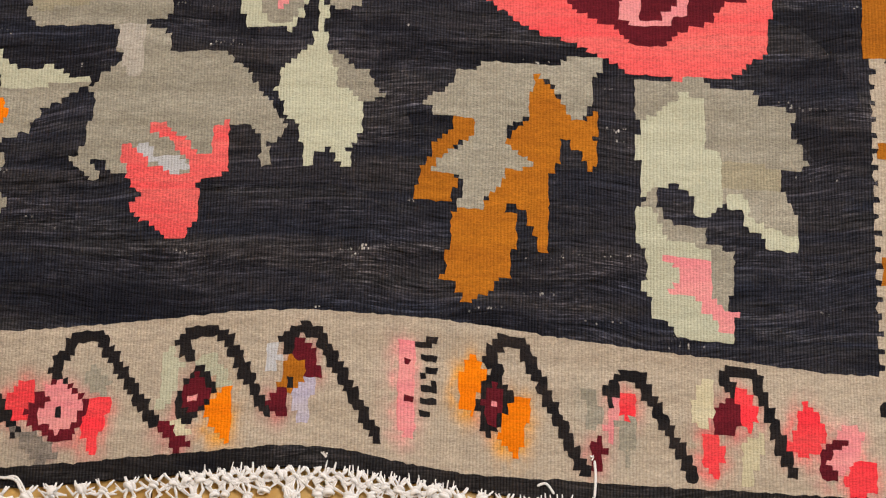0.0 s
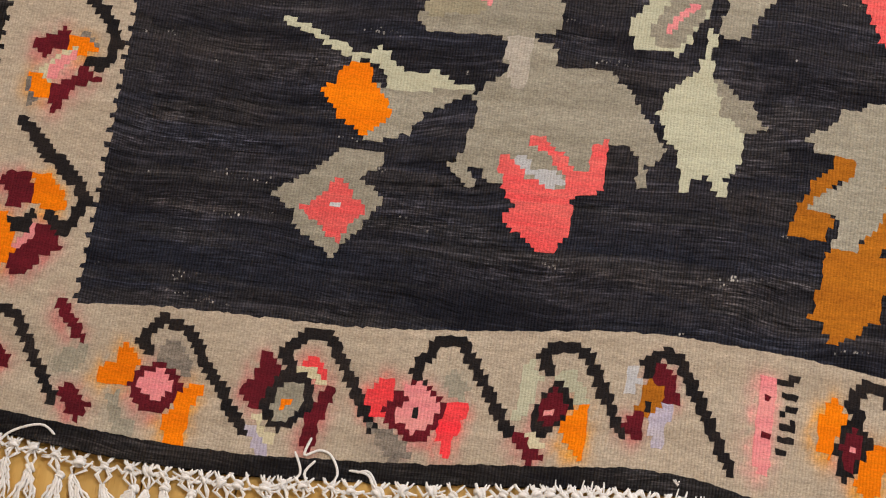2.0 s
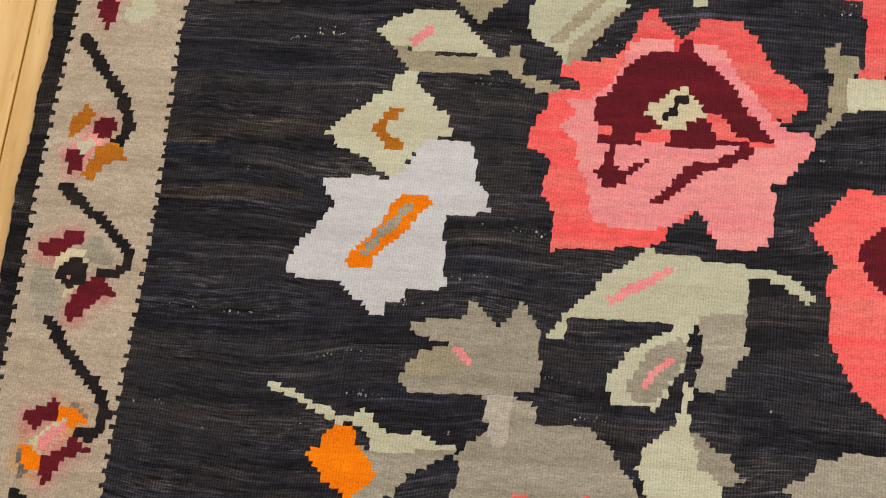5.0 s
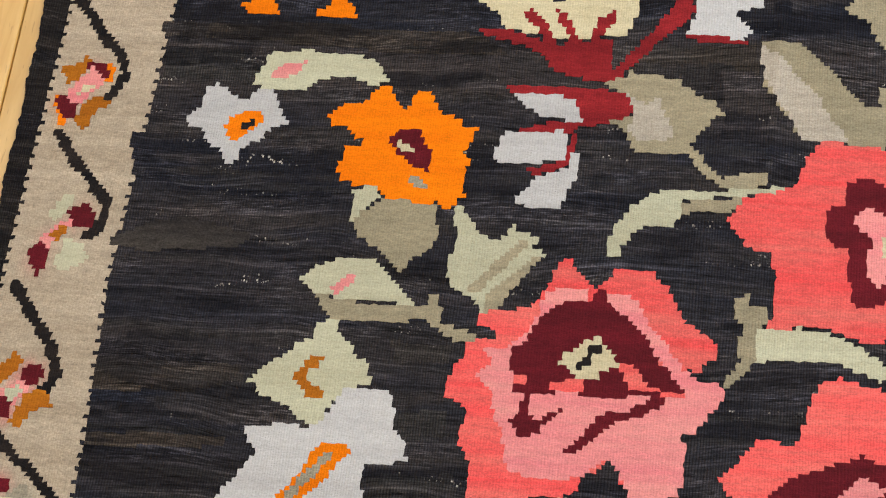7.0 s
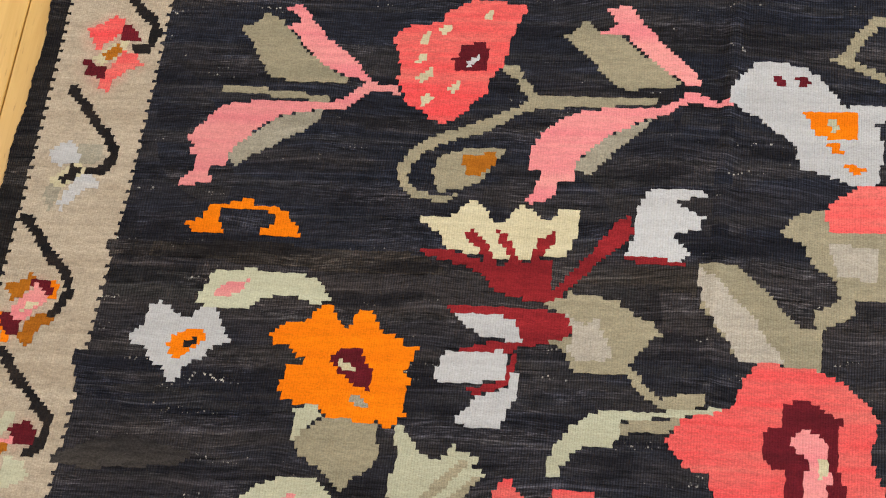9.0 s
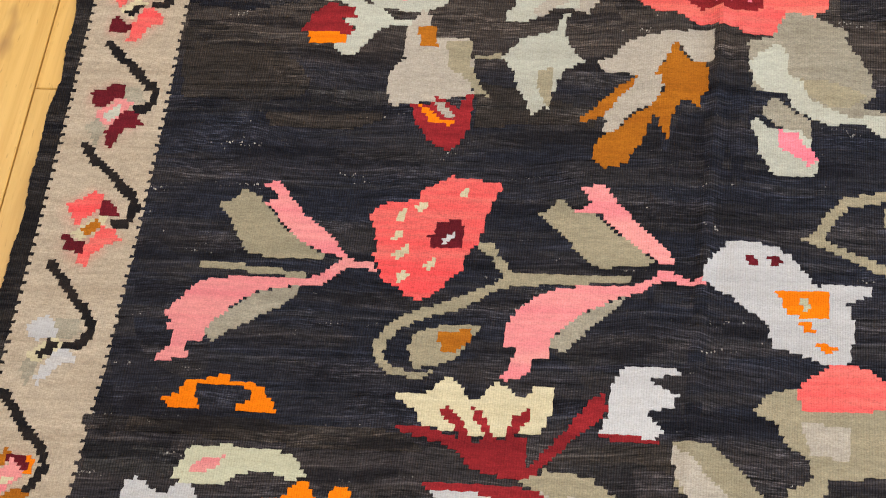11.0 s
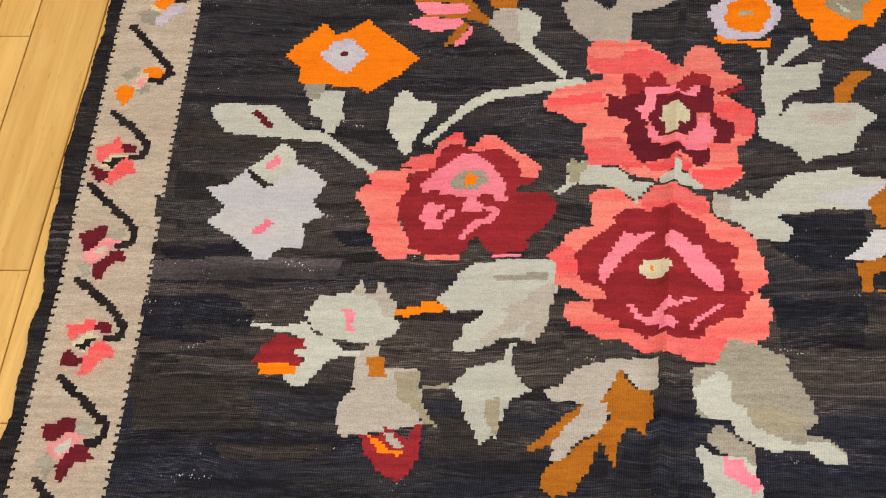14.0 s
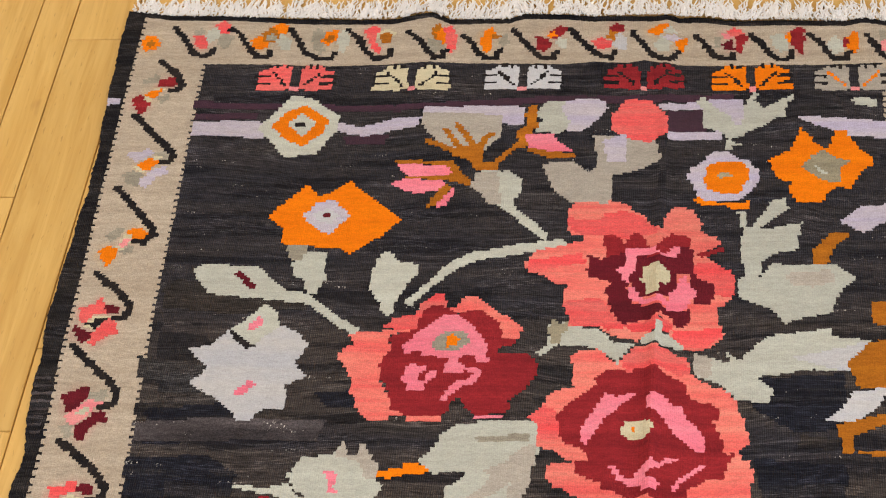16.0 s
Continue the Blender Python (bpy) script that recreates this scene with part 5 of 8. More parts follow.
patch("L", (-1.3, 28.0), (-0.1, 28.7), (0.8, 30.6), (2.1, 31.9), (3.6, 33.2), (4.0, 34.8), (6.4, 35.9), (7.2, 36.9), (8.2, 37.9), (12.4, 37.3), (18.2, 37.0), (18.5, 31.8), (14.0, 31.1), (13.9, 30.3), (11.3, 30.1), (1.2, 29.8), (0.8, 27.5), (-1.1, 27.4))
patch("P", (4.5, 32.1), (6.1, 33.4), (7.7, 34.3), (9.3, 35.3), (10.8, 36.2), (11.4, 35.9), (9.3, 34.2), (7.2, 32.9), (5.4, 31.5))
patch("L", (18.2, 36.5), (20.7, 36.3), (22.9, 35.6), (24.8, 33.8), (24.4, 33.1), (22.5, 34.4), (20.2, 35.5), (18.3, 35.6))
patch("G", (14.0, 31.1), (18.5, 31.8), (18.8, 27.4), (17.6, 25.5), (16.7, 23.6), (15.1, 22.9), (13.9, 23.7), (14.4, 25.8), (14.3, 28.8))
patch("L", (9.3, 28.3), (11.4, 29.2), (11.5, 30.7), (13.7, 31.1), (14.0, 30.3), (13.1, 28.7), (13.3, 27.5), (12.8, 25.1), (11.5, 23.0), (10.7, 20.9), (6.1, 21.2), (5.4, 23.7), (7.2, 26.5))
patch("G", (9.6, 27.3), (12.5, 28.6), (13.2, 27.5), (12.5, 25.1), (11.1, 22.6), (10.1, 21.4), (8.2, 21.8), (7.5, 23.3))
patch("P", (8.8, 23.5), (10.2, 25.4), (11.6, 26.6), (12.0, 26.0), (10.2, 24.2), (9.2, 23.0))
motif("white_lily")
patch("W", (-26.5, 43.6), (-20.9, 44.6), (-19.2, 44.1), (-17.8, 44.8), (-17.1, 46.2), (-15.7, 48.9), (-10.8, 48.9), (-10.2, 46.6), (-9.6, 44.1), (-8.4, 43.2), (-8.2, 41.0), (-12.6, 40.2), (-11.6, 32.3), (-15.6, 31.7), (-15.8, 30.8), (-17.2, 30.4), (-17.3, 29.1), (-18.7, 28.8), (-19.5, 30.2), (-21.1, 30.8), (-22.3, 32.4), (-25.6, 32.3), (-27.9, 33.0), (-28.1, 34.8), (-26.9, 36.8), (-25.9, 37.9), (-25.0, 39.8), (-24.0, 41.2), (-24.9, 41.4), (-25.1, 42.7))
patch("L", (-26.6, 48.8), (-25.4, 50.2), (-24.1, 51.6), (-22.1, 53.0), (-21.9, 53.8), (-20.2, 54.6), (-19.8, 56.3), (-18.4, 57.4), (-17.3, 57.8), (-17.7, 56.4), (-17.2, 55.4), (-16.2, 54.5), (-15.0, 52.9), (-13.7, 52.0), (-13.1, 49.7), (-15.7, 48.9), (-17.2, 46.8), (-17.8, 44.8), (-19.3, 44.6), (-20.7, 45.6), (-22.8, 47.1), (-24.7, 47.6), (-25.5, 48.8))
patch("R", (-20.5, 52.2), (-18.7, 52.5), (-18.8, 51.4), (-20.1, 50.6), (-19.7, 49.3), (-18.2, 48.7), (-18.1, 47.7), (-19.7, 47.6), (-20.3, 48.9), (-21.6, 49.7), (-21.2, 50.6), (-20.3, 51.1))
patch("O", (-17.2, 42.4), (-14.5, 42.6), (-14.1, 41.9), (-15.4, 40.5), (-16.0, 38.5), (-17.6, 36.9), (-19.2, 35.5), (-19.3, 34.2), (-21.6, 34.1), (-22.3, 34.6), (-21.6, 35.9), (-20.3, 37.0), (-19.9, 38.3), (-18.6, 39.9), (-18.2, 41.3))
patch("G", (-15.5, 41.8), (-17.2, 39.0), (-18.7, 37.3), (-20.2, 35.3), (-20.8, 35.8), (-19.4, 38.1), (-18.1, 39.8), (-16.4, 41.6))
motif("side_leaf")
patch("L", (-22.8, 61.7), (-21.6, 62.8), (-19.9, 63.9), (-18.4, 64.6), (-14.9, 64.6), (-12.8, 62.6), (-11.0, 61.0), (-9.6, 59.4), (-9.5, 59.1), (-19.3, 59.8), (-20.9, 60.1), (-22.0, 61.1))
patch("T", (-20.9, 60.1), (-19.3, 59.8), (-15.4, 59.1), (-9.6, 59.2), (-7.8, 58.6), (-7.9, 60.5), (-7.0, 60.7), (-6.5, 57.2), (-4.0, 56.4), (-2.0, 55.6), (-2.5, 54.8), (-5.1, 55.3), (-7.1, 56.6), (-8.4, 57.4), (-13.9, 56.9), (-18.3, 57.2), (-19.7, 58.5))
patch("P", (-19.1, 61.0), (-17.1, 62.4), (-16.3, 62.2), (-17.0, 61.2), (-18.4, 60.1))
motif("orange_flower")
patch("O", (-22.6, 82.3), (-21.2, 83.4), (-20.7, 84.0), (-18.1, 84.3), (-17.5, 85.7), (-16.5, 86.6), (-15.4, 86.1), (-14.9, 84.7), (-14.0, 83.6), (-13.3, 83.6), (-13.0, 85.1), (-12.2, 86.3), (-11.1, 86.1), (-10.5, 84.9), (-9.4, 83.0), (-7.2, 82.6), (-6.9, 81.5), (-4.9, 81.8), (-5.4, 80.9), (-5.8, 79.5), (-5.9, 79.0), (-6.4, 78.1), (-5.7, 77.4), (-5.8, 75.9), (-5.9, 74.1), (-6.4, 73.6), (-5.6, 72.7), (-6.5, 72.3), (-6.9, 71.0), (-7.9, 70.8), (-8.5, 72.2), (-9.4, 71.6), (-13.2, 71.6), (-14.5, 72.3), (-15.7, 73.6), (-19.5, 73.8), (-20.2, 75.2), (-20.8, 75.9), (-20.0, 76.8), (-19.8, 78.5), (-17.5, 78.8), (-18.1, 79.3), (-19.1, 80.0), (-19.5, 80.7), (-21.6, 81.2))
patch("M", (-15.0, 79.5), (-13.9, 80.8), (-11.8, 80.9), (-11.0, 79.3), (-10.1, 78.6), (-10.2, 75.7), (-11.8, 76.0), (-12.6, 77.0), (-13.9, 77.8))
patch("Y", (-14.1, 79.3), (-13.2, 79.2), (-11.6, 78.4), (-12.4, 77.9), (-13.5, 78.3))
patch("G", (-12.3, 74.9), (-11.1, 74.8), (-9.6, 73.6), (-10.5, 73.2), (-11.9, 74.0))
patch("L", (-18.3, 72.8), (-15.6, 73.7), (-15.1, 72.3), (-16.4, 70.8), (-16.8, 68.7), (-17.8, 69.0))
patch("T", (-15.0, 71.8), (-8.4, 71.7), (-8.2, 68.1), (-8.3, 66.3), (-10.3, 64.8), (-11.9, 63.0), (-12.7, 64.0), (-14.5, 65.6), (-16.9, 67.2), (-17.7, 68.6), (-17.0, 70.1))
motif("bellflower")
patch("L", (-6.5, 71.2), (-6.0, 72.0), (-4.8, 69.9), (-3.0, 67.9), (-1.4, 67.3), (-0.1, 69.1), (0.5, 69.5), (0.9, 68.3), (3.1, 68.2), (2.6, 66.8), (4.3, 65.9), (2.6, 64.4), (1.8, 63.0), (0.2, 60.9), (-0.3, 59.5), (-2.2, 57.9), (-2.7, 59.7), (-4.4, 60.6), (-6.0, 61.5), (-6.4, 63.2), (-6.2, 66.0), (-6.0, 66.7))
patch("T", (-3.9, 62.0), (-2.5, 63.4), (-0.1, 66.3), (1.6, 67.8), (2.0, 67.0), (0.4, 65.0), (-1.5, 62.8), (-2.8, 60.8), (-3.8, 61.0))
patch("T", (-1.9, 60.8), (0.3, 62.9), (2.5, 65.4), (4.3, 65.9), (2.9, 64.6), (1.8, 62.9), (-0.0, 60.2), (-0.2, 59.4), (-2.2, 57.9), (-2.1, 59.4))
motif("pink_rose")
patch("C", (6.2, 65.3), (7.0, 65.5), (7.5, 64.0), (9.3, 62.7), (9.4, 61.9), (10.1, 62.1), (10.6, 62.8), (11.7, 64.4), (15.9, 64.3), (16.0, 63.3), (17.2, 63.2), (17.9, 61.6), (18.8, 59.9), (19.6, 58.7), (21.1, 57.8), (21.8, 57.5), (23.0, 56.2), (23.0, 54.9), (22.0, 54.2), (21.4, 53.2), (20.0, 53.3), (19.9, 52.3), (22.4, 52.2), (24.0, 51.4), (24.1, 50.2), (23.2, 49.1), (22.4, 47.8), (21.3, 46.2), (20.2, 45.8), (20.6, 40.8), (19.8, 39.9), (19.6, 38.8), (15.3, 38.5), (14.3, 39.9), (13.9, 41.3), (13.3, 42.2), (12.7, 42.8), (11.9, 41.8), (10.8, 40.8), (10.0, 40.1), (9.8, 38.8), (7.9, 38.1), (3.0, 37.5), (-1.5, 37.2), (-1.8, 42.4), (-2.9, 43.0), (-3.1, 45.5), (-2.3, 45.9), (-2.9, 47.8), (-4.1, 48.3), (-4.9, 48.6), (-5.0, 50.9), (-4.4, 51.3), (-4.3, 52.6), (-3.6, 53.2), (-3.7, 54.3), (-2.8, 55.2), (-0.2, 55.8), (-1.5, 57.1), (-2.5, 57.3), (-2.3, 58.4), (-0.8, 59.1), (2.5, 59.3), (3.6, 60.4), (4.4, 61.8), (5.3, 64.2))
patch("P", (5.0, 61.7), (8.9, 62.0), (9.3, 60.4), (5.7, 60.2), (3.4, 56.7), (1.5, 53.9), (2.0, 49.7), (4.7, 49.9), (8.8, 49.8), (17.0, 50.0), (20.2, 50.2), (15.3, 56.4), (12.7, 59.2), (11.1, 60.5), (10.4, 61.5), (11.6, 61.7), (14.4, 61.1), (14.8, 59.7), (16.5, 57.1), (17.7, 55.9), (19.1, 54.0), (19.8, 53.1), (21.4, 53.2), (19.9, 52.3), (22.4, 52.2), (24.0, 51.4), (24.1, 50.2), (23.2, 49.1), (21.3, 46.2), (20.2, 45.8), (20.6, 40.8), (19.6, 38.8), (15.3, 38.5), (13.9, 41.3), (12.7, 42.8), (10.8, 40.8), (8.5, 40.1), (4.8, 39.9), (2.6, 40.8), (1.9, 42.7), (1.3, 45.2), (0.4, 46.1), (0.1, 48.9), (-1.0, 50.2), (-2.0, 51.1), (-1.0, 52.1), (-0.4, 52.8), (-1.5, 54.4), (1.2, 54.8), (2.5, 56.3), (3.8, 58.4), (3.9, 60.1))
patch("M", (5.7, 60.2), (9.5, 60.4), (9.4, 61.7), (11.0, 61.8), (10.8, 60.8), (11.7, 60.2), (13.1, 58.9), (14.7, 57.4), (15.9, 56.1), (16.6, 54.9), (17.3, 53.6), (18.2, 53.3), (18.9, 51.8), (20.4, 50.4), (19.0, 50.5), (17.5, 50.7), (16.0, 51.3), (15.0, 53.1), (13.2, 53.7), (13.0, 53.0), (14.3, 50.5), (17.3, 50.4), (17.3, 49.9), (8.8, 49.5), (9.7, 50.2), (9.3, 51.3), (5.4, 51.2), (6.7, 49.7), (3.8, 49.7), (4.0, 47.9), (4.1, 46.9), (5.3, 46.4), (7.2, 48.1), (7.5, 47.6), (5.7, 45.8), (4.9, 44.8), (3.0, 44.3), (2.7, 45.6), (2.1, 46.2), (2.7, 46.9), (3.0, 48.5), (3.8, 49.2), (2.0, 49.7), (1.9, 50.4), (3.4, 50.6), (3.3, 51.4), (1.8, 51.7), (1.2, 52.9), (1.5, 54.6), (2.6, 55.3), (3.6, 57.4), (4.4, 58.8))
patch("M", (17.0, 50.0), (17.9, 50.0), (17.9, 49.1), (16.8, 48.4), (15.5, 47.4), (12.9, 46.9), (12.1, 45.9), (11.3, 44.9), (10.5, 44.2), (9.4, 43.2), (8.0, 42.8), (7.9, 43.4), (9.3, 44.4), (9.8, 45.1), (10.3, 46.1), (11.1, 47.2), (12.5, 47.9), (14.8, 48.3), (15.0, 48.9), (16.2, 49.2))
patch("Y", (6.4, 52.9), (7.2, 54.5), (8.3, 54.8), (9.1, 56.2), (10.9, 56.3), (11.6, 55.2), (12.6, 54.0), (13.0, 53.0), (11.2, 52.6), (11.0, 51.7), (8.3, 51.7), (7.9, 52.7))
patch("K", (8.5, 53.4), (9.3, 54.2), (9.5, 55.3), (10.7, 55.6), (10.9, 54.7), (9.9, 54.1), (9.7, 52.8), (8.7, 52.7))
motif("curved_sprig")
patch("L", (10.6, 66.9), (10.9, 69.7), (11.8, 70.8), (12.6, 72.2), (14.6, 73.7), (15.7, 74.6), (25.5, 74.8), (30.8, 75.9), (30.6, 75.2), (28.2, 74.2), (25.5, 74.3), (17.7, 73.2), (18.1, 71.8), (17.3, 70.0), (14.3, 69.9), (13.1, 68.8), (12.1, 67.0), (11.6, 65.9), (10.6, 66.1))
patch("T", (17.9, 73.1), (24.9, 73.9), (23.8, 72.4), (22.6, 72.0), (18.0, 71.7))
motif("khaki_leaf")
patch("T", (7.9, 88.6), (8.5, 89.0), (10.9, 88.4), (10.9, 89.9), (11.8, 89.2), (16.9, 88.5), (17.3, 87.5), (18.2, 87.6), (18.3, 86.3), (20.5, 86.2), (21.2, 85.1), (22.0, 84.4), (21.0, 83.7), (20.1, 82.2), (18.4, 80.3), (19.7, 78.9), (21.1, 77.2), (22.3, 76.2), (24.1, 76.8), (26.9, 76.8), (27.2, 75.4), (22.4, 74.8), (21.5, 75.8), (19.9, 76.5), (19.2, 77.8), (17.9, 79.2), (12.9, 79.0), (11.9, 80.0), (11.2, 81.8), (9.5, 82.8), (11.0, 83.6), (12.3, 83.6), (12.1, 85.1), (10.8, 86.5), (9.1, 87.2))
patch("N", (10.4, 86.9), (12.1, 85.8), (13.1, 85.1), (14.6, 86.3), (15.3, 84.2), (16.4, 82.0), (16.2, 80.6), (12.8, 80.4), (11.5, 81.8), (12.3, 83.6))
motif("crimson_lily")
patch("D", (-6.5, 94.5), (-2.4, 94.3), (2.4, 92.6), (8.8, 93.5), (8.9, 89.1), (10.6, 91.1), (12.1, 93.1), (13.8, 95.5), (15.5, 98.6), (17.4, 100.3), (17.9, 98.0), (17.0, 96.0), (15.2, 94.4), (13.4, 92.4), (11.6, 90.4), (10.2, 88.6), (8.6, 88.0), (5.4, 88.3), (2.0, 89.5), (1.6, 91.0), (-1.5, 92.4), (-6.0, 93.7))
patch("Y", (-7.4, 98.7), (-3.0, 99.3), (-1.2, 101.6), (0.6, 100.3), (1.5, 98.4), (2.8, 98.4), (3.6, 99.6), (4.8, 100.9), (5.9, 100.5), (7.0, 99.0), (8.3, 99.1), (9.2, 100.3), (11.6, 100.8), (11.2, 96.1), (10.4, 94.1), (2.9, 93.4), (-1.7, 94.3), (-3.7, 94.6), (-3.9, 96.1), (-5.4, 97.3))
patch("D", (-1.9, 97.2), (-0.4, 97.3), (1.4, 95.2), (2.7, 92.5), (1.3, 93.1), (0.2, 94.9), (-1.4, 95.9))
patch("D", (2.0, 97.6), (3.3, 96.9), (4.5, 94.6), (5.5, 92.9), (4.3, 93.1), (2.7, 95.7))
patch("D", (6.3, 93.9), (7.2, 96.3), (8.8, 97.3), (9.3, 96.4), (7.8, 94.2), (6.9, 93.0))
patch("W", (20.1, 104.2), (25.6, 104.2), (25.8, 103.0), (22.5, 102.5), (23.5, 101.4), (25.9, 100.3), (25.3, 98.7), (22.7, 97.8), (22.8, 96.7), (24.5, 95.2), (23.9, 94.3), (19.7, 93.8), (16.8, 94.4), (17.7, 96.0), (17.9, 98.0), (18.0, 101.1), (19.1, 103.5))
patch("D", (16.8, 94.4), (23.9, 94.2), (23.9, 93.3), (19.8, 93.3))
motif("crimson_tulip")
patch("D", (-2.9, 87.2), (2.3, 87.1), (7.4, 87.2), (11.0, 86.2), (12.1, 84.8), (11.3, 83.3), (7.6, 82.2), (5.4, 81.5), (6.2, 79.8), (5.6, 76.9), (1.6, 75.4), (0.8, 76.2), (4.5, 77.5), (5.3, 79.7), (5.5, 81.0), (-0.9, 81.2), (2.8, 82.3), (6.2, 82.9), (6.1, 83.8), (1.3, 84.2), (-1.1, 85.6))
patch("W", (-1.5, 86.0), (3.0, 86.2), (5.4, 85.2), (6.1, 83.8), (6.3, 82.7), (2.4, 82.8), (0.0, 84.2))
patch("W", (-2.5, 80.7), (4.2, 81.3), (5.2, 80.4), (5.2, 77.5), (-1.7, 76.8), (-3.3, 78.1), (-2.6, 79.3))
patch("W", (1.0, 73.7), (2.2, 75.4), (5.6, 76.7), (5.7, 78.7), (6.6, 78.7), (6.6, 75.8), (5.6, 73.7), (5.1, 71.7), (1.1, 71.6), (-0.2, 72.3))
motif("broad_leaf")
patch("T", (25.5, 93.5), (25.9, 94.1), (30.0, 94.0), (31.0, 92.6), (32.6, 91.1), (34.2, 89.4), (35.5, 87.6), (37.1, 86.2), (39.4, 85.6), (39.5, 80.6), (37.3, 80.0), (36.6, 80.8), (34.2, 81.8), (29.9, 82.3), (29.2, 84.0), (27.9, 85.4), (27.2, 86.9), (26.3, 87.6))
patch("N", (25.5, 93.5), (25.9, 89.7), (27.2, 86.9), (28.6, 85.1), (30.6, 81.6), (35.4, 81.6), (34.7, 83.2), (32.8, 85.3), (32.2, 87.1), (30.9, 88.5), (29.2, 90.3), (27.6, 92.0), (26.6, 92.8))
motif("white_blossom")
patch("W", (-39.1, 81.0), (-37.4, 82.2), (-36.9, 85.2), (-35.7, 86.1), (-34.5, 85.0), (-32.0, 83.6), (-31.6, 85.1), (-29.3, 85.6), (-28.3, 83.4), (-26.9, 81.1), (-28.7, 80.4), (-29.5, 78.9), (-31.5, 77.7), (-32.2, 75.8), (-33.5, 75.6), (-33.7, 76.8), (-35.9, 78.2), (-36.2, 79.6), (-38.3, 80.3))
patch("O", (-34.1, 80.3), (-33.0, 82.0), (-30.8, 82.7), (-29.6, 81.5), (-30.7, 80.3), (-32.4, 78.7), (-33.7, 78.8))
patch("K", (-32.5, 80.6), (-30.5, 81.7), (-30.6, 80.6), (-32.1, 79.8))
patch("L", (-31.8, 86.3), (-30.8, 88.6), (-30.4, 90.2), (-26.5, 90.8), (-21.1, 90.6), (-18.0, 89.9), (-16.0, 87.1), (-17.5, 86.4), (-19.9, 87.3), (-22.0, 87.7), (-24.5, 86.6), (-25.6, 85.4), (-30.3, 85.6))
patch("P", (-30.0, 87.1), (-28.5, 88.8), (-25.8, 89.3), (-26.3, 88.1), (-28.5, 86.7))
motif("orange_scroll")
patch("O", (-34.6, 96.7), (-32.8, 97.9), (-32.0, 99.4), (-28.7, 99.9), (-28.5, 100.6), (-27.3, 100.4), (-26.9, 99.7), (-23.1, 99.2), (-22.3, 98.0), (-20.5, 95.3), (-25.6, 95.5), (-25.4, 96.5), (-24.1, 96.9), (-24.1, 98.7), (-28.5, 98.9), (-30.9, 98.8), (-30.6, 96.8), (-30.0, 95.5), (-33.4, 95.7), (-34.2, 95.9))
motif("poppy")
patch("C", (-13.6, 125.2), (-13.0, 126.1), (-11.4, 127.5), (-9.3, 127.6), (-7.6, 128.1), (-7.4, 129.5), (-5.7, 130.4), (-4.1, 131.8), (2.6, 130.9), (1.4, 126.6), (0.7, 122.7), (0.5, 121.4), (-0.7, 119.6), (-1.1, 117.0), (-2.7, 115.7), (-3.6, 114.0), (-5.5, 112.6), (-7.6, 113.0), (-8.4, 114.2), (-11.0, 115.4), (-11.2, 117.1), (-12.5, 119.2), (-11.9, 120.1), (-12.6, 123.1))
patch("M", (-5.9, 122.4), (-4.9, 122.9), (-5.0, 124.2), (-2.0, 125.2), (-1.3, 122.2), (-1.5, 120.4), (-5.3, 120.3))
patch("W", (-4.2, 121.6), (-2.8, 123.2), (-2.6, 122.1), (-3.6, 120.9))
patch("Y", (-10.2, 125.4), (-9.2, 126.5), (-8.7, 125.4), (-9.6, 124.3))
patch("Y", (-7.9, 126.8), (-6.9, 127.9), (-6.3, 127.0), (-7.4, 126.1))
patch("Y", (-2.5, 128.9), (-1.6, 130.3), (-1.1, 129.5), (-2.1, 128.1))
patch("Y", (-10.5, 121.8), (-9.5, 123.4), (-9.0, 122.5), (-10.0, 121.3))
patch("Y", (-10.1, 119.3), (-8.3, 121.0), (-8.0, 119.8), (-9.4, 118.5))
patch("Y", (-9.2, 115.9), (-8.1, 117.2), (-7.6, 116.2), (-8.7, 114.9))
patch("Y", (-5.8, 117.7), (-4.8, 119.2), (-4.2, 118.0), (-5.3, 116.9))
motif("pink_twig")
patch("T", (-33.2, 126.1), (-31.0, 126.9), (-29.9, 128.7), (-27.5, 127.2), (-26.5, 125.7), (-23.9, 122.7), (-21.5, 120.6), (-18.4, 118.7), (-18.3, 117.8), (-23.9, 117.9), (-27.6, 118.6), (-29.7, 121.1), (-30.9, 123.7))
patch("P", (-28.2, 129.5), (-25.4, 129.9), (-23.5, 127.1), (-21.3, 124.5), (-19.0, 122.8), (-16.0, 119.5), (-15.6, 118.6), (-18.4, 118.9), (-21.5, 120.6), (-24.0, 123.1), (-25.8, 125.7), (-27.4, 126.5), (-25.3, 127.1), (-26.3, 128.8))
patch("P", (-12.0, 117.9), (-15.5, 118.4), (-16.8, 117.5), (-18.0, 116.0), (-19.9, 114.9), (-26.3, 115.2), (-31.1, 114.6), (-33.5, 113.6), (-34.8, 111.5), (-36.6, 109.3), (-35.6, 107.6), (-36.3, 106.8), (-35.0, 106.2), (-35.3, 103.9), (-36.8, 102.6), (-36.3, 102.1), (-32.9, 102.4), (-33.0, 104.8), (-31.3, 105.3), (-30.7, 107.8), (-29.5, 109.1), (-27.8, 111.3), (-25.3, 113.1), (-20.5, 114.1), (-18.4, 113.8), (-16.3, 116.0), (-15.3, 116.9), (-11.7, 116.7))
patch("G", (-20.5, 114.0), (-20.7, 112.9), (-22.8, 110.7), (-25.3, 108.9), (-28.4, 106.7), (-29.9, 105.1), (-31.5, 106.1), (-30.7, 107.7), (-29.5, 109.0), (-27.8, 111.1), (-25.3, 113.0))
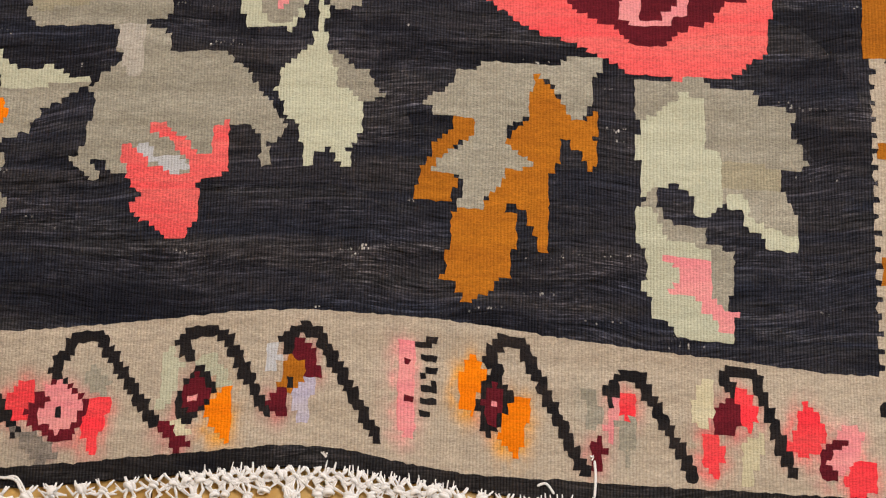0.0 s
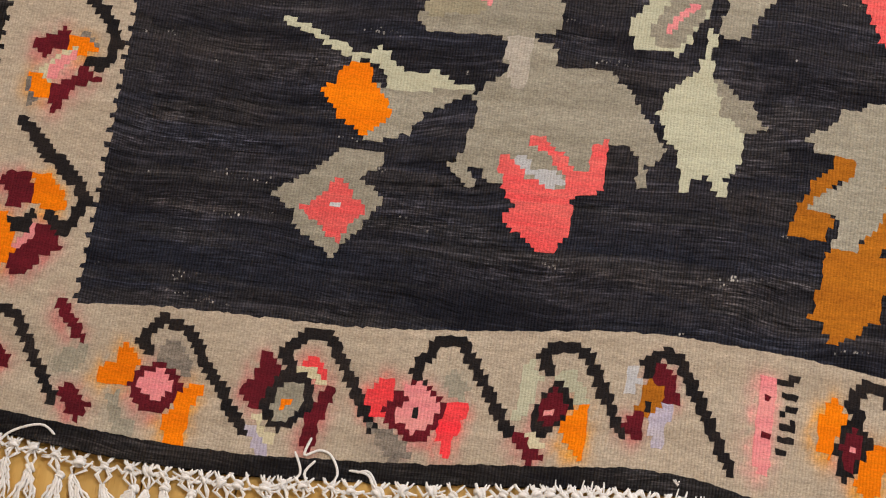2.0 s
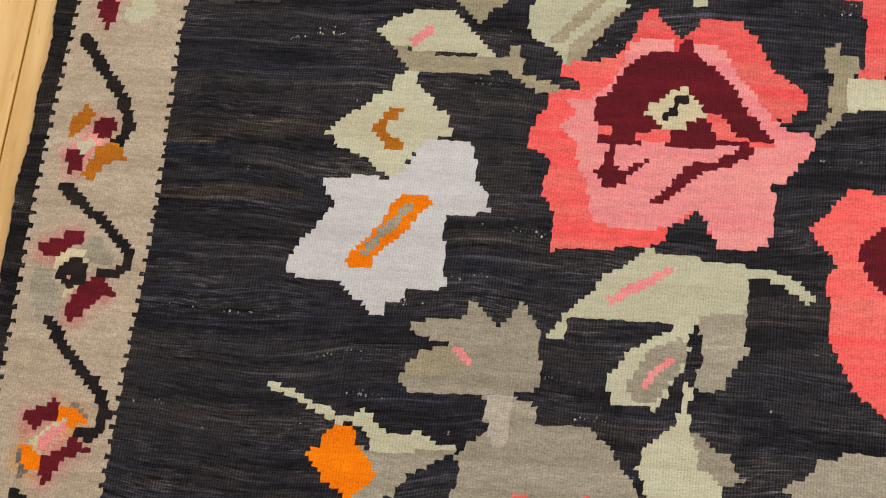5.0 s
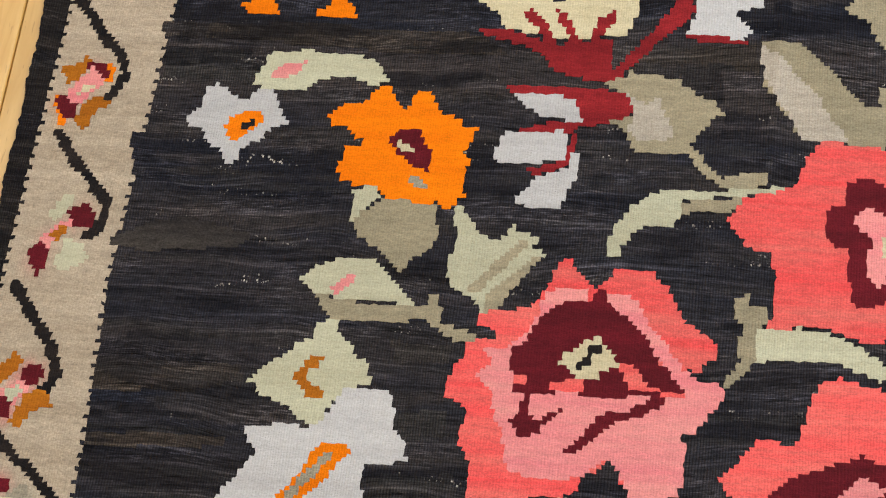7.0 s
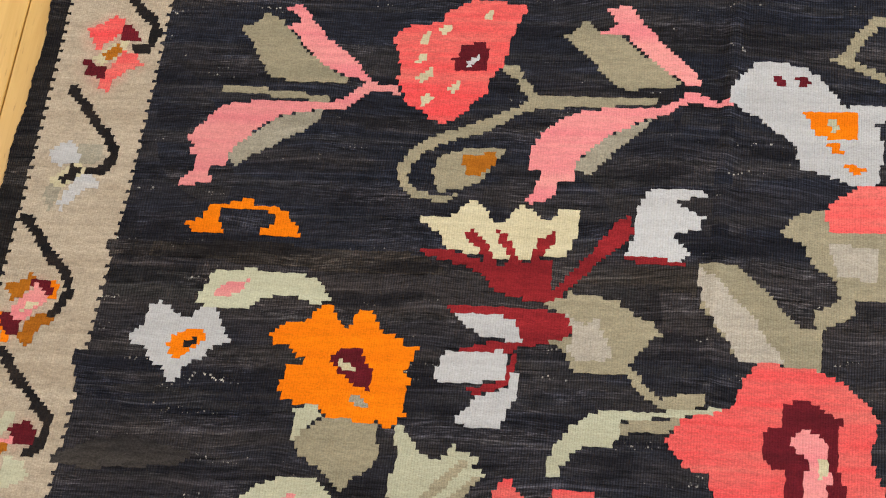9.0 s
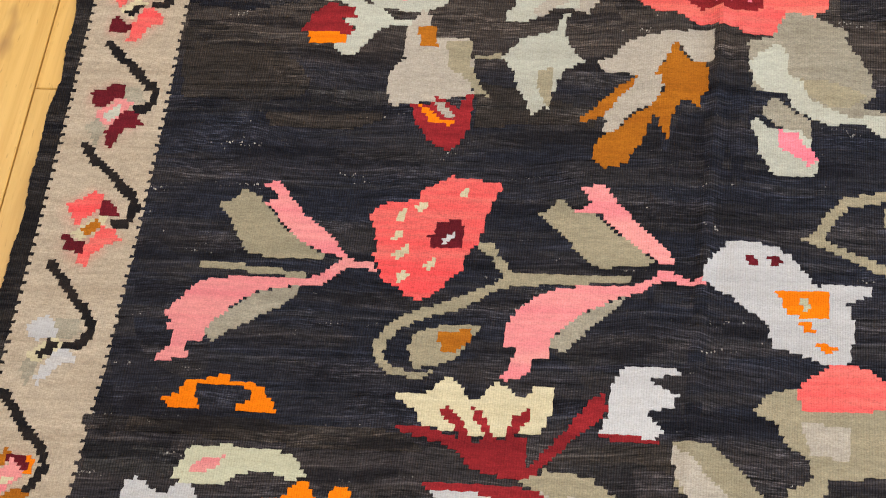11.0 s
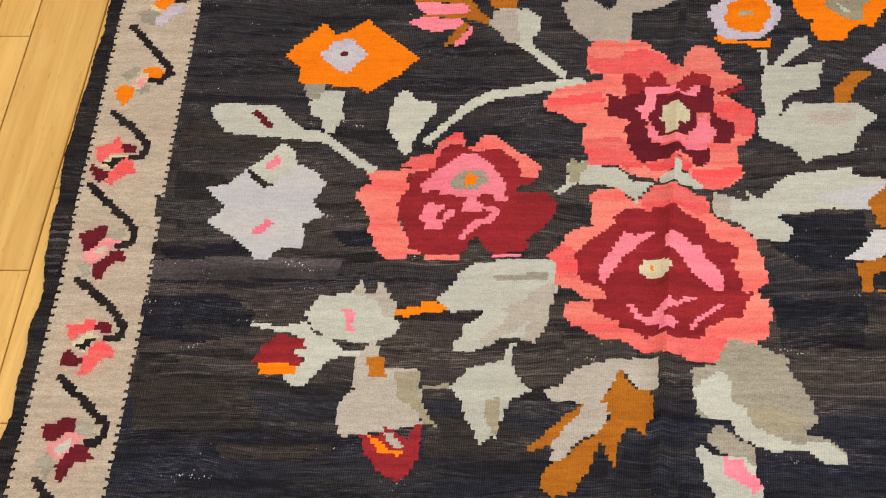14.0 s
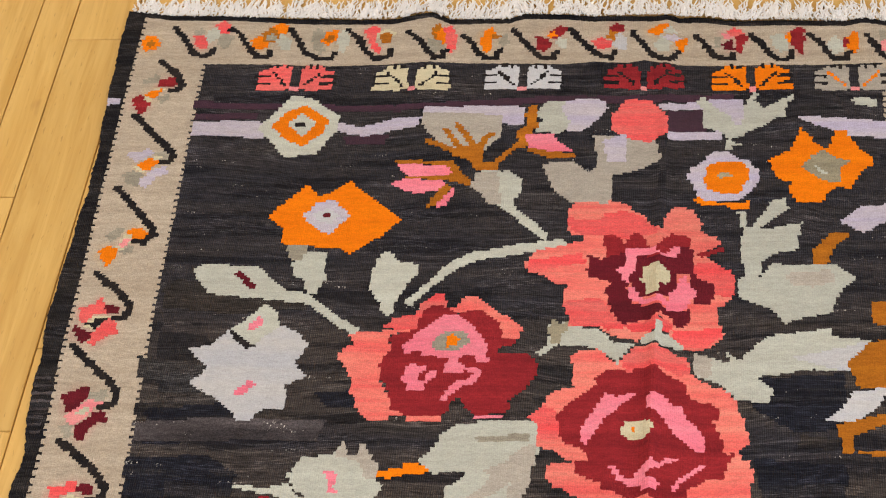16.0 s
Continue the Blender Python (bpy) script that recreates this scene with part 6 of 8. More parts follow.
patch("T", (-33.7, 117.0), (-26.5, 116.7), (-20.5, 115.9), (-20.1, 114.9), (-26.4, 115.7), (-33.4, 116.1))
motif("pink_twig")
patch("T", (7.2, 126.2), (9.0, 126.9), (9.9, 128.7), (11.8, 127.0), (14.2, 126.6), (15.7, 125.0), (18.6, 122.5), (21.5, 120.0), (22.2, 118.8), (15.5, 118.1), (13.3, 119.7), (11.8, 121.8), (9.6, 124.3))
patch("P", (12.4, 130.6), (15.3, 130.9), (17.6, 127.6), (19.8, 125.1), (22.0, 123.0), (24.9, 119.3), (22.9, 119.1), (20.0, 121.2), (17.1, 124.1), (14.9, 126.7), (11.8, 126.7), (14.1, 128.0))
patch("P", (28.6, 117.5), (26.7, 116.7), (22.9, 118.4), (22.0, 116.8), (19.7, 115.7), (13.0, 115.3), (9.7, 114.5), (7.7, 113.2), (6.2, 111.5), (5.4, 109.8), (4.7, 108.5), (5.2, 106.1), (6.4, 105.8), (6.0, 102.9), (4.9, 101.3), (6.1, 101.2), (8.2, 102.1), (8.4, 104.2), (10.3, 104.7), (10.3, 107.1), (12.7, 110.1), (15.2, 112.2), (19.1, 114.2), (20.4, 114.3), (23.3, 116.7), (26.7, 115.9), (29.0, 116.4))
patch("G", (19.1, 114.1), (18.5, 112.8), (16.6, 111.1), (14.2, 108.1), (12.1, 105.4), (10.3, 106.3), (10.3, 107.0), (12.7, 109.9), (15.2, 112.1))
patch("T", (0.5, 121.4), (2.2, 121.4), (3.1, 119.8), (5.0, 117.3), (5.7, 116.8), (19.6, 117.1), (19.7, 116.2), (5.6, 115.0), (2.9, 114.1), (1.7, 112.8), (-1.5, 111.0), (-4.8, 110.0), (-7.4, 108.3), (-8.7, 106.6), (-9.4, 104.6), (-8.2, 102.7), (-5.2, 101.8), (-2.6, 102.5), (-4.5, 101.0), (-8.6, 101.6), (-10.4, 104.0), (-10.6, 106.2), (-8.9, 108.8), (-7.1, 110.5), (-2.4, 112.5), (0.9, 114.2), (4.2, 116.0), (2.4, 119.3), (1.0, 120.1))
patch("T", (-6.5, 105.6), (-5.6, 107.7), (-2.7, 108.9), (2.1, 108.8), (0.9, 106.7), (-0.2, 104.3), (-2.1, 103.4), (-5.3, 102.6))
patch("R", (-2.9, 107.8), (1.1, 108.5), (0.9, 106.7), (-0.6, 105.0), (-2.6, 104.8))
motif("white_carnation")
patch("W", (28.0, 116.9), (28.2, 119.0), (29.5, 121.2), (30.8, 122.9), (36.1, 122.7), (38.5, 121.1), (39.9, 119.0), (41.6, 116.6), (43.5, 117.1), (47.8, 116.9), (47.8, 115.6), (45.2, 114.3), (45.9, 111.1), (45.6, 105.9), (43.0, 105.4), (39.1, 107.2), (36.5, 107.5), (35.8, 111.1), (33.8, 112.6), (31.7, 114.6), (29.7, 115.7))
patch("M", (32.9, 120.8), (33.6, 121.1), (34.7, 119.9), (33.6, 119.3))
patch("M", (35.6, 120.9), (36.5, 121.2), (37.5, 120.0), (36.4, 119.4))
patch("O", (36.3, 116.0), (43.2, 115.9), (42.9, 112.2), (41.0, 111.7), (38.0, 112.8), (37.3, 114.8))
patch("L", (39.5, 114.7), (40.3, 115.2), (41.0, 113.7), (40.2, 113.0))
patch("O", (39.2, 111.6), (40.4, 111.7), (41.5, 110.3), (40.4, 110.0))
patch("O", (41.1, 108.5), (42.4, 108.5), (44.1, 107.6), (43.0, 106.8))
patch("T", (39.5, 123.8), (41.2, 124.7), (42.6, 127.7), (44.7, 130.4), (50.2, 131.6), (50.5, 130.1), (45.3, 128.9), (43.6, 126.7), (42.3, 124.1), (42.7, 123.3), (45.2, 122.2), (49.2, 120.4), (55.8, 117.6), (55.7, 116.5), (48.5, 119.1), (44.5, 121.2), (41.5, 122.8))
patch("T", (49.6, 128.8), (51.5, 129.6), (54.5, 129.4), (56.8, 126.9), (56.0, 123.4), (54.3, 122.5), (52.0, 123.3), (50.7, 125.4), (49.7, 125.8))
patch("R", (52.5, 128.0), (55.5, 128.5), (55.4, 124.7), (52.6, 125.0))
motif("coral_bud")
patch("T", (34.6, 98.8), (36.7, 101.6), (39.6, 101.9), (40.3, 99.0), (49.4, 99.3), (50.7, 96.5), (49.4, 90.5), (43.2, 89.8), (43.0, 87.9), (39.0, 85.5), (38.3, 88.4), (39.8, 88.9), (41.4, 90.1), (40.7, 92.6), (38.2, 94.4), (37.1, 97.4), (34.9, 98.0))
patch("N", (39.7, 97.5), (45.7, 97.0), (45.7, 92.5), (41.3, 93.0))
patch("C", (39.3, 101.3), (40.2, 102.9), (41.8, 104.2), (43.0, 105.4), (47.8, 105.2), (50.7, 101.8), (49.4, 99.3), (40.3, 99.0))
motif("coral_rose")
patch("C", (23.0, 71.1), (24.9, 74.0), (28.2, 74.8), (30.5, 76.0), (30.9, 79.1), (32.6, 81.3), (37.9, 81.2), (42.3, 79.0), (45.9, 75.0), (44.9, 70.2), (46.7, 65.7), (43.4, 60.9), (40.7, 58.1), (38.9, 57.3), (33.7, 59.0), (28.2, 58.6), (28.5, 64.6), (27.7, 67.6), (25.6, 67.8))
patch("M", (33.4, 71.6), (33.6, 73.0), (35.4, 73.8), (35.8, 76.6), (38.1, 77.0), (41.8, 74.8), (41.4, 69.4), (42.7, 65.4), (40.5, 62.7), (38.7, 61.6), (36.5, 61.8), (36.0, 67.0), (36.2, 68.7), (34.4, 68.6), (33.5, 69.6))
patch("P", (36.6, 72.5), (38.2, 73.6), (40.4, 72.0), (40.9, 67.3), (39.6, 63.9), (38.1, 65.2), (38.0, 67.8), (38.8, 69.9), (37.0, 70.5))
patch("Y", (39.3, 69.9), (40.2, 70.3), (40.6, 68.0), (39.6, 67.6))
patch("L", (26.8, 58.2), (31.4, 58.8), (35.5, 58.1), (38.9, 56.1), (42.0, 53.7), (39.7, 53.2), (35.1, 55.1), (27.0, 54.7))
patch("T", (24.3, 61.4), (25.7, 62.5), (26.0, 61.1), (28.1, 60.9), (28.2, 59.3), (26.8, 57.9), (27.0, 54.8), (25.4, 52.4), (24.1, 51.5), (23.9, 52.2), (25.3, 54.4), (25.1, 57.2), (25.9, 58.5), (24.7, 59.4))
motif("deep_coral_rose")
patch("C", (23.9, 41.3), (25.8, 43.3), (27.9, 46.0), (31.6, 45.6), (32.3, 48.1), (33.5, 52.6), (35.7, 53.4), (37.9, 52.6), (42.0, 51.9), (45.5, 48.4), (49.9, 46.2), (51.1, 41.4), (50.7, 36.6), (55.9, 24.7), (55.6, 21.2), (55.3, 18.9), (54.0, 18.3), (52.6, 16.9), (49.7, 16.6), (47.0, 16.5), (42.3, 17.0), (40.4, 18.4), (36.4, 20.3), (33.7, 21.1), (31.3, 22.6), (29.1, 24.3), (26.4, 29.9), (26.5, 33.0), (25.7, 36.0), (27.0, 37.3))
patch("M", (29.1, 39.9), (31.2, 41.9), (34.5, 43.3), (38.2, 44.8), (43.4, 42.7), (45.8, 38.7), (53.5, 24.6), (51.4, 24.3), (50.3, 22.3), (47.1, 21.4), (46.0, 19.9), (42.8, 20.1), (41.2, 21.6), (37.4, 23.2), (36.6, 24.4), (33.0, 30.6), (32.5, 33.5), (29.3, 37.4))
patch("P", (33.5, 35.4), (34.7, 39.1), (38.4, 42.4), (41.3, 41.3), (38.1, 38.1), (35.5, 35.5), (34.5, 33.6))
patch("P", (41.5, 24.7), (43.3, 24.8), (43.3, 22.7), (45.5, 22.2), (45.2, 23.4), (46.6, 23.7), (47.1, 24.8), (48.2, 24.9), (47.9, 23.1), (46.8, 22.8), (46.0, 21.8), (43.9, 22.1), (41.7, 22.3))
motif("bud_twig")
patch("E", (-28.0, 162.7), (-25.6, 162.6), (-23.1, 161.8), (-22.0, 162.3), (-19.8, 163.1), (-18.7, 160.8), (-15.9, 159.8), (-14.9, 158.3), (-11.1, 158.0), (-11.7, 157.2), (-14.8, 157.1), (-16.5, 155.7), (-17.8, 153.2), (-19.4, 151.2), (-21.0, 151.7), (-22.3, 153.1), (-20.2, 154.2), (-20.3, 154.9), (-19.3, 156.2), (-21.4, 157.2), (-19.7, 159.2), (-21.8, 160.8), (-23.0, 160.9), (-25.5, 161.6), (-27.5, 162.0))
patch("D", (-26.5, 155.6), (-25.4, 158.6), (-23.7, 160.5), (-19.8, 159.8), (-19.6, 158.2), (-21.4, 157.7), (-19.2, 155.7), (-20.2, 154.7), (-25.8, 155.6))
patch("O", (-25.8, 155.6), (-22.3, 155.6), (-20.3, 154.9), (-20.5, 153.5), (-25.1, 153.4))
motif("white_bud")
patch("E", (-20.4, 164.4), (-18.5, 168.1), (-14.6, 168.4), (-13.3, 170.9), (-12.2, 168.2), (-11.1, 168.8), (-10.6, 171.5), (-9.5, 168.8), (-8.1, 166.7), (-8.2, 164.1), (-6.9, 162.5), (-7.9, 160.8), (-10.4, 159.4), (-16.7, 160.0), (-19.3, 162.3))
patch("N", (-14.2, 168.4), (-13.3, 170.9), (-12.2, 168.2), (-11.1, 168.8), (-10.6, 171.5), (-9.5, 168.8), (-8.1, 166.7), (-8.2, 164.1), (-9.4, 164.0), (-10.9, 167.2))
patch("h", (-15.4, 165.2), (-14.2, 165.6), (-13.3, 164.0), (-13.9, 162.9), (-13.2, 161.7), (-14.6, 161.7), (-14.6, 163.5))
patch("O", (-8.0, 165.6), (-4.9, 165.9), (-3.9, 167.3), (-1.1, 166.3), (-1.0, 165.3), (-4.0, 165.0), (-6.3, 164.1), (-7.9, 164.4))
motif("white_leaf")
patch("E", (-2.7, 167.3), (-0.9, 169.4), (0.4, 172.7), (2.2, 174.6), (13.1, 175.2), (14.1, 171.7), (13.9, 168.6), (12.8, 166.4), (12.7, 162.3), (11.3, 159.7), (10.1, 160.2), (7.8, 160.7), (6.3, 160.2), (3.4, 158.1), (0.8, 157.8), (0.3, 159.5), (1.7, 161.1), (1.2, 162.6), (3.0, 163.7), (4.4, 165.5), (-0.2, 165.2))
patch("N", (13.8, 170.7), (12.7, 162.3), (11.3, 159.7), (9.7, 160.2), (10.3, 163.3), (7.8, 161.2), (5.6, 159.6), (4.9, 158.6), (4.0, 160.1), (6.2, 162.2), (7.6, 164.3), (6.7, 165.8), (9.7, 167.4), (11.1, 169.6))
patch("G", (4.7, 172.0), (12.5, 172.4), (12.6, 171.1), (5.6, 170.8))
motif("small_leaf")
patch("E", (0.6, 151.6), (2.9, 155.1), (5.9, 156.1), (7.3, 156.6), (7.9, 159.2), (8.8, 159.7), (8.5, 156.2), (9.4, 153.7), (11.4, 151.3), (10.0, 150.3), (8.6, 149.3), (7.7, 145.9), (7.6, 142.6), (6.8, 143.5), (6.1, 142.7), (5.0, 142.0), (4.5, 144.4), (2.9, 146.3), (2.6, 149.2))
patch("T", (5.2, 149.2), (7.4, 150.2), (7.7, 145.9), (7.3, 143.5), (6.7, 144.0), (5.8, 146.3))
patch("T", (-3.2, 152.1), (0.5, 152.3), (0.6, 151.5), (-3.2, 151.3))
motif("crimson_bud")
patch("N", (-14.2, 145.9), (-13.6, 149.8), (-12.2, 150.8), (-12.7, 155.8), (-10.9, 159.9), (-9.8, 159.4), (-9.3, 154.8), (-3.9, 154.9), (-3.1, 151.0), (-3.2, 148.1), (-2.6, 145.2), (-5.9, 144.7), (-10.2, 143.6), (-13.1, 143.1))
patch("T", (-6.9, 154.4), (-3.7, 154.7), (-3.3, 150.0), (-2.1, 147.6), (-0.7, 145.2), (-2.3, 145.7), (-3.6, 148.1), (-6.4, 150.0))
patch("R", (-11.0, 157.0), (-8.6, 156.9), (-8.2, 153.7), (-10.4, 153.3))
patch("D", (-10.4, 143.6), (-8.3, 143.2), (-7.4, 145.1), (-5.8, 144.2), (-4.2, 142.8), (-3.4, 145.7), (-2.6, 145.7), (-2.4, 140.5), (-3.3, 137.7), (-5.0, 136.0), (-6.5, 136.7), (-8.1, 138.0), (-10.0, 141.7))
patch("O", (-9.8, 143.6), (-7.9, 142.7), (-6.3, 141.1), (-4.6, 140.9), (-5.1, 140.2), (-7.7, 140.6))
patch("N", (-8.1, 144.3), (-6.6, 144.2), (-4.9, 142.3), (-4.4, 141.2), (-5.9, 141.7))
motif("oak_leaf")
patch("N", (13.1, 151.2), (15.0, 152.4), (16.7, 154.4), (19.2, 156.0), (22.9, 156.5), (28.1, 157.3), (27.8, 153.2), (28.2, 151.2), (25.7, 151.7), (24.5, 152.6), (23.0, 155.0), (22.3, 152.1), (21.0, 150.1), (21.8, 148.2), (21.7, 145.8), (20.1, 143.9), (18.3, 143.3), (17.0, 141.4), (15.7, 139.3), (14.2, 139.5), (15.0, 141.4), (14.3, 142.3), (15.4, 144.2), (16.0, 145.7), (18.1, 148.1), (18.4, 149.1), (15.8, 149.5), (14.0, 149.5))
patch("R", (23.0, 155.0), (23.8, 153.1), (25.3, 151.7), (27.1, 151.2), (27.8, 147.4), (26.6, 145.9), (26.3, 144.0), (24.4, 145.4), (23.4, 143.5), (22.7, 138.3), (21.7, 140.6), (20.9, 142.9), (19.8, 140.1), (19.7, 138.2), (18.3, 136.4), (18.0, 134.6), (15.3, 133.6), (13.4, 135.1), (13.3, 137.2), (15.0, 139.1), (16.7, 140.5), (18.0, 142.4), (20.5, 143.9), (21.8, 146.3), (21.7, 148.7), (20.6, 149.1), (22.0, 151.6))
patch("R", (11.2, 141.5), (12.9, 143.2), (13.9, 144.7), (16.0, 147.1), (18.4, 148.9), (17.8, 147.1), (16.1, 145.4), (15.1, 143.3), (14.4, 142.3), (11.4, 140.8))
motif("vine_leaf")
patch("G", (32.2, 155.2), (35.5, 156.3), (37.3, 161.8), (39.1, 160.9), (42.8, 158.4), (45.0, 157.5), (44.6, 156.0), (46.8, 152.6), (48.1, 149.7), (48.4, 146.4), (46.3, 144.9), (49.8, 144.1), (52.2, 141.4), (52.1, 140.0), (49.3, 140.2), (46.9, 142.2), (43.4, 142.1), (40.6, 142.9), (38.4, 144.8), (37.7, 146.6), (35.6, 147.5), (33.4, 147.0), (32.5, 151.3))
patch("T", (38.1, 149.5), (42.7, 148.7), (47.7, 146.9), (45.5, 144.5), (42.7, 144.7), (39.9, 146.5))
patch("E", (32.5, 151.8), (33.7, 153.3), (36.2, 155.1), (37.5, 153.4), (37.7, 150.0), (39.5, 149.1), (39.9, 146.2), (42.7, 144.4), (45.5, 143.1), (49.8, 143.6), (52.2, 141.2), (52.1, 140.0), (49.3, 140.2), (46.9, 142.2), (43.0, 141.6), (40.6, 142.8), (38.4, 144.3), (37.4, 147.1), (34.8, 146.8), (33.0, 148.9))
patch("G", (34.9, 145.6), (36.3, 146.1), (37.7, 144.3), (40.2, 142.9), (40.6, 139.7), (39.5, 138.8), (38.8, 140.6), (35.6, 141.9), (34.5, 143.3))
patch("E", (32.8, 141.4), (33.8, 142.8), (34.5, 141.4), (36.3, 141.0), (39.1, 141.2), (40.4, 139.2), (40.6, 137.0), (41.6, 136.1), (41.2, 133.7), (36.0, 133.7), (34.9, 135.9), (33.9, 137.2), (33.9, 139.1))
patch("h", (36.7, 140.8), (38.8, 140.6), (39.9, 138.3), (41.4, 136.5), (40.5, 134.9), (39.1, 136.5), (36.3, 138.2))
motif("great_rose")
patch("A", (17.7, 188.0), (18.6, 189.1), (21.7, 189.3), (22.8, 187.4), (24.2, 186.1), (25.4, 188.0), (26.5, 189.9), (31.3, 189.7), (32.2, 188.3), (33.7, 187.9), (34.5, 186.4), (34.5, 184.5), (37.6, 182.2), (38.8, 181.9), (40.8, 179.5), (40.8, 177.6), (41.6, 176.9), (42.0, 173.9), (42.6, 172.8), (42.6, 171.4), (41.1, 169.6), (41.4, 168.4), (42.5, 167.6), (42.9, 165.7), (42.6, 161.9), (42.8, 161.4), (41.2, 160.4), (41.1, 159.6), (38.8, 160.3), (37.3, 160.8), (36.3, 158.8), (35.8, 157.3), (35.5, 156.5), (31.8, 156.4), (31.0, 157.4), (28.6, 157.6), (28.4, 158.3), (24.7, 158.3), (23.9, 159.4), (22.8, 159.9), (20.6, 159.8), (19.0, 161.0), (17.8, 162.0), (16.1, 162.8), (15.1, 164.5), (14.7, 166.6), (16.5, 167.0), (18.4, 167.2), (17.3, 167.7), (16.8, 168.7), (15.4, 169.5), (13.6, 170.1), (13.7, 171.4), (13.6, 174.0), (12.1, 175.6), (12.9, 176.7), (14.0, 177.9), (15.0, 180.6), (16.5, 181.2), (18.7, 181.8), (17.9, 182.6))
patch("C", (12.1, 175.9), (14.4, 177.9), (16.0, 176.8), (17.0, 174.8), (16.6, 171.4), (13.8, 171.6), (13.6, 174.0))
patch("C", (24.3, 159.1), (28.4, 160.2), (31.0, 160.0), (34.0, 160.5), (34.7, 161.3), (37.3, 161.1), (36.3, 158.8), (35.5, 156.5), (31.8, 156.4), (31.0, 157.4), (28.6, 158.1), (24.7, 158.3))
patch("C", (25.1, 188.0), (26.5, 189.6), (31.3, 189.4), (34.1, 187.0), (34.5, 184.5), (32.9, 184.0), (30.5, 185.6), (26.6, 185.5), (26.0, 184.2), (25.2, 185.5))
patch("D", (21.2, 183.5), (22.3, 184.8), (25.4, 185.2), (26.0, 184.0), (26.6, 185.3), (29.8, 185.4), (31.0, 184.1), (32.1, 183.8), (33.7, 182.7), (34.0, 181.4), (34.5, 179.7), (35.7, 179.0), (38.0, 178.7), (38.5, 177.6), (38.5, 175.8), (37.6, 175.4), (38.4, 173.3), (38.8, 171.7), (39.3, 169.1), (40.8, 169.4), (39.9, 168.0), (39.5, 167.0), (39.1, 165.2), (38.8, 164.4), (36.5, 164.4), (35.4, 163.3), (33.9, 162.1), (34.0, 160.8), (29.9, 160.4), (28.7, 161.0), (25.8, 160.7), (25.0, 161.6), (22.7, 162.1), (22.3, 163.3), (21.5, 163.9), (19.1, 164.9), (19.1, 167.2), (20.6, 167.8), (20.3, 168.8), (19.4, 169.8), (17.4, 170.9), (16.6, 172.5), (16.7, 174.1), (16.0, 175.5), (16.4, 176.8), (17.8, 178.5), (19.0, 179.9), (20.5, 181.0), (21.4, 182.1))
patch("h", (19.3, 171.4), (19.4, 173.4), (20.3, 175.5), (21.4, 177.7), (22.1, 179.3), (22.8, 180.4), (24.3, 179.5), (25.6, 180.4), (26.9, 180.6), (26.9, 180.0), (25.4, 178.9), (24.1, 176.7), (22.6, 175.2), (21.4, 173.1), (20.5, 170.6), (20.0, 170.6))
patch("h", (28.3, 178.6), (29.2, 180.2), (30.9, 180.0), (31.8, 178.3), (33.4, 177.9), (33.4, 176.8), (34.7, 175.1), (35.7, 173.8), (36.5, 172.2), (36.7, 169.6), (35.0, 169.3), (34.6, 170.4), (33.1, 171.6), (31.9, 173.2), (31.1, 175.0), (29.6, 176.4), (28.5, 177.2))
patch("Y", (25.0, 173.1), (25.5, 174.7), (26.7, 175.2), (28.6, 175.0), (29.4, 173.5), (28.9, 172.1), (27.7, 171.3), (25.8, 171.7))
patch("O", (26.1, 174.2), (27.1, 174.2), (27.4, 173.3), (26.6, 173.2))
patch("h", (23.6, 166.4), (24.5, 166.2), (25.3, 165.0), (26.4, 164.2), (27.3, 165.5), (28.2, 166.3), (28.5, 167.1), (29.4, 167.4), (30.1, 166.9), (30.9, 167.9), (32.7, 168.2), (32.8, 167.6), (31.3, 166.9), (28.7, 165.1), (28.5, 164.0), (30.3, 163.7), (30.2, 161.8), (28.1, 161.8), (27.6, 163.2), (26.1, 163.2), (24.5, 164.4))
patch("h", (32.1, 162.5), (32.6, 163.8), (33.9, 165.4), (35.4, 166.4), (36.1, 167.7), (36.3, 166.8), (35.3, 165.6), (34.3, 164.8), (33.3, 163.5), (32.3, 162.1))
motif("crimson_rose")
patch("A", (-16.0, 187.5), (-15.4, 189.5), (-13.9, 190.3), (-14.9, 192.4), (-13.4, 193.1), (-10.1, 193.1), (-8.5, 193.8), (-9.8, 194.2), (-8.7, 196.0), (-5.5, 196.6), (-4.7, 199.0), (-3.2, 200.8), (-1.7, 200.8), (-0.8, 198.2), (0.2, 197.9), (1.3, 200.2), (3.5, 200.6), (4.6, 199.0), (6.0, 197.5), (7.3, 196.7), (9.0, 195.1), (10.5, 193.7), (9.8, 191.6), (7.6, 191.6), (7.0, 193.7), (4.4, 196.0), (-0.6, 197.2), (-5.2, 193.6), (-8.8, 192.4), (-8.8, 190.7), (-8.1, 189.5), (-9.2, 188.3), (-9.8, 186.6), (-9.4, 182.6), (-8.4, 180.9), (-7.7, 179.3), (-7.5, 177.0), (-5.7, 177.0), (-5.4, 176.3), (-7.4, 175.9), (-7.3, 175.2), (-10.2, 175.2), (-12.0, 176.5), (-12.7, 179.2), (-13.7, 180.9), (-13.7, 183.2), (-14.6, 185.4))
patch("C", (-9.8, 194.2), (-8.7, 196.0), (-5.5, 196.6), (-4.7, 199.0), (-3.2, 200.8), (-1.7, 200.8), (-0.8, 198.2), (-3.1, 198.4), (-4.3, 197.0), (-5.2, 193.6), (-7.6, 193.4))
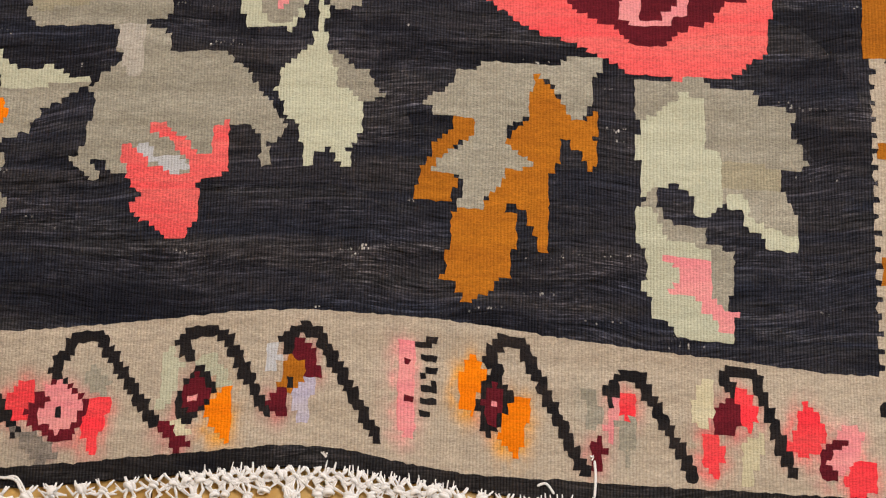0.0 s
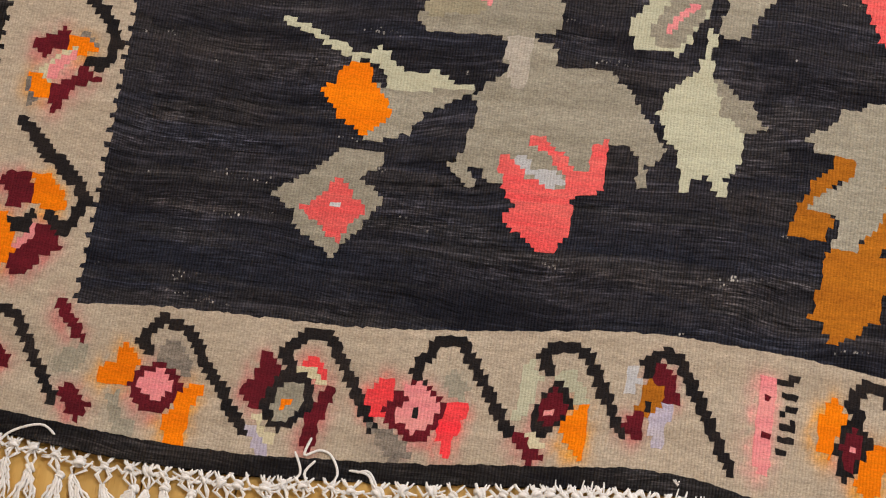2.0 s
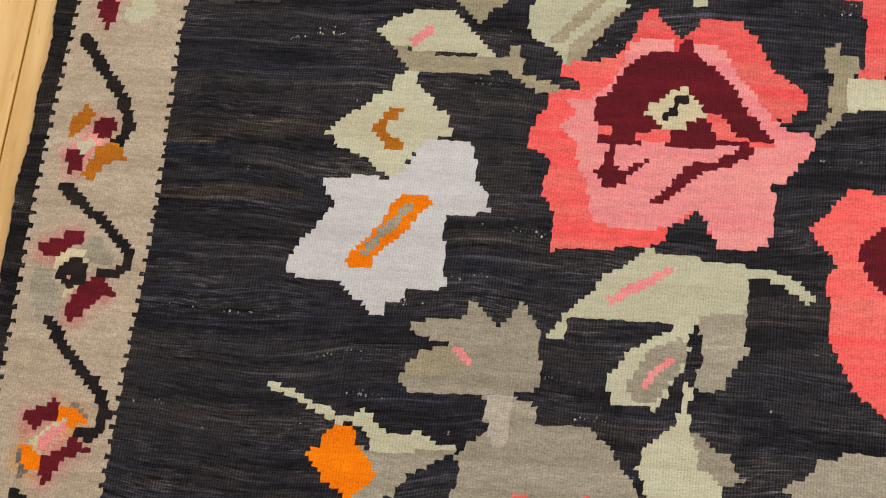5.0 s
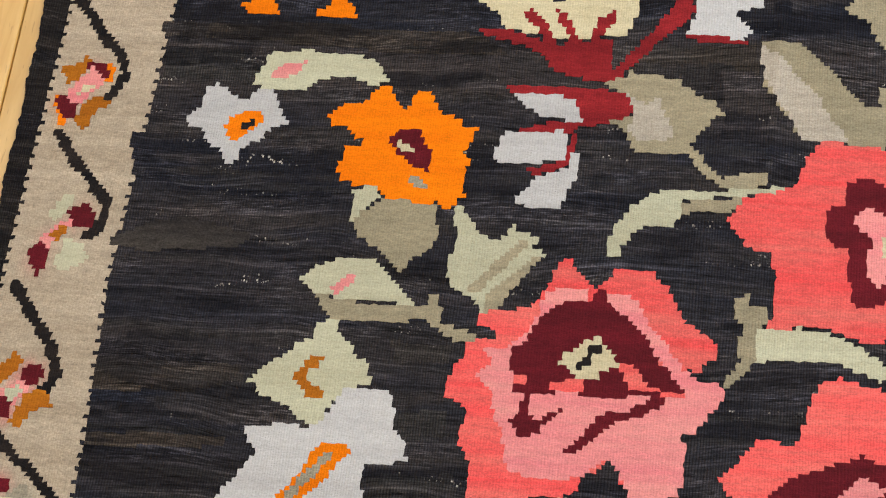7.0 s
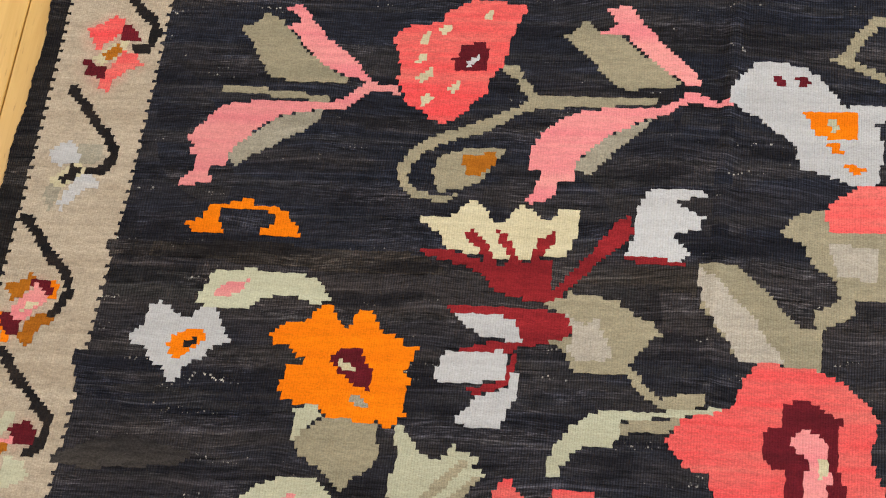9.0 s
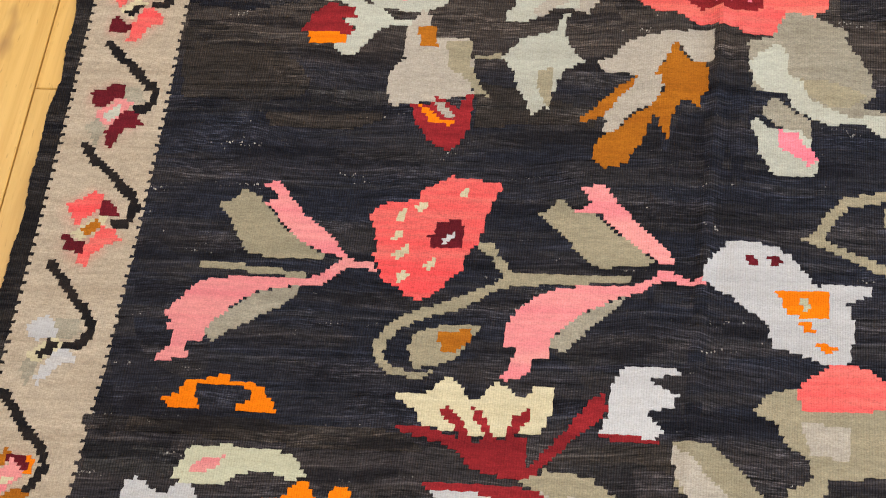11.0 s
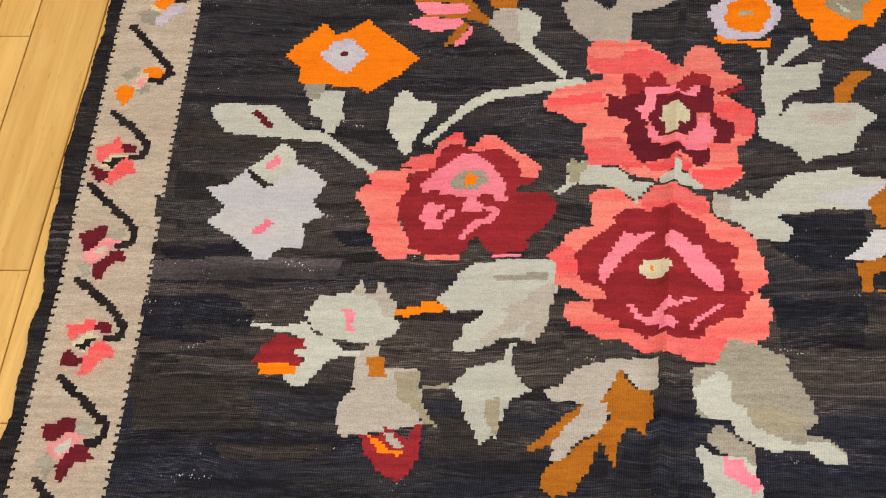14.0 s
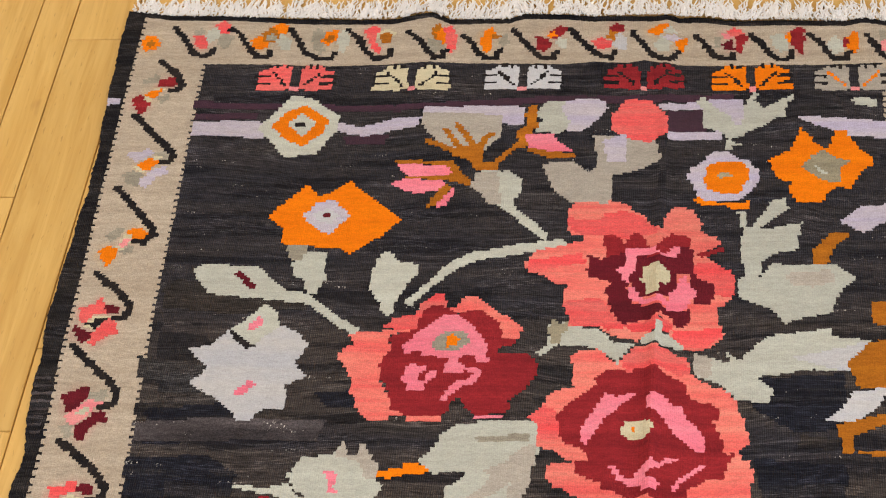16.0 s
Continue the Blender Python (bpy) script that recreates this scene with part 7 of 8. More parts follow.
patch("D", (-8.7, 192.2), (-5.2, 193.6), (-5.1, 195.4), (-4.3, 197.2), (-3.2, 198.6), (-1.1, 198.2), (0.7, 196.7), (2.7, 197.5), (4.8, 197.2), (6.5, 195.5), (7.2, 193.7), (7.6, 191.7), (9.6, 191.6), (9.3, 190.4), (7.7, 189.9), (6.5, 189.0), (7.4, 188.4), (11.4, 188.6), (12.3, 187.4), (13.1, 186.2), (13.1, 184.3), (12.1, 182.8), (11.4, 181.1), (9.9, 179.8), (9.2, 178.7), (9.5, 177.3), (8.6, 176.3), (4.3, 176.2), (3.4, 177.2), (2.5, 179.1), (1.6, 179.7), (0.8, 177.9), (0.7, 176.4), (-0.4, 176.2), (-5.2, 176.1), (-6.2, 177.0), (-7.3, 177.1), (-7.7, 179.6), (-8.6, 182.1), (-9.6, 183.2), (-9.8, 186.6), (-9.2, 188.3), (-8.2, 189.5), (-8.9, 191.3))
patch("h", (-7.3, 189.9), (-5.8, 191.3), (-5.1, 192.7), (-4.0, 193.9), (-2.5, 195.4), (-1.3, 196.6), (0.7, 196.6), (1.6, 195.4), (2.9, 194.3), (4.3, 192.5), (5.2, 190.8), (5.6, 188.1), (4.9, 187.3), (5.9, 187.3), (5.8, 186.5), (4.2, 186.5), (3.8, 187.9), (0.2, 187.6), (-1.8, 187.8), (-3.9, 188.0), (-4.1, 189.0), (-6.4, 188.6), (-6.4, 189.4))
patch("G", (-2.8, 190.4), (-1.8, 191.9), (-0.6, 193.0), (1.4, 193.1), (2.7, 191.9), (2.8, 190.8), (1.3, 189.2), (-0.7, 188.8), (-1.9, 189.2))
patch("O", (-0.5, 191.9), (0.2, 192.5), (1.4, 191.1), (0.7, 189.9), (-0.3, 189.6))
patch("h", (-6.7, 183.2), (-6.1, 184.4), (-6.1, 185.7), (-5.0, 186.9), (-4.5, 186.1), (-2.9, 186.1), (-3.0, 185.3), (-4.2, 184.4), (-3.9, 183.2), (-3.0, 183.0), (-2.9, 184.4), (-2.2, 185.3), (-1.3, 184.6), (-1.8, 183.3), (-3.0, 182.3), (-3.2, 181.0), (-5.5, 180.8), (-5.8, 182.7))
patch("h", (-0.6, 186.1), (0.2, 187.3), (1.4, 187.3), (1.9, 186.1), (2.8, 185.3), (4.4, 185.6), (5.3, 184.5), (4.6, 183.1), (3.8, 182.2), (2.3, 181.6), (1.4, 180.5), (0.1, 179.0), (-0.5, 179.4), (-0.0, 180.5), (0.8, 181.9), (1.8, 183.1), (3.3, 183.3), (4.1, 184.4), (2.8, 184.8), (-0.3, 184.4))
patch("A", (-5.2, 176.1), (-0.1, 176.2), (0.0, 175.1), (-5.1, 174.9))
patch("h", (4.4, 176.1), (8.6, 176.2), (8.4, 175.3), (4.5, 175.3))
motif("top_rose")
patch("A", (16.0, 219.2), (16.8, 221.2), (19.6, 221.8), (20.9, 221.2), (22.2, 221.8), (25.2, 220.8), (25.9, 219.2), (27.4, 218.5), (28.7, 215.9), (30.0, 215.3), (30.4, 215.0), (30.8, 217.9), (31.5, 219.8), (32.1, 220.5), (34.6, 220.2), (35.8, 218.1), (36.3, 216.8), (35.9, 215.9), (36.3, 214.6), (38.4, 213.8), (39.0, 212.1), (37.2, 210.8), (36.3, 209.6), (38.0, 208.3), (39.2, 207.1), (40.7, 205.9), (41.1, 203.4), (41.0, 201.4), (39.8, 199.5), (39.6, 198.6), (38.6, 198.3), (38.7, 194.5), (39.3, 192.7), (38.7, 191.6), (37.1, 189.8), (33.9, 189.6), (31.9, 191.5), (31.5, 193.5), (30.2, 196.2), (29.0, 195.8), (28.8, 192.7), (27.1, 191.2), (24.2, 191.5), (22.6, 192.6), (21.3, 193.8), (17.2, 194.1), (17.0, 195.5), (16.3, 197.9), (15.8, 199.7), (16.1, 201.5), (16.7, 202.8), (14.8, 203.1), (13.9, 204.0), (12.6, 205.2), (10.5, 205.5), (10.0, 207.4), (11.1, 209.6), (12.2, 210.8), (14.0, 211.7), (18.2, 212.5), (18.6, 213.8), (16.4, 214.3), (15.9, 216.0))
patch("C", (16.1, 217.9), (20.6, 217.3), (21.8, 218.9), (24.8, 219.5), (27.4, 217.9), (28.7, 215.9), (30.0, 215.0), (29.2, 213.8), (25.8, 213.8), (25.0, 212.7), (21.5, 214.0), (17.3, 214.3), (16.2, 216.0))
patch("C", (10.3, 208.3), (13.3, 208.7), (18.7, 210.0), (18.8, 207.5), (15.9, 207.1), (12.6, 205.8), (10.5, 205.8))
patch("C", (16.0, 199.1), (21.5, 200.3), (22.4, 198.0), (24.1, 195.0), (25.4, 193.8), (22.6, 193.2), (21.3, 194.2), (17.4, 194.1), (16.7, 196.7))
patch("C", (35.1, 207.7), (37.6, 208.3), (39.2, 207.1), (40.7, 205.9), (41.1, 201.6), (40.0, 200.4), (37.9, 201.0), (37.6, 203.4), (35.9, 204.0), (35.1, 205.9))
patch("C", (31.9, 193.5), (39.1, 193.9), (39.1, 192.2), (37.1, 190.1), (33.9, 189.8), (32.3, 191.5))
patch("C", (24.6, 194.4), (28.6, 195.4), (29.0, 196.2), (31.9, 195.0), (31.9, 193.3), (28.6, 192.7), (26.2, 193.2))
patch("D", (21.4, 213.8), (23.2, 214.3), (24.8, 212.1), (25.8, 214.0), (27.0, 214.7), (27.9, 212.7), (28.8, 209.6), (30.5, 212.7), (31.7, 214.3), (34.2, 214.0), (34.7, 211.5), (33.8, 209.0), (28.4, 208.7), (24.9, 208.3), (22.1, 209.0))
patch("D", (35.5, 210.0), (39.3, 211.5), (39.3, 210.5), (35.9, 209.0))
patch("M", (19.1, 209.6), (21.3, 208.7), (24.9, 210.2), (25.1, 207.5), (25.6, 204.0), (25.2, 202.2), (25.7, 200.4), (26.1, 199.2), (28.1, 198.6), (30.2, 198.6), (31.0, 197.8), (33.9, 197.4), (34.7, 198.6), (34.7, 195.6), (33.1, 193.9), (32.1, 194.4), (31.8, 196.2), (30.2, 196.8), (28.6, 195.6), (26.2, 195.0), (24.6, 194.4), (23.5, 196.5), (22.8, 198.0), (22.4, 200.4), (21.9, 201.8), (23.1, 203.4), (21.8, 204.0), (19.7, 204.6), (19.1, 206.2), (19.6, 207.7))
patch("M", (25.9, 209.6), (28.4, 209.2), (31.7, 209.0), (33.4, 211.7), (34.7, 211.7), (34.9, 209.0), (35.1, 205.9), (35.9, 204.0), (38.0, 203.4), (37.9, 200.6), (37.5, 199.0), (35.1, 199.0), (34.9, 201.6), (34.3, 205.3), (32.6, 205.3), (32.2, 200.4), (30.2, 200.4), (26.9, 200.6), (26.0, 202.8), (25.3, 205.2), (25.9, 207.1))
patch("h", (24.8, 210.8), (29.2, 211.1), (30.1, 209.6), (30.9, 209.6), (32.1, 211.7), (33.0, 211.7), (32.8, 210.2), (32.2, 209.0), (26.7, 209.6), (26.3, 209.0), (26.5, 206.5), (25.5, 205.2), (25.8, 203.4), (24.8, 203.8), (24.3, 205.2), (23.4, 206.2), (25.1, 207.5))
patch("h", (25.2, 202.2), (26.4, 202.8), (26.9, 201.0), (27.7, 199.8), (30.2, 200.4), (31.4, 199.2), (31.6, 201.6), (32.6, 202.2), (32.9, 204.6), (34.1, 205.0), (34.3, 202.8), (35.3, 202.2), (35.3, 200.4), (34.4, 199.4), (33.6, 197.8), (31.0, 197.4), (30.6, 198.9), (26.9, 199.2), (25.7, 200.1))
patch("Y", (27.6, 207.1), (30.1, 207.5), (30.5, 206.5), (31.4, 205.9), (31.2, 203.0), (30.1, 202.8), (30.0, 201.0), (28.1, 201.0), (28.1, 203.0), (27.2, 204.0))
patch("E", (14.0, 193.8), (14.7, 195.3), (15.6, 194.6), (16.8, 195.0), (17.1, 193.9), (21.3, 193.6), (22.6, 192.1), (23.4, 190.6), (26.3, 190.3), (24.9, 188.0), (24.4, 185.8), (23.5, 187.5), (22.3, 188.6), (21.0, 189.7), (17.4, 189.9), (15.8, 190.3), (13.1, 188.0), (12.4, 188.8), (14.2, 190.3), (13.7, 191.1), (14.5, 192.2))
patch("E", (27.7, 192.1), (29.3, 192.7), (29.4, 195.0), (30.2, 195.4), (30.5, 192.7), (31.9, 192.1), (32.3, 191.2), (33.5, 190.6), (33.1, 189.2), (31.5, 190.0), (27.7, 190.6))
patch("T", (14.1, 193.8), (14.7, 195.3), (15.6, 194.6), (16.8, 194.8), (16.9, 193.2), (15.7, 192.0), (16.0, 190.6), (14.5, 190.6))
motif("forked_leaf")
patch("E", (-40.2, 205.9), (-38.9, 207.6), (-30.5, 206.9), (-28.0, 204.4), (-25.5, 201.6), (-22.0, 201.1), (-20.6, 199.7), (-16.8, 196.1), (-13.4, 193.5), (-14.1, 192.3), (-17.4, 194.4), (-21.3, 198.6), (-28.2, 199.7), (-37.0, 200.9), (-39.1, 203.8))
patch("M", (-34.2, 205.5), (-33.0, 205.8), (-29.7, 202.5), (-30.7, 201.9))
patch("E", (-25.4, 207.6), (-24.5, 210.1), (-20.4, 210.7), (-19.9, 204.4), (-21.1, 200.7), (-22.5, 201.3), (-22.8, 203.8), (-24.8, 205.0))
patch("G", (-27.0, 212.7), (-23.4, 212.0), (-23.9, 208.8), (-25.5, 208.2))
motif("orange_diamond")
patch("O", (-30.7, 218.3), (-27.9, 222.6), (-25.2, 226.4), (-23.0, 223.3), (-20.1, 225.3), (-18.5, 226.9), (-14.5, 222.5), (-9.6, 217.9), (-11.9, 214.6), (-15.1, 211.4), (-16.7, 210.1), (-18.5, 211.4), (-22.9, 211.8), (-27.3, 212.0), (-27.9, 215.9))
patch("V", (-25.1, 218.8), (-23.3, 221.9), (-20.7, 222.6), (-17.6, 218.8), (-19.1, 216.6), (-20.6, 214.4), (-23.5, 216.6))
patch("W", (-23.8, 219.0), (-21.4, 220.8), (-19.2, 218.8), (-20.9, 216.7))
patch("M", (-22.1, 219.6), (-20.7, 219.6), (-20.6, 218.3), (-21.9, 218.3))
motif("pale_blossom")
patch("I", (-38.1, 188.9), (-35.2, 189.6), (-34.1, 191.0), (-32.4, 193.4), (-28.8, 189.3), (-27.8, 191.0), (-24.9, 194.0), (-22.2, 192.3), (-20.6, 189.9), (-22.2, 186.4), (-20.2, 183.6), (-22.9, 181.8), (-22.2, 176.8), (-25.5, 177.1), (-27.1, 174.6), (-28.7, 174.6), (-30.8, 177.3), (-32.6, 178.9), (-36.8, 181.7), (-34.5, 185.2), (-36.4, 186.9))
patch("E", (-32.4, 193.4), (-30.2, 195.8), (-28.1, 198.8), (-26.2, 197.0), (-25.3, 194.0), (-27.8, 191.0), (-28.9, 189.6), (-30.9, 191.6))
patch("K", (-32.8, 192.4), (-32.2, 193.0), (-29.0, 189.9), (-29.4, 188.9))
patch("h", (-30.1, 179.9), (-28.3, 182.5), (-27.0, 181.8), (-29.0, 179.3))
patch("h", (-30.1, 193.8), (-28.6, 196.1), (-27.8, 194.6), (-29.4, 192.9))
motif("slender_leaf")
patch("E", (-13.2, 205.7), (-11.9, 210.1), (-10.7, 210.7), (-9.1, 208.2), (-6.1, 207.6), (-5.9, 205.7), (-7.4, 203.2), (-8.7, 199.5), (-9.3, 196.5), (-10.6, 197.1), (-11.3, 199.5), (-12.8, 202.0))
patch("E", (-7.5, 199.5), (-4.1, 203.8), (-1.8, 207.6), (1.4, 210.1), (9.8, 212.0), (15.7, 213.0), (15.8, 211.6), (9.9, 209.8), (3.2, 208.6), (-0.1, 206.7), (-3.9, 202.3), (-6.5, 198.1))
motif("tulip_spray")
patch("N", (-8.7, 243.1), (-7.7, 245.0), (4.3, 244.2), (4.7, 237.7), (3.2, 235.9), (2.3, 233.9), (0.3, 235.6), (-1.4, 234.9), (-2.7, 234.2), (-5.1, 235.7), (-7.1, 238.5), (-8.4, 240.7))
patch("V", (-8.2, 245.3), (7.9, 244.9), (8.2, 242.4), (8.0, 240.5), (4.5, 240.6), (4.4, 242.7), (2.5, 243.0), (-8.5, 243.6))
stroke("R", 1.1, (-4.3, 239.1), (-2.9, 236.3), (-1.2, 233.9))
stroke("R", 1.1, (-2.7, 240.2), (-1.2, 238.2), (-0.0, 235.6))
stroke("R", 1.1, (3.1, 238.1), (2.2, 237.0), (1.5, 235.3))
stroke("R", 1.1, (-7.2, 236.5), (-5.5, 235.7), (-3.0, 234.0))
patch("R", (-2.1, 234.5), (0.2, 235.6), (1.8, 235.2), (2.1, 232.8), (2.3, 230.7), (3.8, 231.1), (5.0, 233.1), (6.5, 234.9), (7.5, 236.3), (6.9, 238.4), (8.2, 239.8), (8.6, 241.5), (8.0, 242.7), (8.8, 244.9), (9.9, 245.3), (9.8, 242.7), (10.4, 240.5), (11.3, 240.5), (11.2, 239.8), (9.6, 239.1), (9.1, 237.0), (8.9, 234.8), (7.1, 234.4), (5.5, 232.1), (4.3, 230.0), (4.4, 228.4), (2.6, 228.4), (0.8, 229.4), (0.2, 231.1), (-1.2, 232.1), (-3.0, 232.8), (-3.3, 234.2))
patch("R", (-11.9, 231.8), (-2.8, 231.7), (-2.0, 230.3), (-0.9, 228.7), (-0.7, 227.6), (3.0, 225.3), (1.1, 225.3), (-1.6, 226.2), (-3.5, 227.0), (-10.6, 227.6), (-9.3, 228.0), (-2.5, 228.4), (-3.8, 230.6), (-11.7, 231.1))
patch("h", (-11.4, 230.9), (-3.8, 230.6), (-2.5, 228.7), (-3.1, 228.0), (-9.3, 228.0), (-10.6, 229.4))
patch("h", (-12.0, 226.3), (-10.2, 227.4), (-4.4, 227.1), (-3.2, 226.0), (-4.6, 224.6), (-7.6, 224.0), (-10.2, 224.9))
patch("R", (-3.2, 226.2), (-4.6, 224.6), (-5.7, 221.9), (-6.0, 220.3), (-4.3, 221.4), (-2.3, 225.3))
patch("h", (-4.4, 221.7), (-2.0, 225.4), (-2.1, 223.3), (-3.0, 221.3), (-4.7, 220.3))
patch("E", (1.5, 226.5), (6.2, 229.2), (8.6, 226.5), (8.3, 223.8), (7.2, 220.9), (13.3, 213.9), (12.8, 212.4), (5.9, 219.8), (3.1, 223.1), (1.2, 224.5))
patch("E", (1.0, 228.4), (2.6, 228.9), (4.8, 228.9), (7.0, 227.0), (8.7, 227.0), (8.5, 225.2), (7.8, 223.2), (6.8, 221.2), (4.0, 221.2), (1.9, 223.9), (0.6, 225.3))
patch("N", (1.0, 228.4), (4.6, 228.6), (5.5, 221.2), (3.5, 221.2), (1.9, 223.9), (0.6, 225.3))
patch("h", (8.5, 237.7), (12.8, 237.9), (13.6, 236.2), (15.2, 234.8), (15.8, 233.7), (13.9, 233.4), (11.6, 233.8), (8.9, 234.8))
patch("R", (8.9, 234.8), (11.6, 233.8), (13.9, 233.3), (16.4, 233.0), (16.2, 231.9), (12.2, 232.2), (9.0, 233.7))
motif("hat_flower")
patch("N", (19.2, 237.5), (29.0, 236.7), (30.0, 231.8), (26.5, 229.1), (22.6, 227.8), (22.2, 221.1), (16.2, 221.7), (13.5, 224.4), (11.3, 230.6), (15.9, 231.2), (18.6, 228.5), (20.3, 229.8))
patch("C", (22.2, 243.2), (24.4, 246.8), (28.0, 246.8), (30.8, 242.4), (30.8, 238.1), (28.2, 236.0), (24.6, 236.8), (21.8, 239.6))
patch("V", (20.6, 236.1), (24.6, 238.2), (24.7, 231.2), (21.6, 231.2))
patch("E", (10.8, 244.8), (11.9, 246.3), (14.7, 246.2), (13.9, 244.1), (14.9, 241.9), (15.5, 241.2), (15.0, 239.0), (13.7, 238.0), (10.1, 238.4), (10.4, 240.5), (11.3, 241.2), (9.8, 242.7))
patch("V", (13.7, 243.8), (14.7, 246.2), (18.7, 247.2), (20.6, 246.6), (21.4, 244.7), (20.3, 242.6), (19.0, 240.4), (17.2, 238.6), (14.7, 238.3), (15.5, 241.2))
motif("diamond")
patch("E", (-35.3, 240.2), (-32.6, 244.5), (-30.4, 248.5), (-26.5, 247.4), (-22.2, 243.0), (-21.9, 240.0), (-24.8, 233.6), (-30.1, 233.0), (-32.5, 236.5))
patch("O", (-33.0, 240.6), (-31.1, 243.8), (-28.1, 246.0), (-26.1, 244.5), (-23.7, 242.0), (-24.4, 238.6), (-27.3, 235.4), (-30.3, 237.2))
patch("E", (-30.5, 241.3), (-28.3, 243.8), (-25.5, 241.5), (-27.5, 237.6))
patch("K", (-29.0, 241.4), (-27.5, 241.4), (-27.3, 240.2), (-28.8, 240.3))
motif("bird_leaf")
patch("E", (35.3, 246.0), (36.4, 247.5), (37.8, 246.0), (39.1, 243.8), (41.3, 242.3), (42.6, 240.2), (43.1, 245.2), (44.5, 248.1), (45.0, 248.8), (45.4, 247.8), (44.5, 246.6), (46.2, 244.4), (49.4, 246.6), (51.2, 247.7), (51.0, 246.6), (49.8, 245.1), (49.6, 242.3), (48.0, 242.0), (46.6, 240.2), (43.9, 238.8), (42.6, 237.4), (41.2, 236.7), (41.1, 235.8), (42.5, 235.3), (41.2, 234.9), (40.8, 233.9), (39.9, 234.2), (39.9, 235.6), (40.5, 236.7), (39.5, 238.1), (37.7, 239.2), (36.7, 239.5), (36.7, 243.8))
patch("V", (37.3, 246.7), (42.7, 246.9), (43.1, 244.5), (42.6, 240.2), (41.7, 240.2), (40.4, 243.1), (39.1, 243.8))
motif("ringed_flower")
patch("V", (34.0, 227.8), (34.6, 229.8), (36.4, 230.9), (37.7, 233.2), (40.3, 233.6), (41.6, 231.8), (43.3, 231.4), (44.6, 229.8), (45.2, 228.1), (44.5, 225.1), (43.2, 223.3), (41.9, 222.0), (39.4, 221.8), (36.8, 222.0), (35.5, 223.4), (34.9, 225.8))
patch("O", (36.6, 226.4), (37.0, 229.8), (38.6, 230.9), (42.5, 230.9), (43.6, 229.1), (43.7, 227.1), (42.4, 225.1), (42.1, 223.3), (39.8, 223.4), (37.2, 224.7))
patch("T", (38.1, 228.0), (40.3, 228.7), (41.1, 227.8), (39.0, 227.1))
patch("O", (35.1, 222.1), (35.5, 223.4), (36.6, 222.0), (40.2, 221.5), (43.6, 221.8), (43.6, 219.9), (40.9, 219.9), (40.0, 221.0), (36.4, 221.0))
motif("horned_flower")
patch("O", (46.7, 231.4), (48.2, 232.7), (49.9, 233.6), (51.4, 238.0), (51.7, 239.1), (52.7, 238.0), (53.9, 235.2), (55.8, 233.8), (56.5, 235.9), (57.3, 238.6), (58.8, 238.2), (59.6, 235.8), (60.7, 233.5), (62.4, 232.1), (62.3, 229.7), (60.5, 228.3), (59.5, 225.9), (58.8, 224.6), (56.5, 225.0), (55.4, 223.7), (54.6, 221.5), (50.8, 221.5), (49.6, 223.7), (49.5, 225.0), (50.1, 226.4), (48.0, 226.8), (47.2, 229.1))
patch("T", (51.5, 229.7), (53.3, 232.4), (55.1, 233.5), (56.8, 231.7), (58.9, 230.8), (57.5, 229.0), (57.6, 226.3), (55.7, 225.9), (54.0, 227.3))
patch("E", (53.4, 230.0), (54.5, 229.3), (55.8, 227.9), (54.5, 228.1))
motif("leafy_stem")
patch("E", (41.6, 219.7), (42.9, 219.4), (42.8, 216.4), (43.7, 215.8), (46.8, 221.6), (48.9, 222.3), (49.3, 220.3), (45.8, 216.4), (44.1, 215.1), (51.3, 216.8), (50.2, 210.7), (46.9, 210.1), (45.2, 208.2), (44.7, 205.1), (46.8, 208.2), (48.5, 207.6), (55.9, 207.6), (58.6, 204.5), (56.4, 202.1), (54.6, 197.3), (49.7, 196.1), (48.1, 195.0), (46.6, 197.9), (41.7, 200.3), (41.4, 203.9), (42.6, 205.7), (41.9, 210.7), (42.4, 215.1))
patch("N", (48.4, 205.7), (55.0, 206.4), (55.7, 203.9), (52.4, 202.7), (49.1, 203.3))
motif("long_leaf")
patch("E", (34.8, 189.1), (39.9, 186.9), (39.6, 189.1), (41.5, 187.4), (45.6, 192.6), (54.4, 194.1), (54.8, 192.4), (59.9, 191.5), (59.2, 187.0), (56.4, 185.3), (51.7, 185.8), (43.8, 184.1), (46.1, 181.9), (45.3, 178.9), (40.6, 179.6), (39.1, 182.4), (34.8, 184.6))
patch("I", (48.7, 188.1), (59.8, 191.2), (59.2, 186.4), (56.4, 185.3), (51.8, 186.9))
patch("N", (34.8, 189.1), (37.6, 188.0), (37.2, 184.0), (34.8, 184.6))
motif("rust_tulip")
patch("R", (56.5, 187.0), (59.8, 191.0), (62.1, 191.6), (66.1, 190.4), (64.7, 181.5), (57.8, 182.3))
patch("I", (52.5, 175.4), (55.3, 178.2), (57.0, 181.4), (62.4, 182.0), (59.9, 178.2), (57.4, 175.5))
patch("R", (54.4, 174.9), (61.2, 177.1), (62.0, 175.5), (56.5, 172.8), (56.4, 169.7), (63.2, 170.3), (63.1, 169.0), (55.2, 169.5))
motif("rust_sprig")
patch("R", (52.7, 210.7), (55.3, 214.5), (58.7, 214.2), (56.1, 212.0), (54.6, 207.6), (52.6, 207.6))
patch("V", (56.7, 217.0), (59.8, 220.3), (64.9, 220.9), (64.7, 217.7), (60.3, 214.5))
patch("R", (60.3, 199.7), (65.1, 199.7), (64.8, 194.5), (60.4, 194.8))
motif("end_comb")
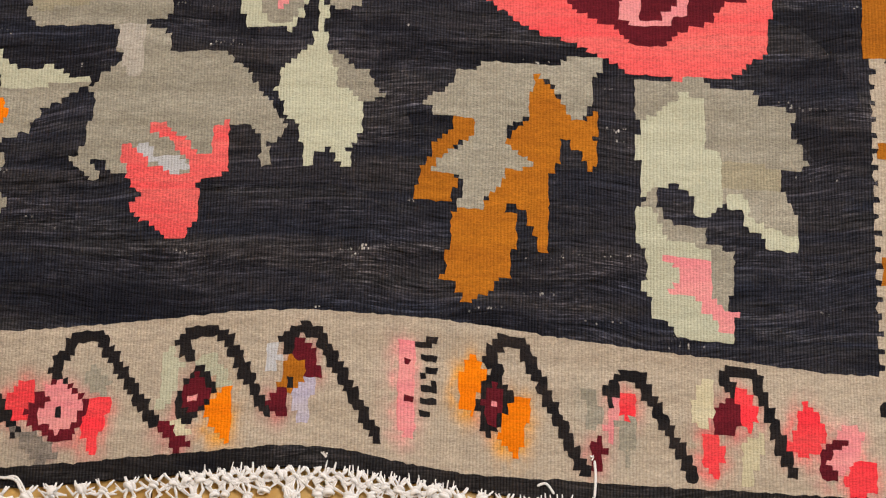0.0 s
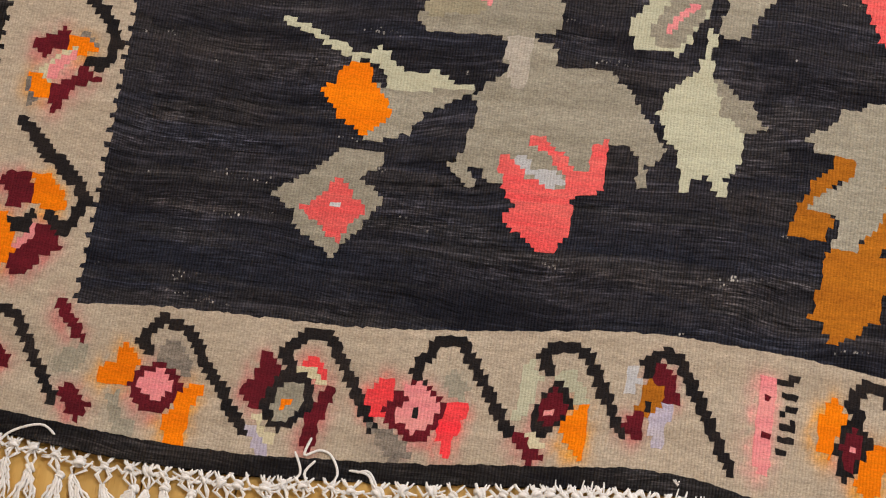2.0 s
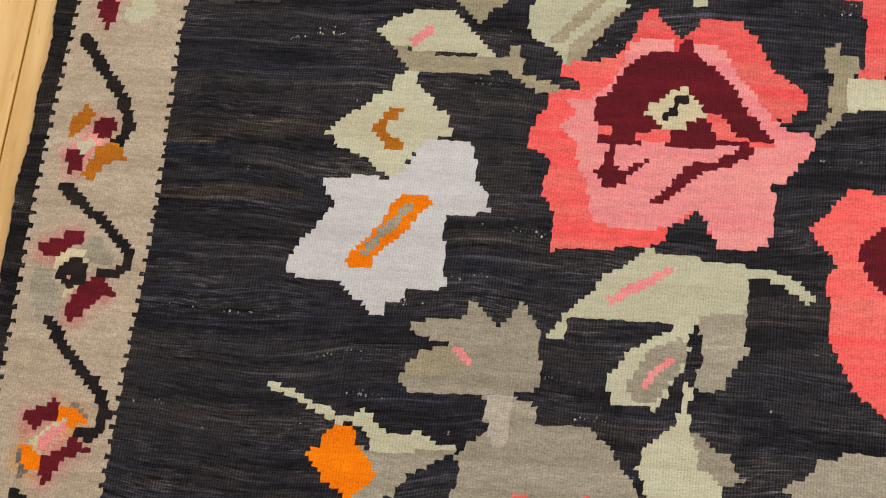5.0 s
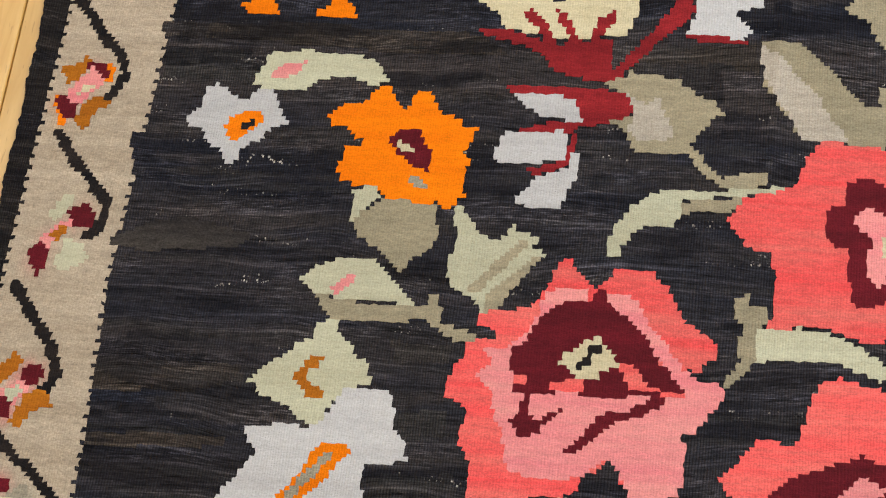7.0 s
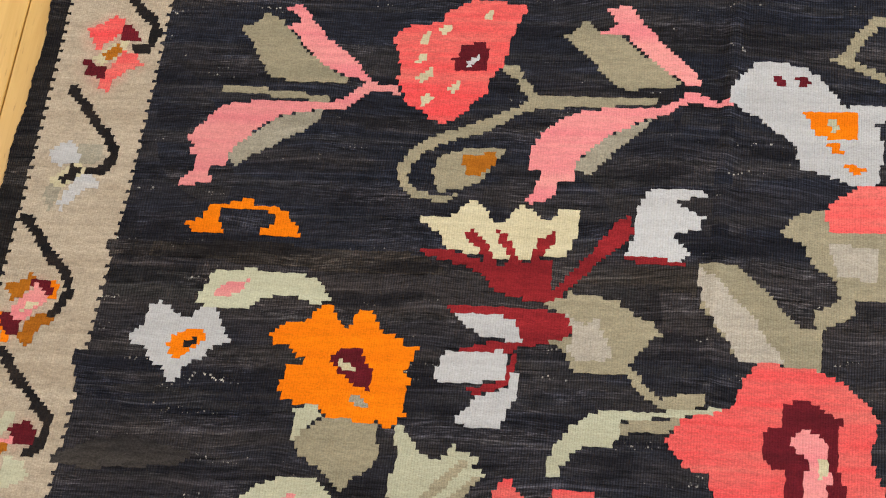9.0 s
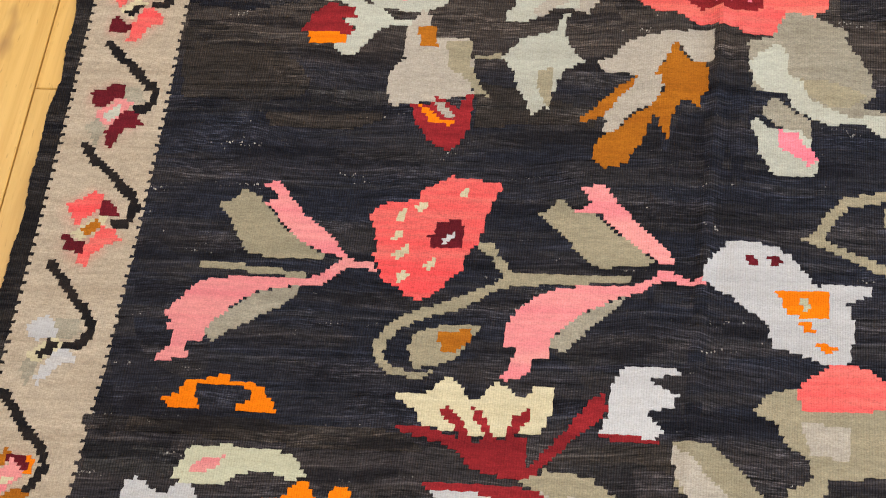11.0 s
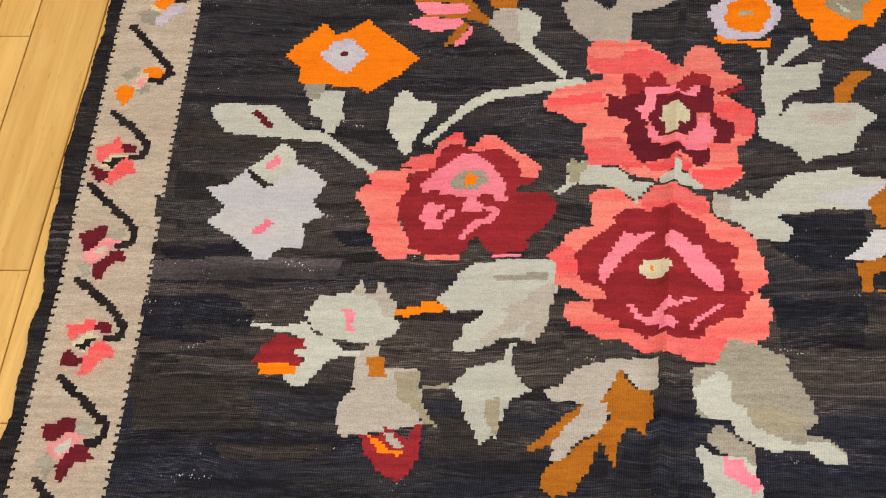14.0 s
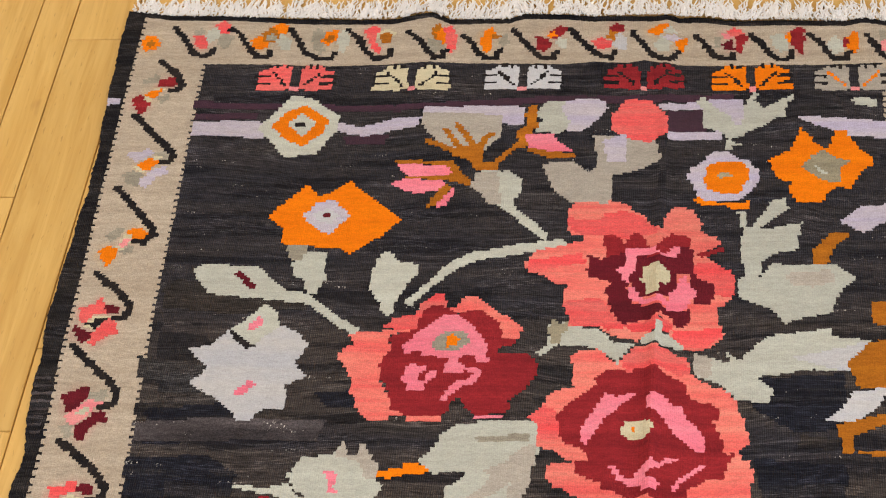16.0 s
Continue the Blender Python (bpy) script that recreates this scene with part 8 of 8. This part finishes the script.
patch("P", (21.4, -9.5), (23.1, -9.5), (23.1, -13.5), (23.2, -18.1), (22.5, -18.4), (21.7, -17.9))
patch("M", (21.8, -11.1), (22.6, -10.9), (22.7, -11.8), (22.0, -11.8))
patch("M", (21.9, -14.3), (22.6, -14.1), (22.8, -14.8), (22.1, -15.0))
patch("K", (23.2, -9.3), (24.9, -9.2), (24.9, -9.8), (23.2, -10.0))
patch("K", (23.3, -10.7), (24.9, -10.6), (24.9, -11.2), (23.3, -11.4))
patch("K", (23.3, -12.1), (24.9, -12.0), (25.0, -12.6), (23.3, -12.7))
patch("K", (23.3, -13.5), (25.0, -13.3), (25.0, -14.0), (23.4, -14.1))
patch("K", (23.4, -14.7), (24.9, -14.6), (24.9, -15.2), (23.4, -15.3))
patch("K", (23.4, -15.8), (24.7, -15.7), (24.7, -16.4), (23.4, -16.5))
motif("border_flower")
patch("O", (26.8, -14.4), (27.4, -11.8), (28.1, -10.6), (29.3, -11.8), (29.4, -12.8), (28.5, -14.4), (28.5, -16.2), (27.2, -15.7))
patch("O", (30.6, -18.0), (31.8, -14.9), (33.6, -14.3), (33.3, -16.9), (32.4, -20.7), (31.9, -19.5))
patch("K", (28.7, -14.7), (29.5, -12.6), (30.5, -12.0), (31.8, -13.8), (31.8, -15.1), (30.8, -17.2), (29.6, -18.1), (28.8, -17.5))
patch("M", (29.2, -14.7), (30.0, -12.8), (31.0, -13.8), (31.3, -15.1), (30.0, -17.3), (29.4, -16.2))
patch("P", (29.8, -14.7), (30.5, -14.5), (30.6, -15.1), (29.9, -15.2))
motif("border_flower")
patch("S", (41.3, -13.9), (43.0, -13.8), (43.2, -16.0), (42.2, -16.5), (41.5, -15.2))
patch("G", (38.2, -13.7), (39.4, -13.4), (39.9, -16.3), (39.2, -17.6), (38.4, -16.6))
patch("P", (40.2, -17.3), (40.7, -15.2), (41.3, -14.2), (41.5, -15.2), (40.7, -18.6))
patch("G", (41.2, -16.5), (43.0, -16.2), (42.6, -20.9), (42.1, -20.9), (41.7, -18.8))
patch("M", (38.8, -18.6), (39.7, -18.1), (40.3, -18.9), (40.2, -20.7), (39.7, -21.4), (38.8, -20.4))
motif("border_flower")
patch("Y", (48.8, -12.5), (49.9, -12.4), (50.1, -15.1), (49.1, -17.2), (47.8, -16.4))
patch("M", (50.3, -14.8), (51.4, -14.1), (52.4, -14.8), (52.6, -16.3), (51.6, -17.9), (50.2, -17.4), (50.1, -15.8))
patch("S", (51.9, -13.5), (52.7, -13.1), (53.9, -15.0), (53.6, -17.3), (52.8, -16.8))
patch("S", (48.9, -17.9), (50.1, -17.4), (51.0, -19.2), (50.3, -21.8), (49.0, -20.3))
patch("Y", (52.3, -18.4), (54.6, -17.3), (54.1, -20.2), (53.0, -22.7), (52.3, -21.7))
motif("border_flower")
patch("S", (56.5, -18.6), (57.4, -17.0), (58.0, -14.3), (59.0, -14.9), (60.2, -17.5), (59.4, -19.0), (57.8, -19.6))
patch("P", (60.4, -18.2), (61.4, -16.7), (62.5, -16.4), (63.4, -17.4), (62.9, -19.5), (61.1, -21.3), (59.6, -20.8))
patch("M", (59.4, -19.0), (60.7, -17.7), (61.9, -17.8), (61.9, -18.5), (60.6, -18.7), (60.1, -20.0), (61.3, -21.3), (60.5, -21.8), (59.5, -21.6))
patch("S", (61.3, -21.6), (62.9, -19.7), (64.4, -19.7), (64.3, -22.5), (62.5, -23.2))
motif("border_flower")
patch("S", (-53.7, -17.2), (-51.6, -15.2), (-49.8, -14.4), (-48.2, -15.6), (-48.7, -17.1), (-51.1, -18.5), (-53.5, -18.0))
patch("Y", (-52.1, -17.0), (-50.6, -15.9), (-49.3, -16.9), (-51.0, -17.9))
patch("M", (-50.1, -14.7), (-49.6, -14.4), (-48.2, -15.6), (-47.9, -16.9), (-48.7, -17.1))
patch("G", (-55.8, -13.0), (-53.1, -12.3), (-51.9, -14.1), (-53.4, -16.0), (-55.2, -15.7))
patch("S", (-54.3, -19.5), (-53.1, -18.5), (-53.0, -20.1), (-53.8, -20.2))
motif("border_flower")
patch("M", (-44.7, -10.0), (-43.6, -9.8), (-43.1, -10.7), (-41.2, -13.3), (-41.3, -14.0), (-42.5, -13.4), (-43.7, -11.7), (-44.5, -10.9))
patch("G", (-43.7, -15.8), (-42.9, -14.3), (-41.0, -14.1), (-40.9, -16.0), (-42.0, -17.0), (-43.4, -16.9))
patch("M", (-42.8, -18.7), (-41.6, -17.8), (-40.6, -18.4), (-40.4, -19.5), (-39.2, -19.3), (-39.9, -20.5), (-40.2, -21.5), (-41.5, -20.8))
motif("border_bloom")
patch("R", (64.6, 27.1), (66.9, 27.2), (68.5, 23.7), (67.8, 19.1), (64.6, 19.0))
patch("R", (65.5, 10.5), (66.9, 10.6), (67.4, 8.8), (65.6, 8.8))
patch("R", (65.5, -0.7), (67.1, -0.4), (66.9, -4.2), (65.5, -3.1))
motif("border_flower")
patch("O", (-39.5, -17.2), (-39.0, -15.7), (-38.0, -15.1), (-37.4, -12.8), (-36.2, -14.0), (-35.6, -14.7), (-35.8, -15.9), (-35.9, -17.5), (-38.6, -17.6))
patch("O", (-32.1, -22.4), (-32.4, -19.8), (-31.6, -18.6), (-31.1, -16.9), (-29.6, -16.4), (-29.0, -17.1), (-29.9, -18.9), (-30.3, -22.2))
patch("M", (-36.2, -17.0), (-35.5, -15.6), (-33.7, -14.8), (-31.9, -15.4), (-31.1, -16.9), (-31.6, -18.6), (-33.0, -19.6), (-35.0, -19.3), (-36.0, -18.4))
patch("P", (-35.5, -17.2), (-34.8, -16.0), (-33.8, -15.6), (-33.5, -15.0), (-32.9, -15.8), (-31.9, -16.7), (-32.5, -17.9), (-33.5, -18.6), (-34.4, -18.1))
patch("J", (-34.2, -13.7), (-33.3, -12.7), (-32.2, -12.9), (-30.7, -14.6), (-30.7, -16.0), (-32.2, -15.4), (-33.7, -14.8))
patch("G", (-38.1, -18.7), (-37.1, -18.2), (-36.4, -20.3), (-34.7, -20.6), (-34.7, -22.0), (-36.5, -22.2), (-37.3, -20.5))
motif("border_flower")
patch("M", (-26.0, -16.5), (-24.9, -15.2), (-24.3, -14.1), (-24.1, -12.4), (-23.4, -12.3), (-22.8, -13.6), (-21.9, -14.0), (-22.5, -15.2), (-23.6, -18.0), (-24.7, -17.9), (-25.4, -16.9))
patch("M", (-19.6, -20.7), (-19.5, -18.5), (-18.0, -15.1), (-17.2, -15.0), (-17.0, -16.0), (-17.7, -18.3), (-18.0, -20.5), (-18.7, -21.4), (-19.6, -21.0))
patch("K", (-23.7, -17.5), (-22.8, -15.2), (-21.7, -14.0), (-19.8, -14.0), (-18.9, -15.2), (-18.9, -17.1), (-19.7, -18.6), (-21.4, -19.9), (-22.6, -19.5), (-23.2, -18.5))
patch("G", (-22.6, -17.6), (-22.3, -16.2), (-21.5, -15.0), (-20.1, -15.1), (-19.6, -16.4), (-20.1, -17.8), (-21.0, -18.8), (-22.0, -19.2))
patch("O", (-22.2, -17.3), (-21.4, -16.8), (-20.9, -17.2), (-21.6, -17.9))
patch("Y", (-20.8, -13.7), (-19.9, -13.2), (-18.4, -14.2), (-17.9, -14.9), (-18.8, -14.9), (-20.0, -14.1))
patch("S", (-20.2, -13.2), (-19.8, -12.4), (-18.7, -12.6), (-17.8, -13.7), (-18.1, -14.3), (-19.3, -13.6))
patch("Y", (-24.2, -18.9), (-23.5, -18.6), (-22.8, -20.1), (-21.6, -20.2), (-21.7, -20.9), (-22.8, -21.0))
patch("V", (-24.7, -19.8), (-23.9, -19.4), (-23.0, -20.9), (-22.1, -21.0), (-22.1, -22.4), (-22.7, -22.6), (-23.8, -21.2))
motif("border_flower")
patch("S", (-14.3, -15.4), (-12.9, -13.8), (-11.6, -13.8), (-11.3, -15.3), (-12.3, -17.4), (-13.3, -17.4), (-13.8, -16.2))
patch("S", (-7.5, -17.4), (-6.8, -15.7), (-4.4, -14.8), (-4.6, -16.5), (-5.5, -18.7), (-5.2, -20.7), (-6.0, -20.8), (-6.9, -18.9))
patch("M", (-12.5, -16.6), (-11.4, -15.0), (-10.2, -14.3), (-9.5, -13.4), (-8.1, -14.0), (-6.5, -15.7), (-6.8, -17.4), (-8.0, -19.2), (-9.6, -19.2), (-11.6, -18.1))
patch("P", (-11.2, -17.0), (-10.0, -15.2), (-10.6, -14.4), (-9.2, -13.5), (-7.9, -14.5), (-6.7, -15.7), (-7.5, -17.0), (-8.1, -18.1), (-9.2, -18.5), (-10.8, -17.5))
patch("K", (-10.0, -16.7), (-9.3, -16.3), (-8.7, -16.6), (-9.4, -17.1))
patch("G", (-7.0, -12.5), (-6.0, -12.1), (-4.7, -13.8), (-5.3, -15.0), (-6.5, -14.6))
patch("J", (-13.3, -18.2), (-11.6, -18.3), (-9.8, -19.4), (-9.0, -20.4), (-10.4, -21.4), (-11.7, -20.8))
motif("border_flower")
patch("L", (-0.1, -13.5), (-0.2, -11.1), (0.8, -10.4), (1.8, -11.9), (1.3, -14.1), (0.6, -16.0), (-0.4, -16.4))
patch("L", (3.1, -12.0), (3.9, -10.5), (5.0, -11.2), (6.5, -13.6), (5.7, -14.3), (4.5, -12.9))
patch("O", (3.7, -16.1), (5.0, -14.9), (5.7, -13.9), (6.5, -13.8), (6.3, -16.0), (6.4, -19.2), (5.6, -18.9))
patch("K", (1.3, -16.3), (2.0, -13.5), (3.1, -11.9), (4.3, -12.3), (5.0, -14.2), (4.1, -15.9), (2.6, -17.6), (1.4, -17.4))
patch("M", (2.0, -14.4), (3.2, -12.7), (4.2, -13.7), (4.4, -14.8), (3.4, -16.1), (2.3, -16.3))
patch("P", (2.6, -14.7), (3.2, -14.4), (3.4, -15.1), (2.8, -15.3))
patch("M", (-0.3, -17.0), (1.0, -17.2), (1.7, -18.7), (2.9, -18.9), (2.8, -19.8), (1.7, -20.0), (0.1, -18.3))
patch("Y", (0.9, -16.9), (1.8, -17.3), (2.9, -18.4), (1.9, -18.7))
motif("border_flower")
patch("I", (9.2, -11.0), (10.0, -9.6), (10.8, -10.9), (10.6, -12.4), (9.6, -12.8))
patch("V", (11.7, -15.7), (12.3, -13.6), (13.8, -12.6), (14.2, -13.6), (13.4, -15.7), (13.6, -17.2), (12.9, -17.1))
patch("M", (11.9, -9.6), (12.4, -9.0), (14.0, -10.7), (14.4, -12.7), (13.2, -13.1), (11.9, -10.6))
patch("R", (10.7, -14.0), (11.0, -12.0), (11.7, -11.0), (12.9, -11.4), (13.1, -13.1), (12.0, -14.3), (11.4, -14.9))
patch("K", (11.5, -13.6), (11.9, -12.8), (12.3, -14.0), (11.9, -14.3))
patch("M", (9.7, -15.4), (11.0, -14.0), (11.8, -14.9), (11.2, -17.0), (10.3, -16.4))


def islands(cells):
    """The separate woven areas of one colour."""
    left, found = set(zip(*(ix.tolist() for ix in np.nonzero(cells)))), []
    while left:
        todo = [left.pop()]
        area_cells = list(todo)
        while todo:
            a, b = todo.pop()
            for q in ((a + 1, b), (a - 1, b), (a, b + 1), (a, b - 1)):
                if q in left:
                    left.remove(q)
                    todo.append(q)
                    area_cells.append(q)
        found.append(area_cells)
    found.sort(key=len, reverse=True)
    for group in found:
        only = np.zeros_like(cells)
        only[tuple(np.array(group).T)] = True
        yield only


for name, pieces in MOTIFS:
    root = None
    for k, cells in ((k, cells) for k in pieces for cells in islands(owner == k)):
        part_name = name if root is None else NAMES[PIECES[k]]
        ob = cloth(part_name, cells, 0.0007, WOOL[PIECES[k]], root or kilim)
        root = root or ob

# dye that has run from bright yarns into the beige wool
border = cloth("border", beige & ~ground, 0.0003, WOOL["B"], kilim, "beige wool border with toothed edges and run dye", 0.004)
RUN = {"O": (0.74, 0.33, 0.03), "C": (0.76, 0.17, 0.15), "S": (0.76, 0.15, 0.14), "J": (0.26, 0.23, 0.19), "G": (0.36, 0.335, 0.27), "M": (0.50, 0.17, 0.16), "P": (0.74, 0.34, 0.31), "D": (0.55, 0.15, 0.15)}
tint, amount = np.zeros((NX, NY, 3)), np.zeros((NX, NY))
for c, rgb in RUN.items():
    wet = np.isin(owner, [k for k, p in enumerate(PIECES) if p == c]).astype(float)
    wet[:, YS > 60] *= 0.25
    for _ in range(7):
        wet = (np.roll(wet, 1, 0) + np.roll(wet, -1, 0) + np.roll(wet, 1, 1) * 1.3 + np.roll(wet, -1, 1) * 1.3 + wet) / 5.6
    amount += wet
    tint += wet[..., None] * np.array(rgb)
tint /= np.maximum(amount, 1e-6)[..., None]
layer = border.data.color_attributes.new("run_dye", "FLOAT_COLOR", "POINT")
for k, (a, b, _) in enumerate(CORNERS):
    a, b = min(a, NX - 1), min(b, NY - 1)
    layer.data[k].color = (*tint[a, b], min(amount[a, b] * 2.4, 0.85))

# ---- fringes ----
rng = random.Random(11)


def wavy(x, y, z, dx, dy, n, wob):
    pts = []
    for k in range(n):
        s = k / (n - 1)
        pts.append((x + dx * s + rng.uniform(-wob, wob) * (k > 0), y + dy * s + rng.uniform(-wob, wob) * 0.4, FLOOR + z * (1 - s) ** 2 + 0.0022 + rng.uniform(0, 0.003)))
    return pts


for k in range(92):
    x = -60.4 + 1.53 * k + rng.uniform(-0.3, 0.3)
    y = float(top_outer(x)) + 1.1
    bits = []
    lean = rng.uniform(-0.012, 0.012)
    for n in range(11):
        bits.append(tube(wavy((x + rng.uniform(-0.8, 0.8)) / 100, y / 100, 0.008, lean + rng.uniform(-0.016, 0.016), rng.uniform(0.030, 0.070), 7, 0.0042), rng.uniform(0.0011, 0.0017), 5))
    v, f = joined(bits)
    mesh("tassel", v, f, COTTON, kilim, "frayed white cotton tassel")


def knot_mesh():
    """A tied knot: one strand wound three times round itself."""
    turns = []
    for k in range(26):
        a = k / 25 * 2 * math.pi * 2.5
        r = 0.0030 + 0.0010 * math.sin(a * 0.7)
        turns.append((r * math.cos(a), 0.0048 * (k / 25 - 0.5) + 0.0012 * math.sin(a), r * 0.8 * math.sin(a)))
    v, f = tube(turns, 0.0017, 6)
    me = bpy.data.meshes.new("knot")
    me.from_pydata([tuple(p) for p in v], [], [tuple(q) for q in f])
    me.polygons.foreach_set("use_smooth", [True] * len(me.polygons))
    me.materials.append(COTTON)
    return me


KNOT = knot_mesh()


def low(x):
    return float(low_edge(x))


def strand(*points):
    """A slack cotton strand through places in centimetres, heights in millimetres over the floor."""
    return tube([(px / 100 + rng.uniform(-0.0006, 0.0006), py / 100 + rng.uniform(-0.0006, 0.0006), FLOOR + pz / 1000) for px, py, pz in points], rng.uniform(0.0011, 0.0016), 5)


x = -58.5
while x < 79:
    # where the fringe is still netted, two rows of knots stand close; elsewhere single knots with fanned tassels
    netted = 0 < x < 27
    x += rng.uniform(1.1, 1.5) if netted else rng.uniform(1.5, 2.6)
    e = low(x)
    ya = e - rng.uniform(0.6, 1.0)
    yb = e - rng.uniform(1.9, 2.7)
    xb = x + rng.uniform(-0.5, 0.9)
    for kx, ky, kz in ((x, ya, 0.0070), (xb, yb, 0.0055))[: 2 if netted or rng.random() < 0.55 else 1]:
        ob = new("knot", KNOT)
        ob.parent = kilim
        ob.matrix_basis = pose(kx / 100, ky / 100, FLOOR + kz, rng.uniform(-25, 25), rng.uniform(-25, 25), rng.uniform(-60, 60)) @ Matrix.Scale(rng.uniform(0.8, 1.25), 4)
    bits = []
    for s in (-1, 1):
        for n in range(3 if netted else 2):
            w = rng.uniform(0.3, 1.0) * s
            bits.append(strand((x + w, e + 0.1, 7.5), (x + w * 0.7, e - 0.3, 9.5), (x, ya, 8)))
            bits.append(strand((x, ya, 7.5), (x + w * 0.8, (ya + yb) / 2, 6.5), (xb, yb, 6)))
            bits.append(strand((x, ya, 7.0), (x + s * 0.6, ya - rng.uniform(0.1, 0.6), 7.5), (x + s * 1.3, ya + rng.uniform(-0.3, 0.3), 7.0)))
    v, f = joined(bits)
    mesh("fringe_net", v, f, COTTON, kilim, "knotted white cotton netting").data.polygons.foreach_set("use_smooth", [True] * len(f))
    if netted and rng.random() < 0.4:
        continue
    bits = []
    lean = rng.uniform(-0.022, 0.022)
    for n in range(12):
        bits.append(tube(wavy((xb + rng.uniform(-0.2, 0.2)) / 100, yb / 100, 0.004, lean + rng.uniform(-0.016, 0.016), rng.uniform(-0.06, -0.022), 7, 0.0026), rng.uniform(0.0010, 0.0015), 5))
    v, f = joined(bits)
    mesh("tassel", v, f, COTTON, kilim, "loose white cotton tassel").data.polygons.foreach_set("use_smooth", [True] * len(f))

# overcast stitches that bind the near edge, worn away in places
bits = []
x = 4.0
while x < 62:
    x += rng.uniform(0.28, 0.62)
    if math.sin(x * 0.33 + 1) + rng.uniform(-0.9, 0.9) < -0.2:
        continue
    ya, yb = low(x) - 0.5, low(x) + rng.uniform(0.1, 0.75)
    lean = rng.uniform(-0.15, 0.25)
    bits.append(tube([((x + lean * k) / 100, (ya + (yb - ya) * k) / 100, float(height(np.array(x), np.array(ya + (yb - ya) * k))) + 0.0012 - 0.001 * (k == 1)) for k in (0.0, 0.5, 1.0)], rng.uniform(0.0006, 0.0011), 5))
v, f = joined(bits)
tagged(mesh("edge_stitching", v, f, COTTON, kilim, "worn white cotton overcast stitches"), "", "", "", "stuff")

# stray threads lying on the near end, and tufts where a thread was tied off
STRAYS = (((-23.7, -24.1), (-22.9, -25.4), (-20.4, -24.8), (-18.8, -23.6), (-19.6, -21.6)), ((-18.3, -20.1), (-18.7, -21.8), (-17.4, -21.2), (-16.2, -21.6), (-15.4, -23.3), (-16.5, -25.0)),
          ((-17.6, -22.2), (-18.4, -23.6), (-17.2, -25.2)), ((-13.7, -22.8), (-12.6, -22.6), (-11.8, -23.6)), ((-14.4, -22.7), (-12.6, -22.9), (-11.8, -24.4)),
          ((34.2, -22.6), (35.0, -22.4), (35.7, -23.3)), ((39.3, -20.2), (39.4, -21.8), (39.3, -23.6)), ((-42.0, -23.0), (-43.6, -22.2), (-46.5, -23.4), (-48.0, -26.0)))


def curved(points, z, n=5):
    """A smooth run through the points, in metres on the cloth."""
    p = [points[0], *points, points[-1]]
    out = []
    for a, b, c, d in zip(p, p[1:], p[2:], p[3:]):
        for k in range(n):
            u = k / n
            out.append(tuple(0.5 * (2 * b[i] + (c[i] - a[i]) * u + (2 * a[i] - 5 * b[i] + 4 * c[i] - d[i]) * u * u + (3 * b[i] - a[i] - 3 * c[i] + d[i]) * u ** 3) for i in (0, 1)))
    out.append(points[-1])
    return [(x / 100, y / 100, float(height(np.array(x), np.array(y))) + z) for x, y in out]


for points in STRAYS:
    v, f = tube(curved(points, 0.0022), 0.0012)
    mesh("stray_thread", v, f, COTTON, kilim, "loose white cotton thread")
for x, y in ((15.1, -20.2), (39.2, -19.9)):
    bits = [tube([(x / 100, y / 100, float(height(np.array(x), np.array(y))) + 0.0004), ((x + rng.uniform(-0.3, 0.3)) / 100, (y + rng.uniform(-0.3, 0.3)) / 100, float(height(np.array(x), np.array(y))) + 0.003)], 0.0011) for _ in range(5)]
    v, f = joined(bits)
    mesh("tuft", v, f, COTTON, kilim, "small white cotton tuft")
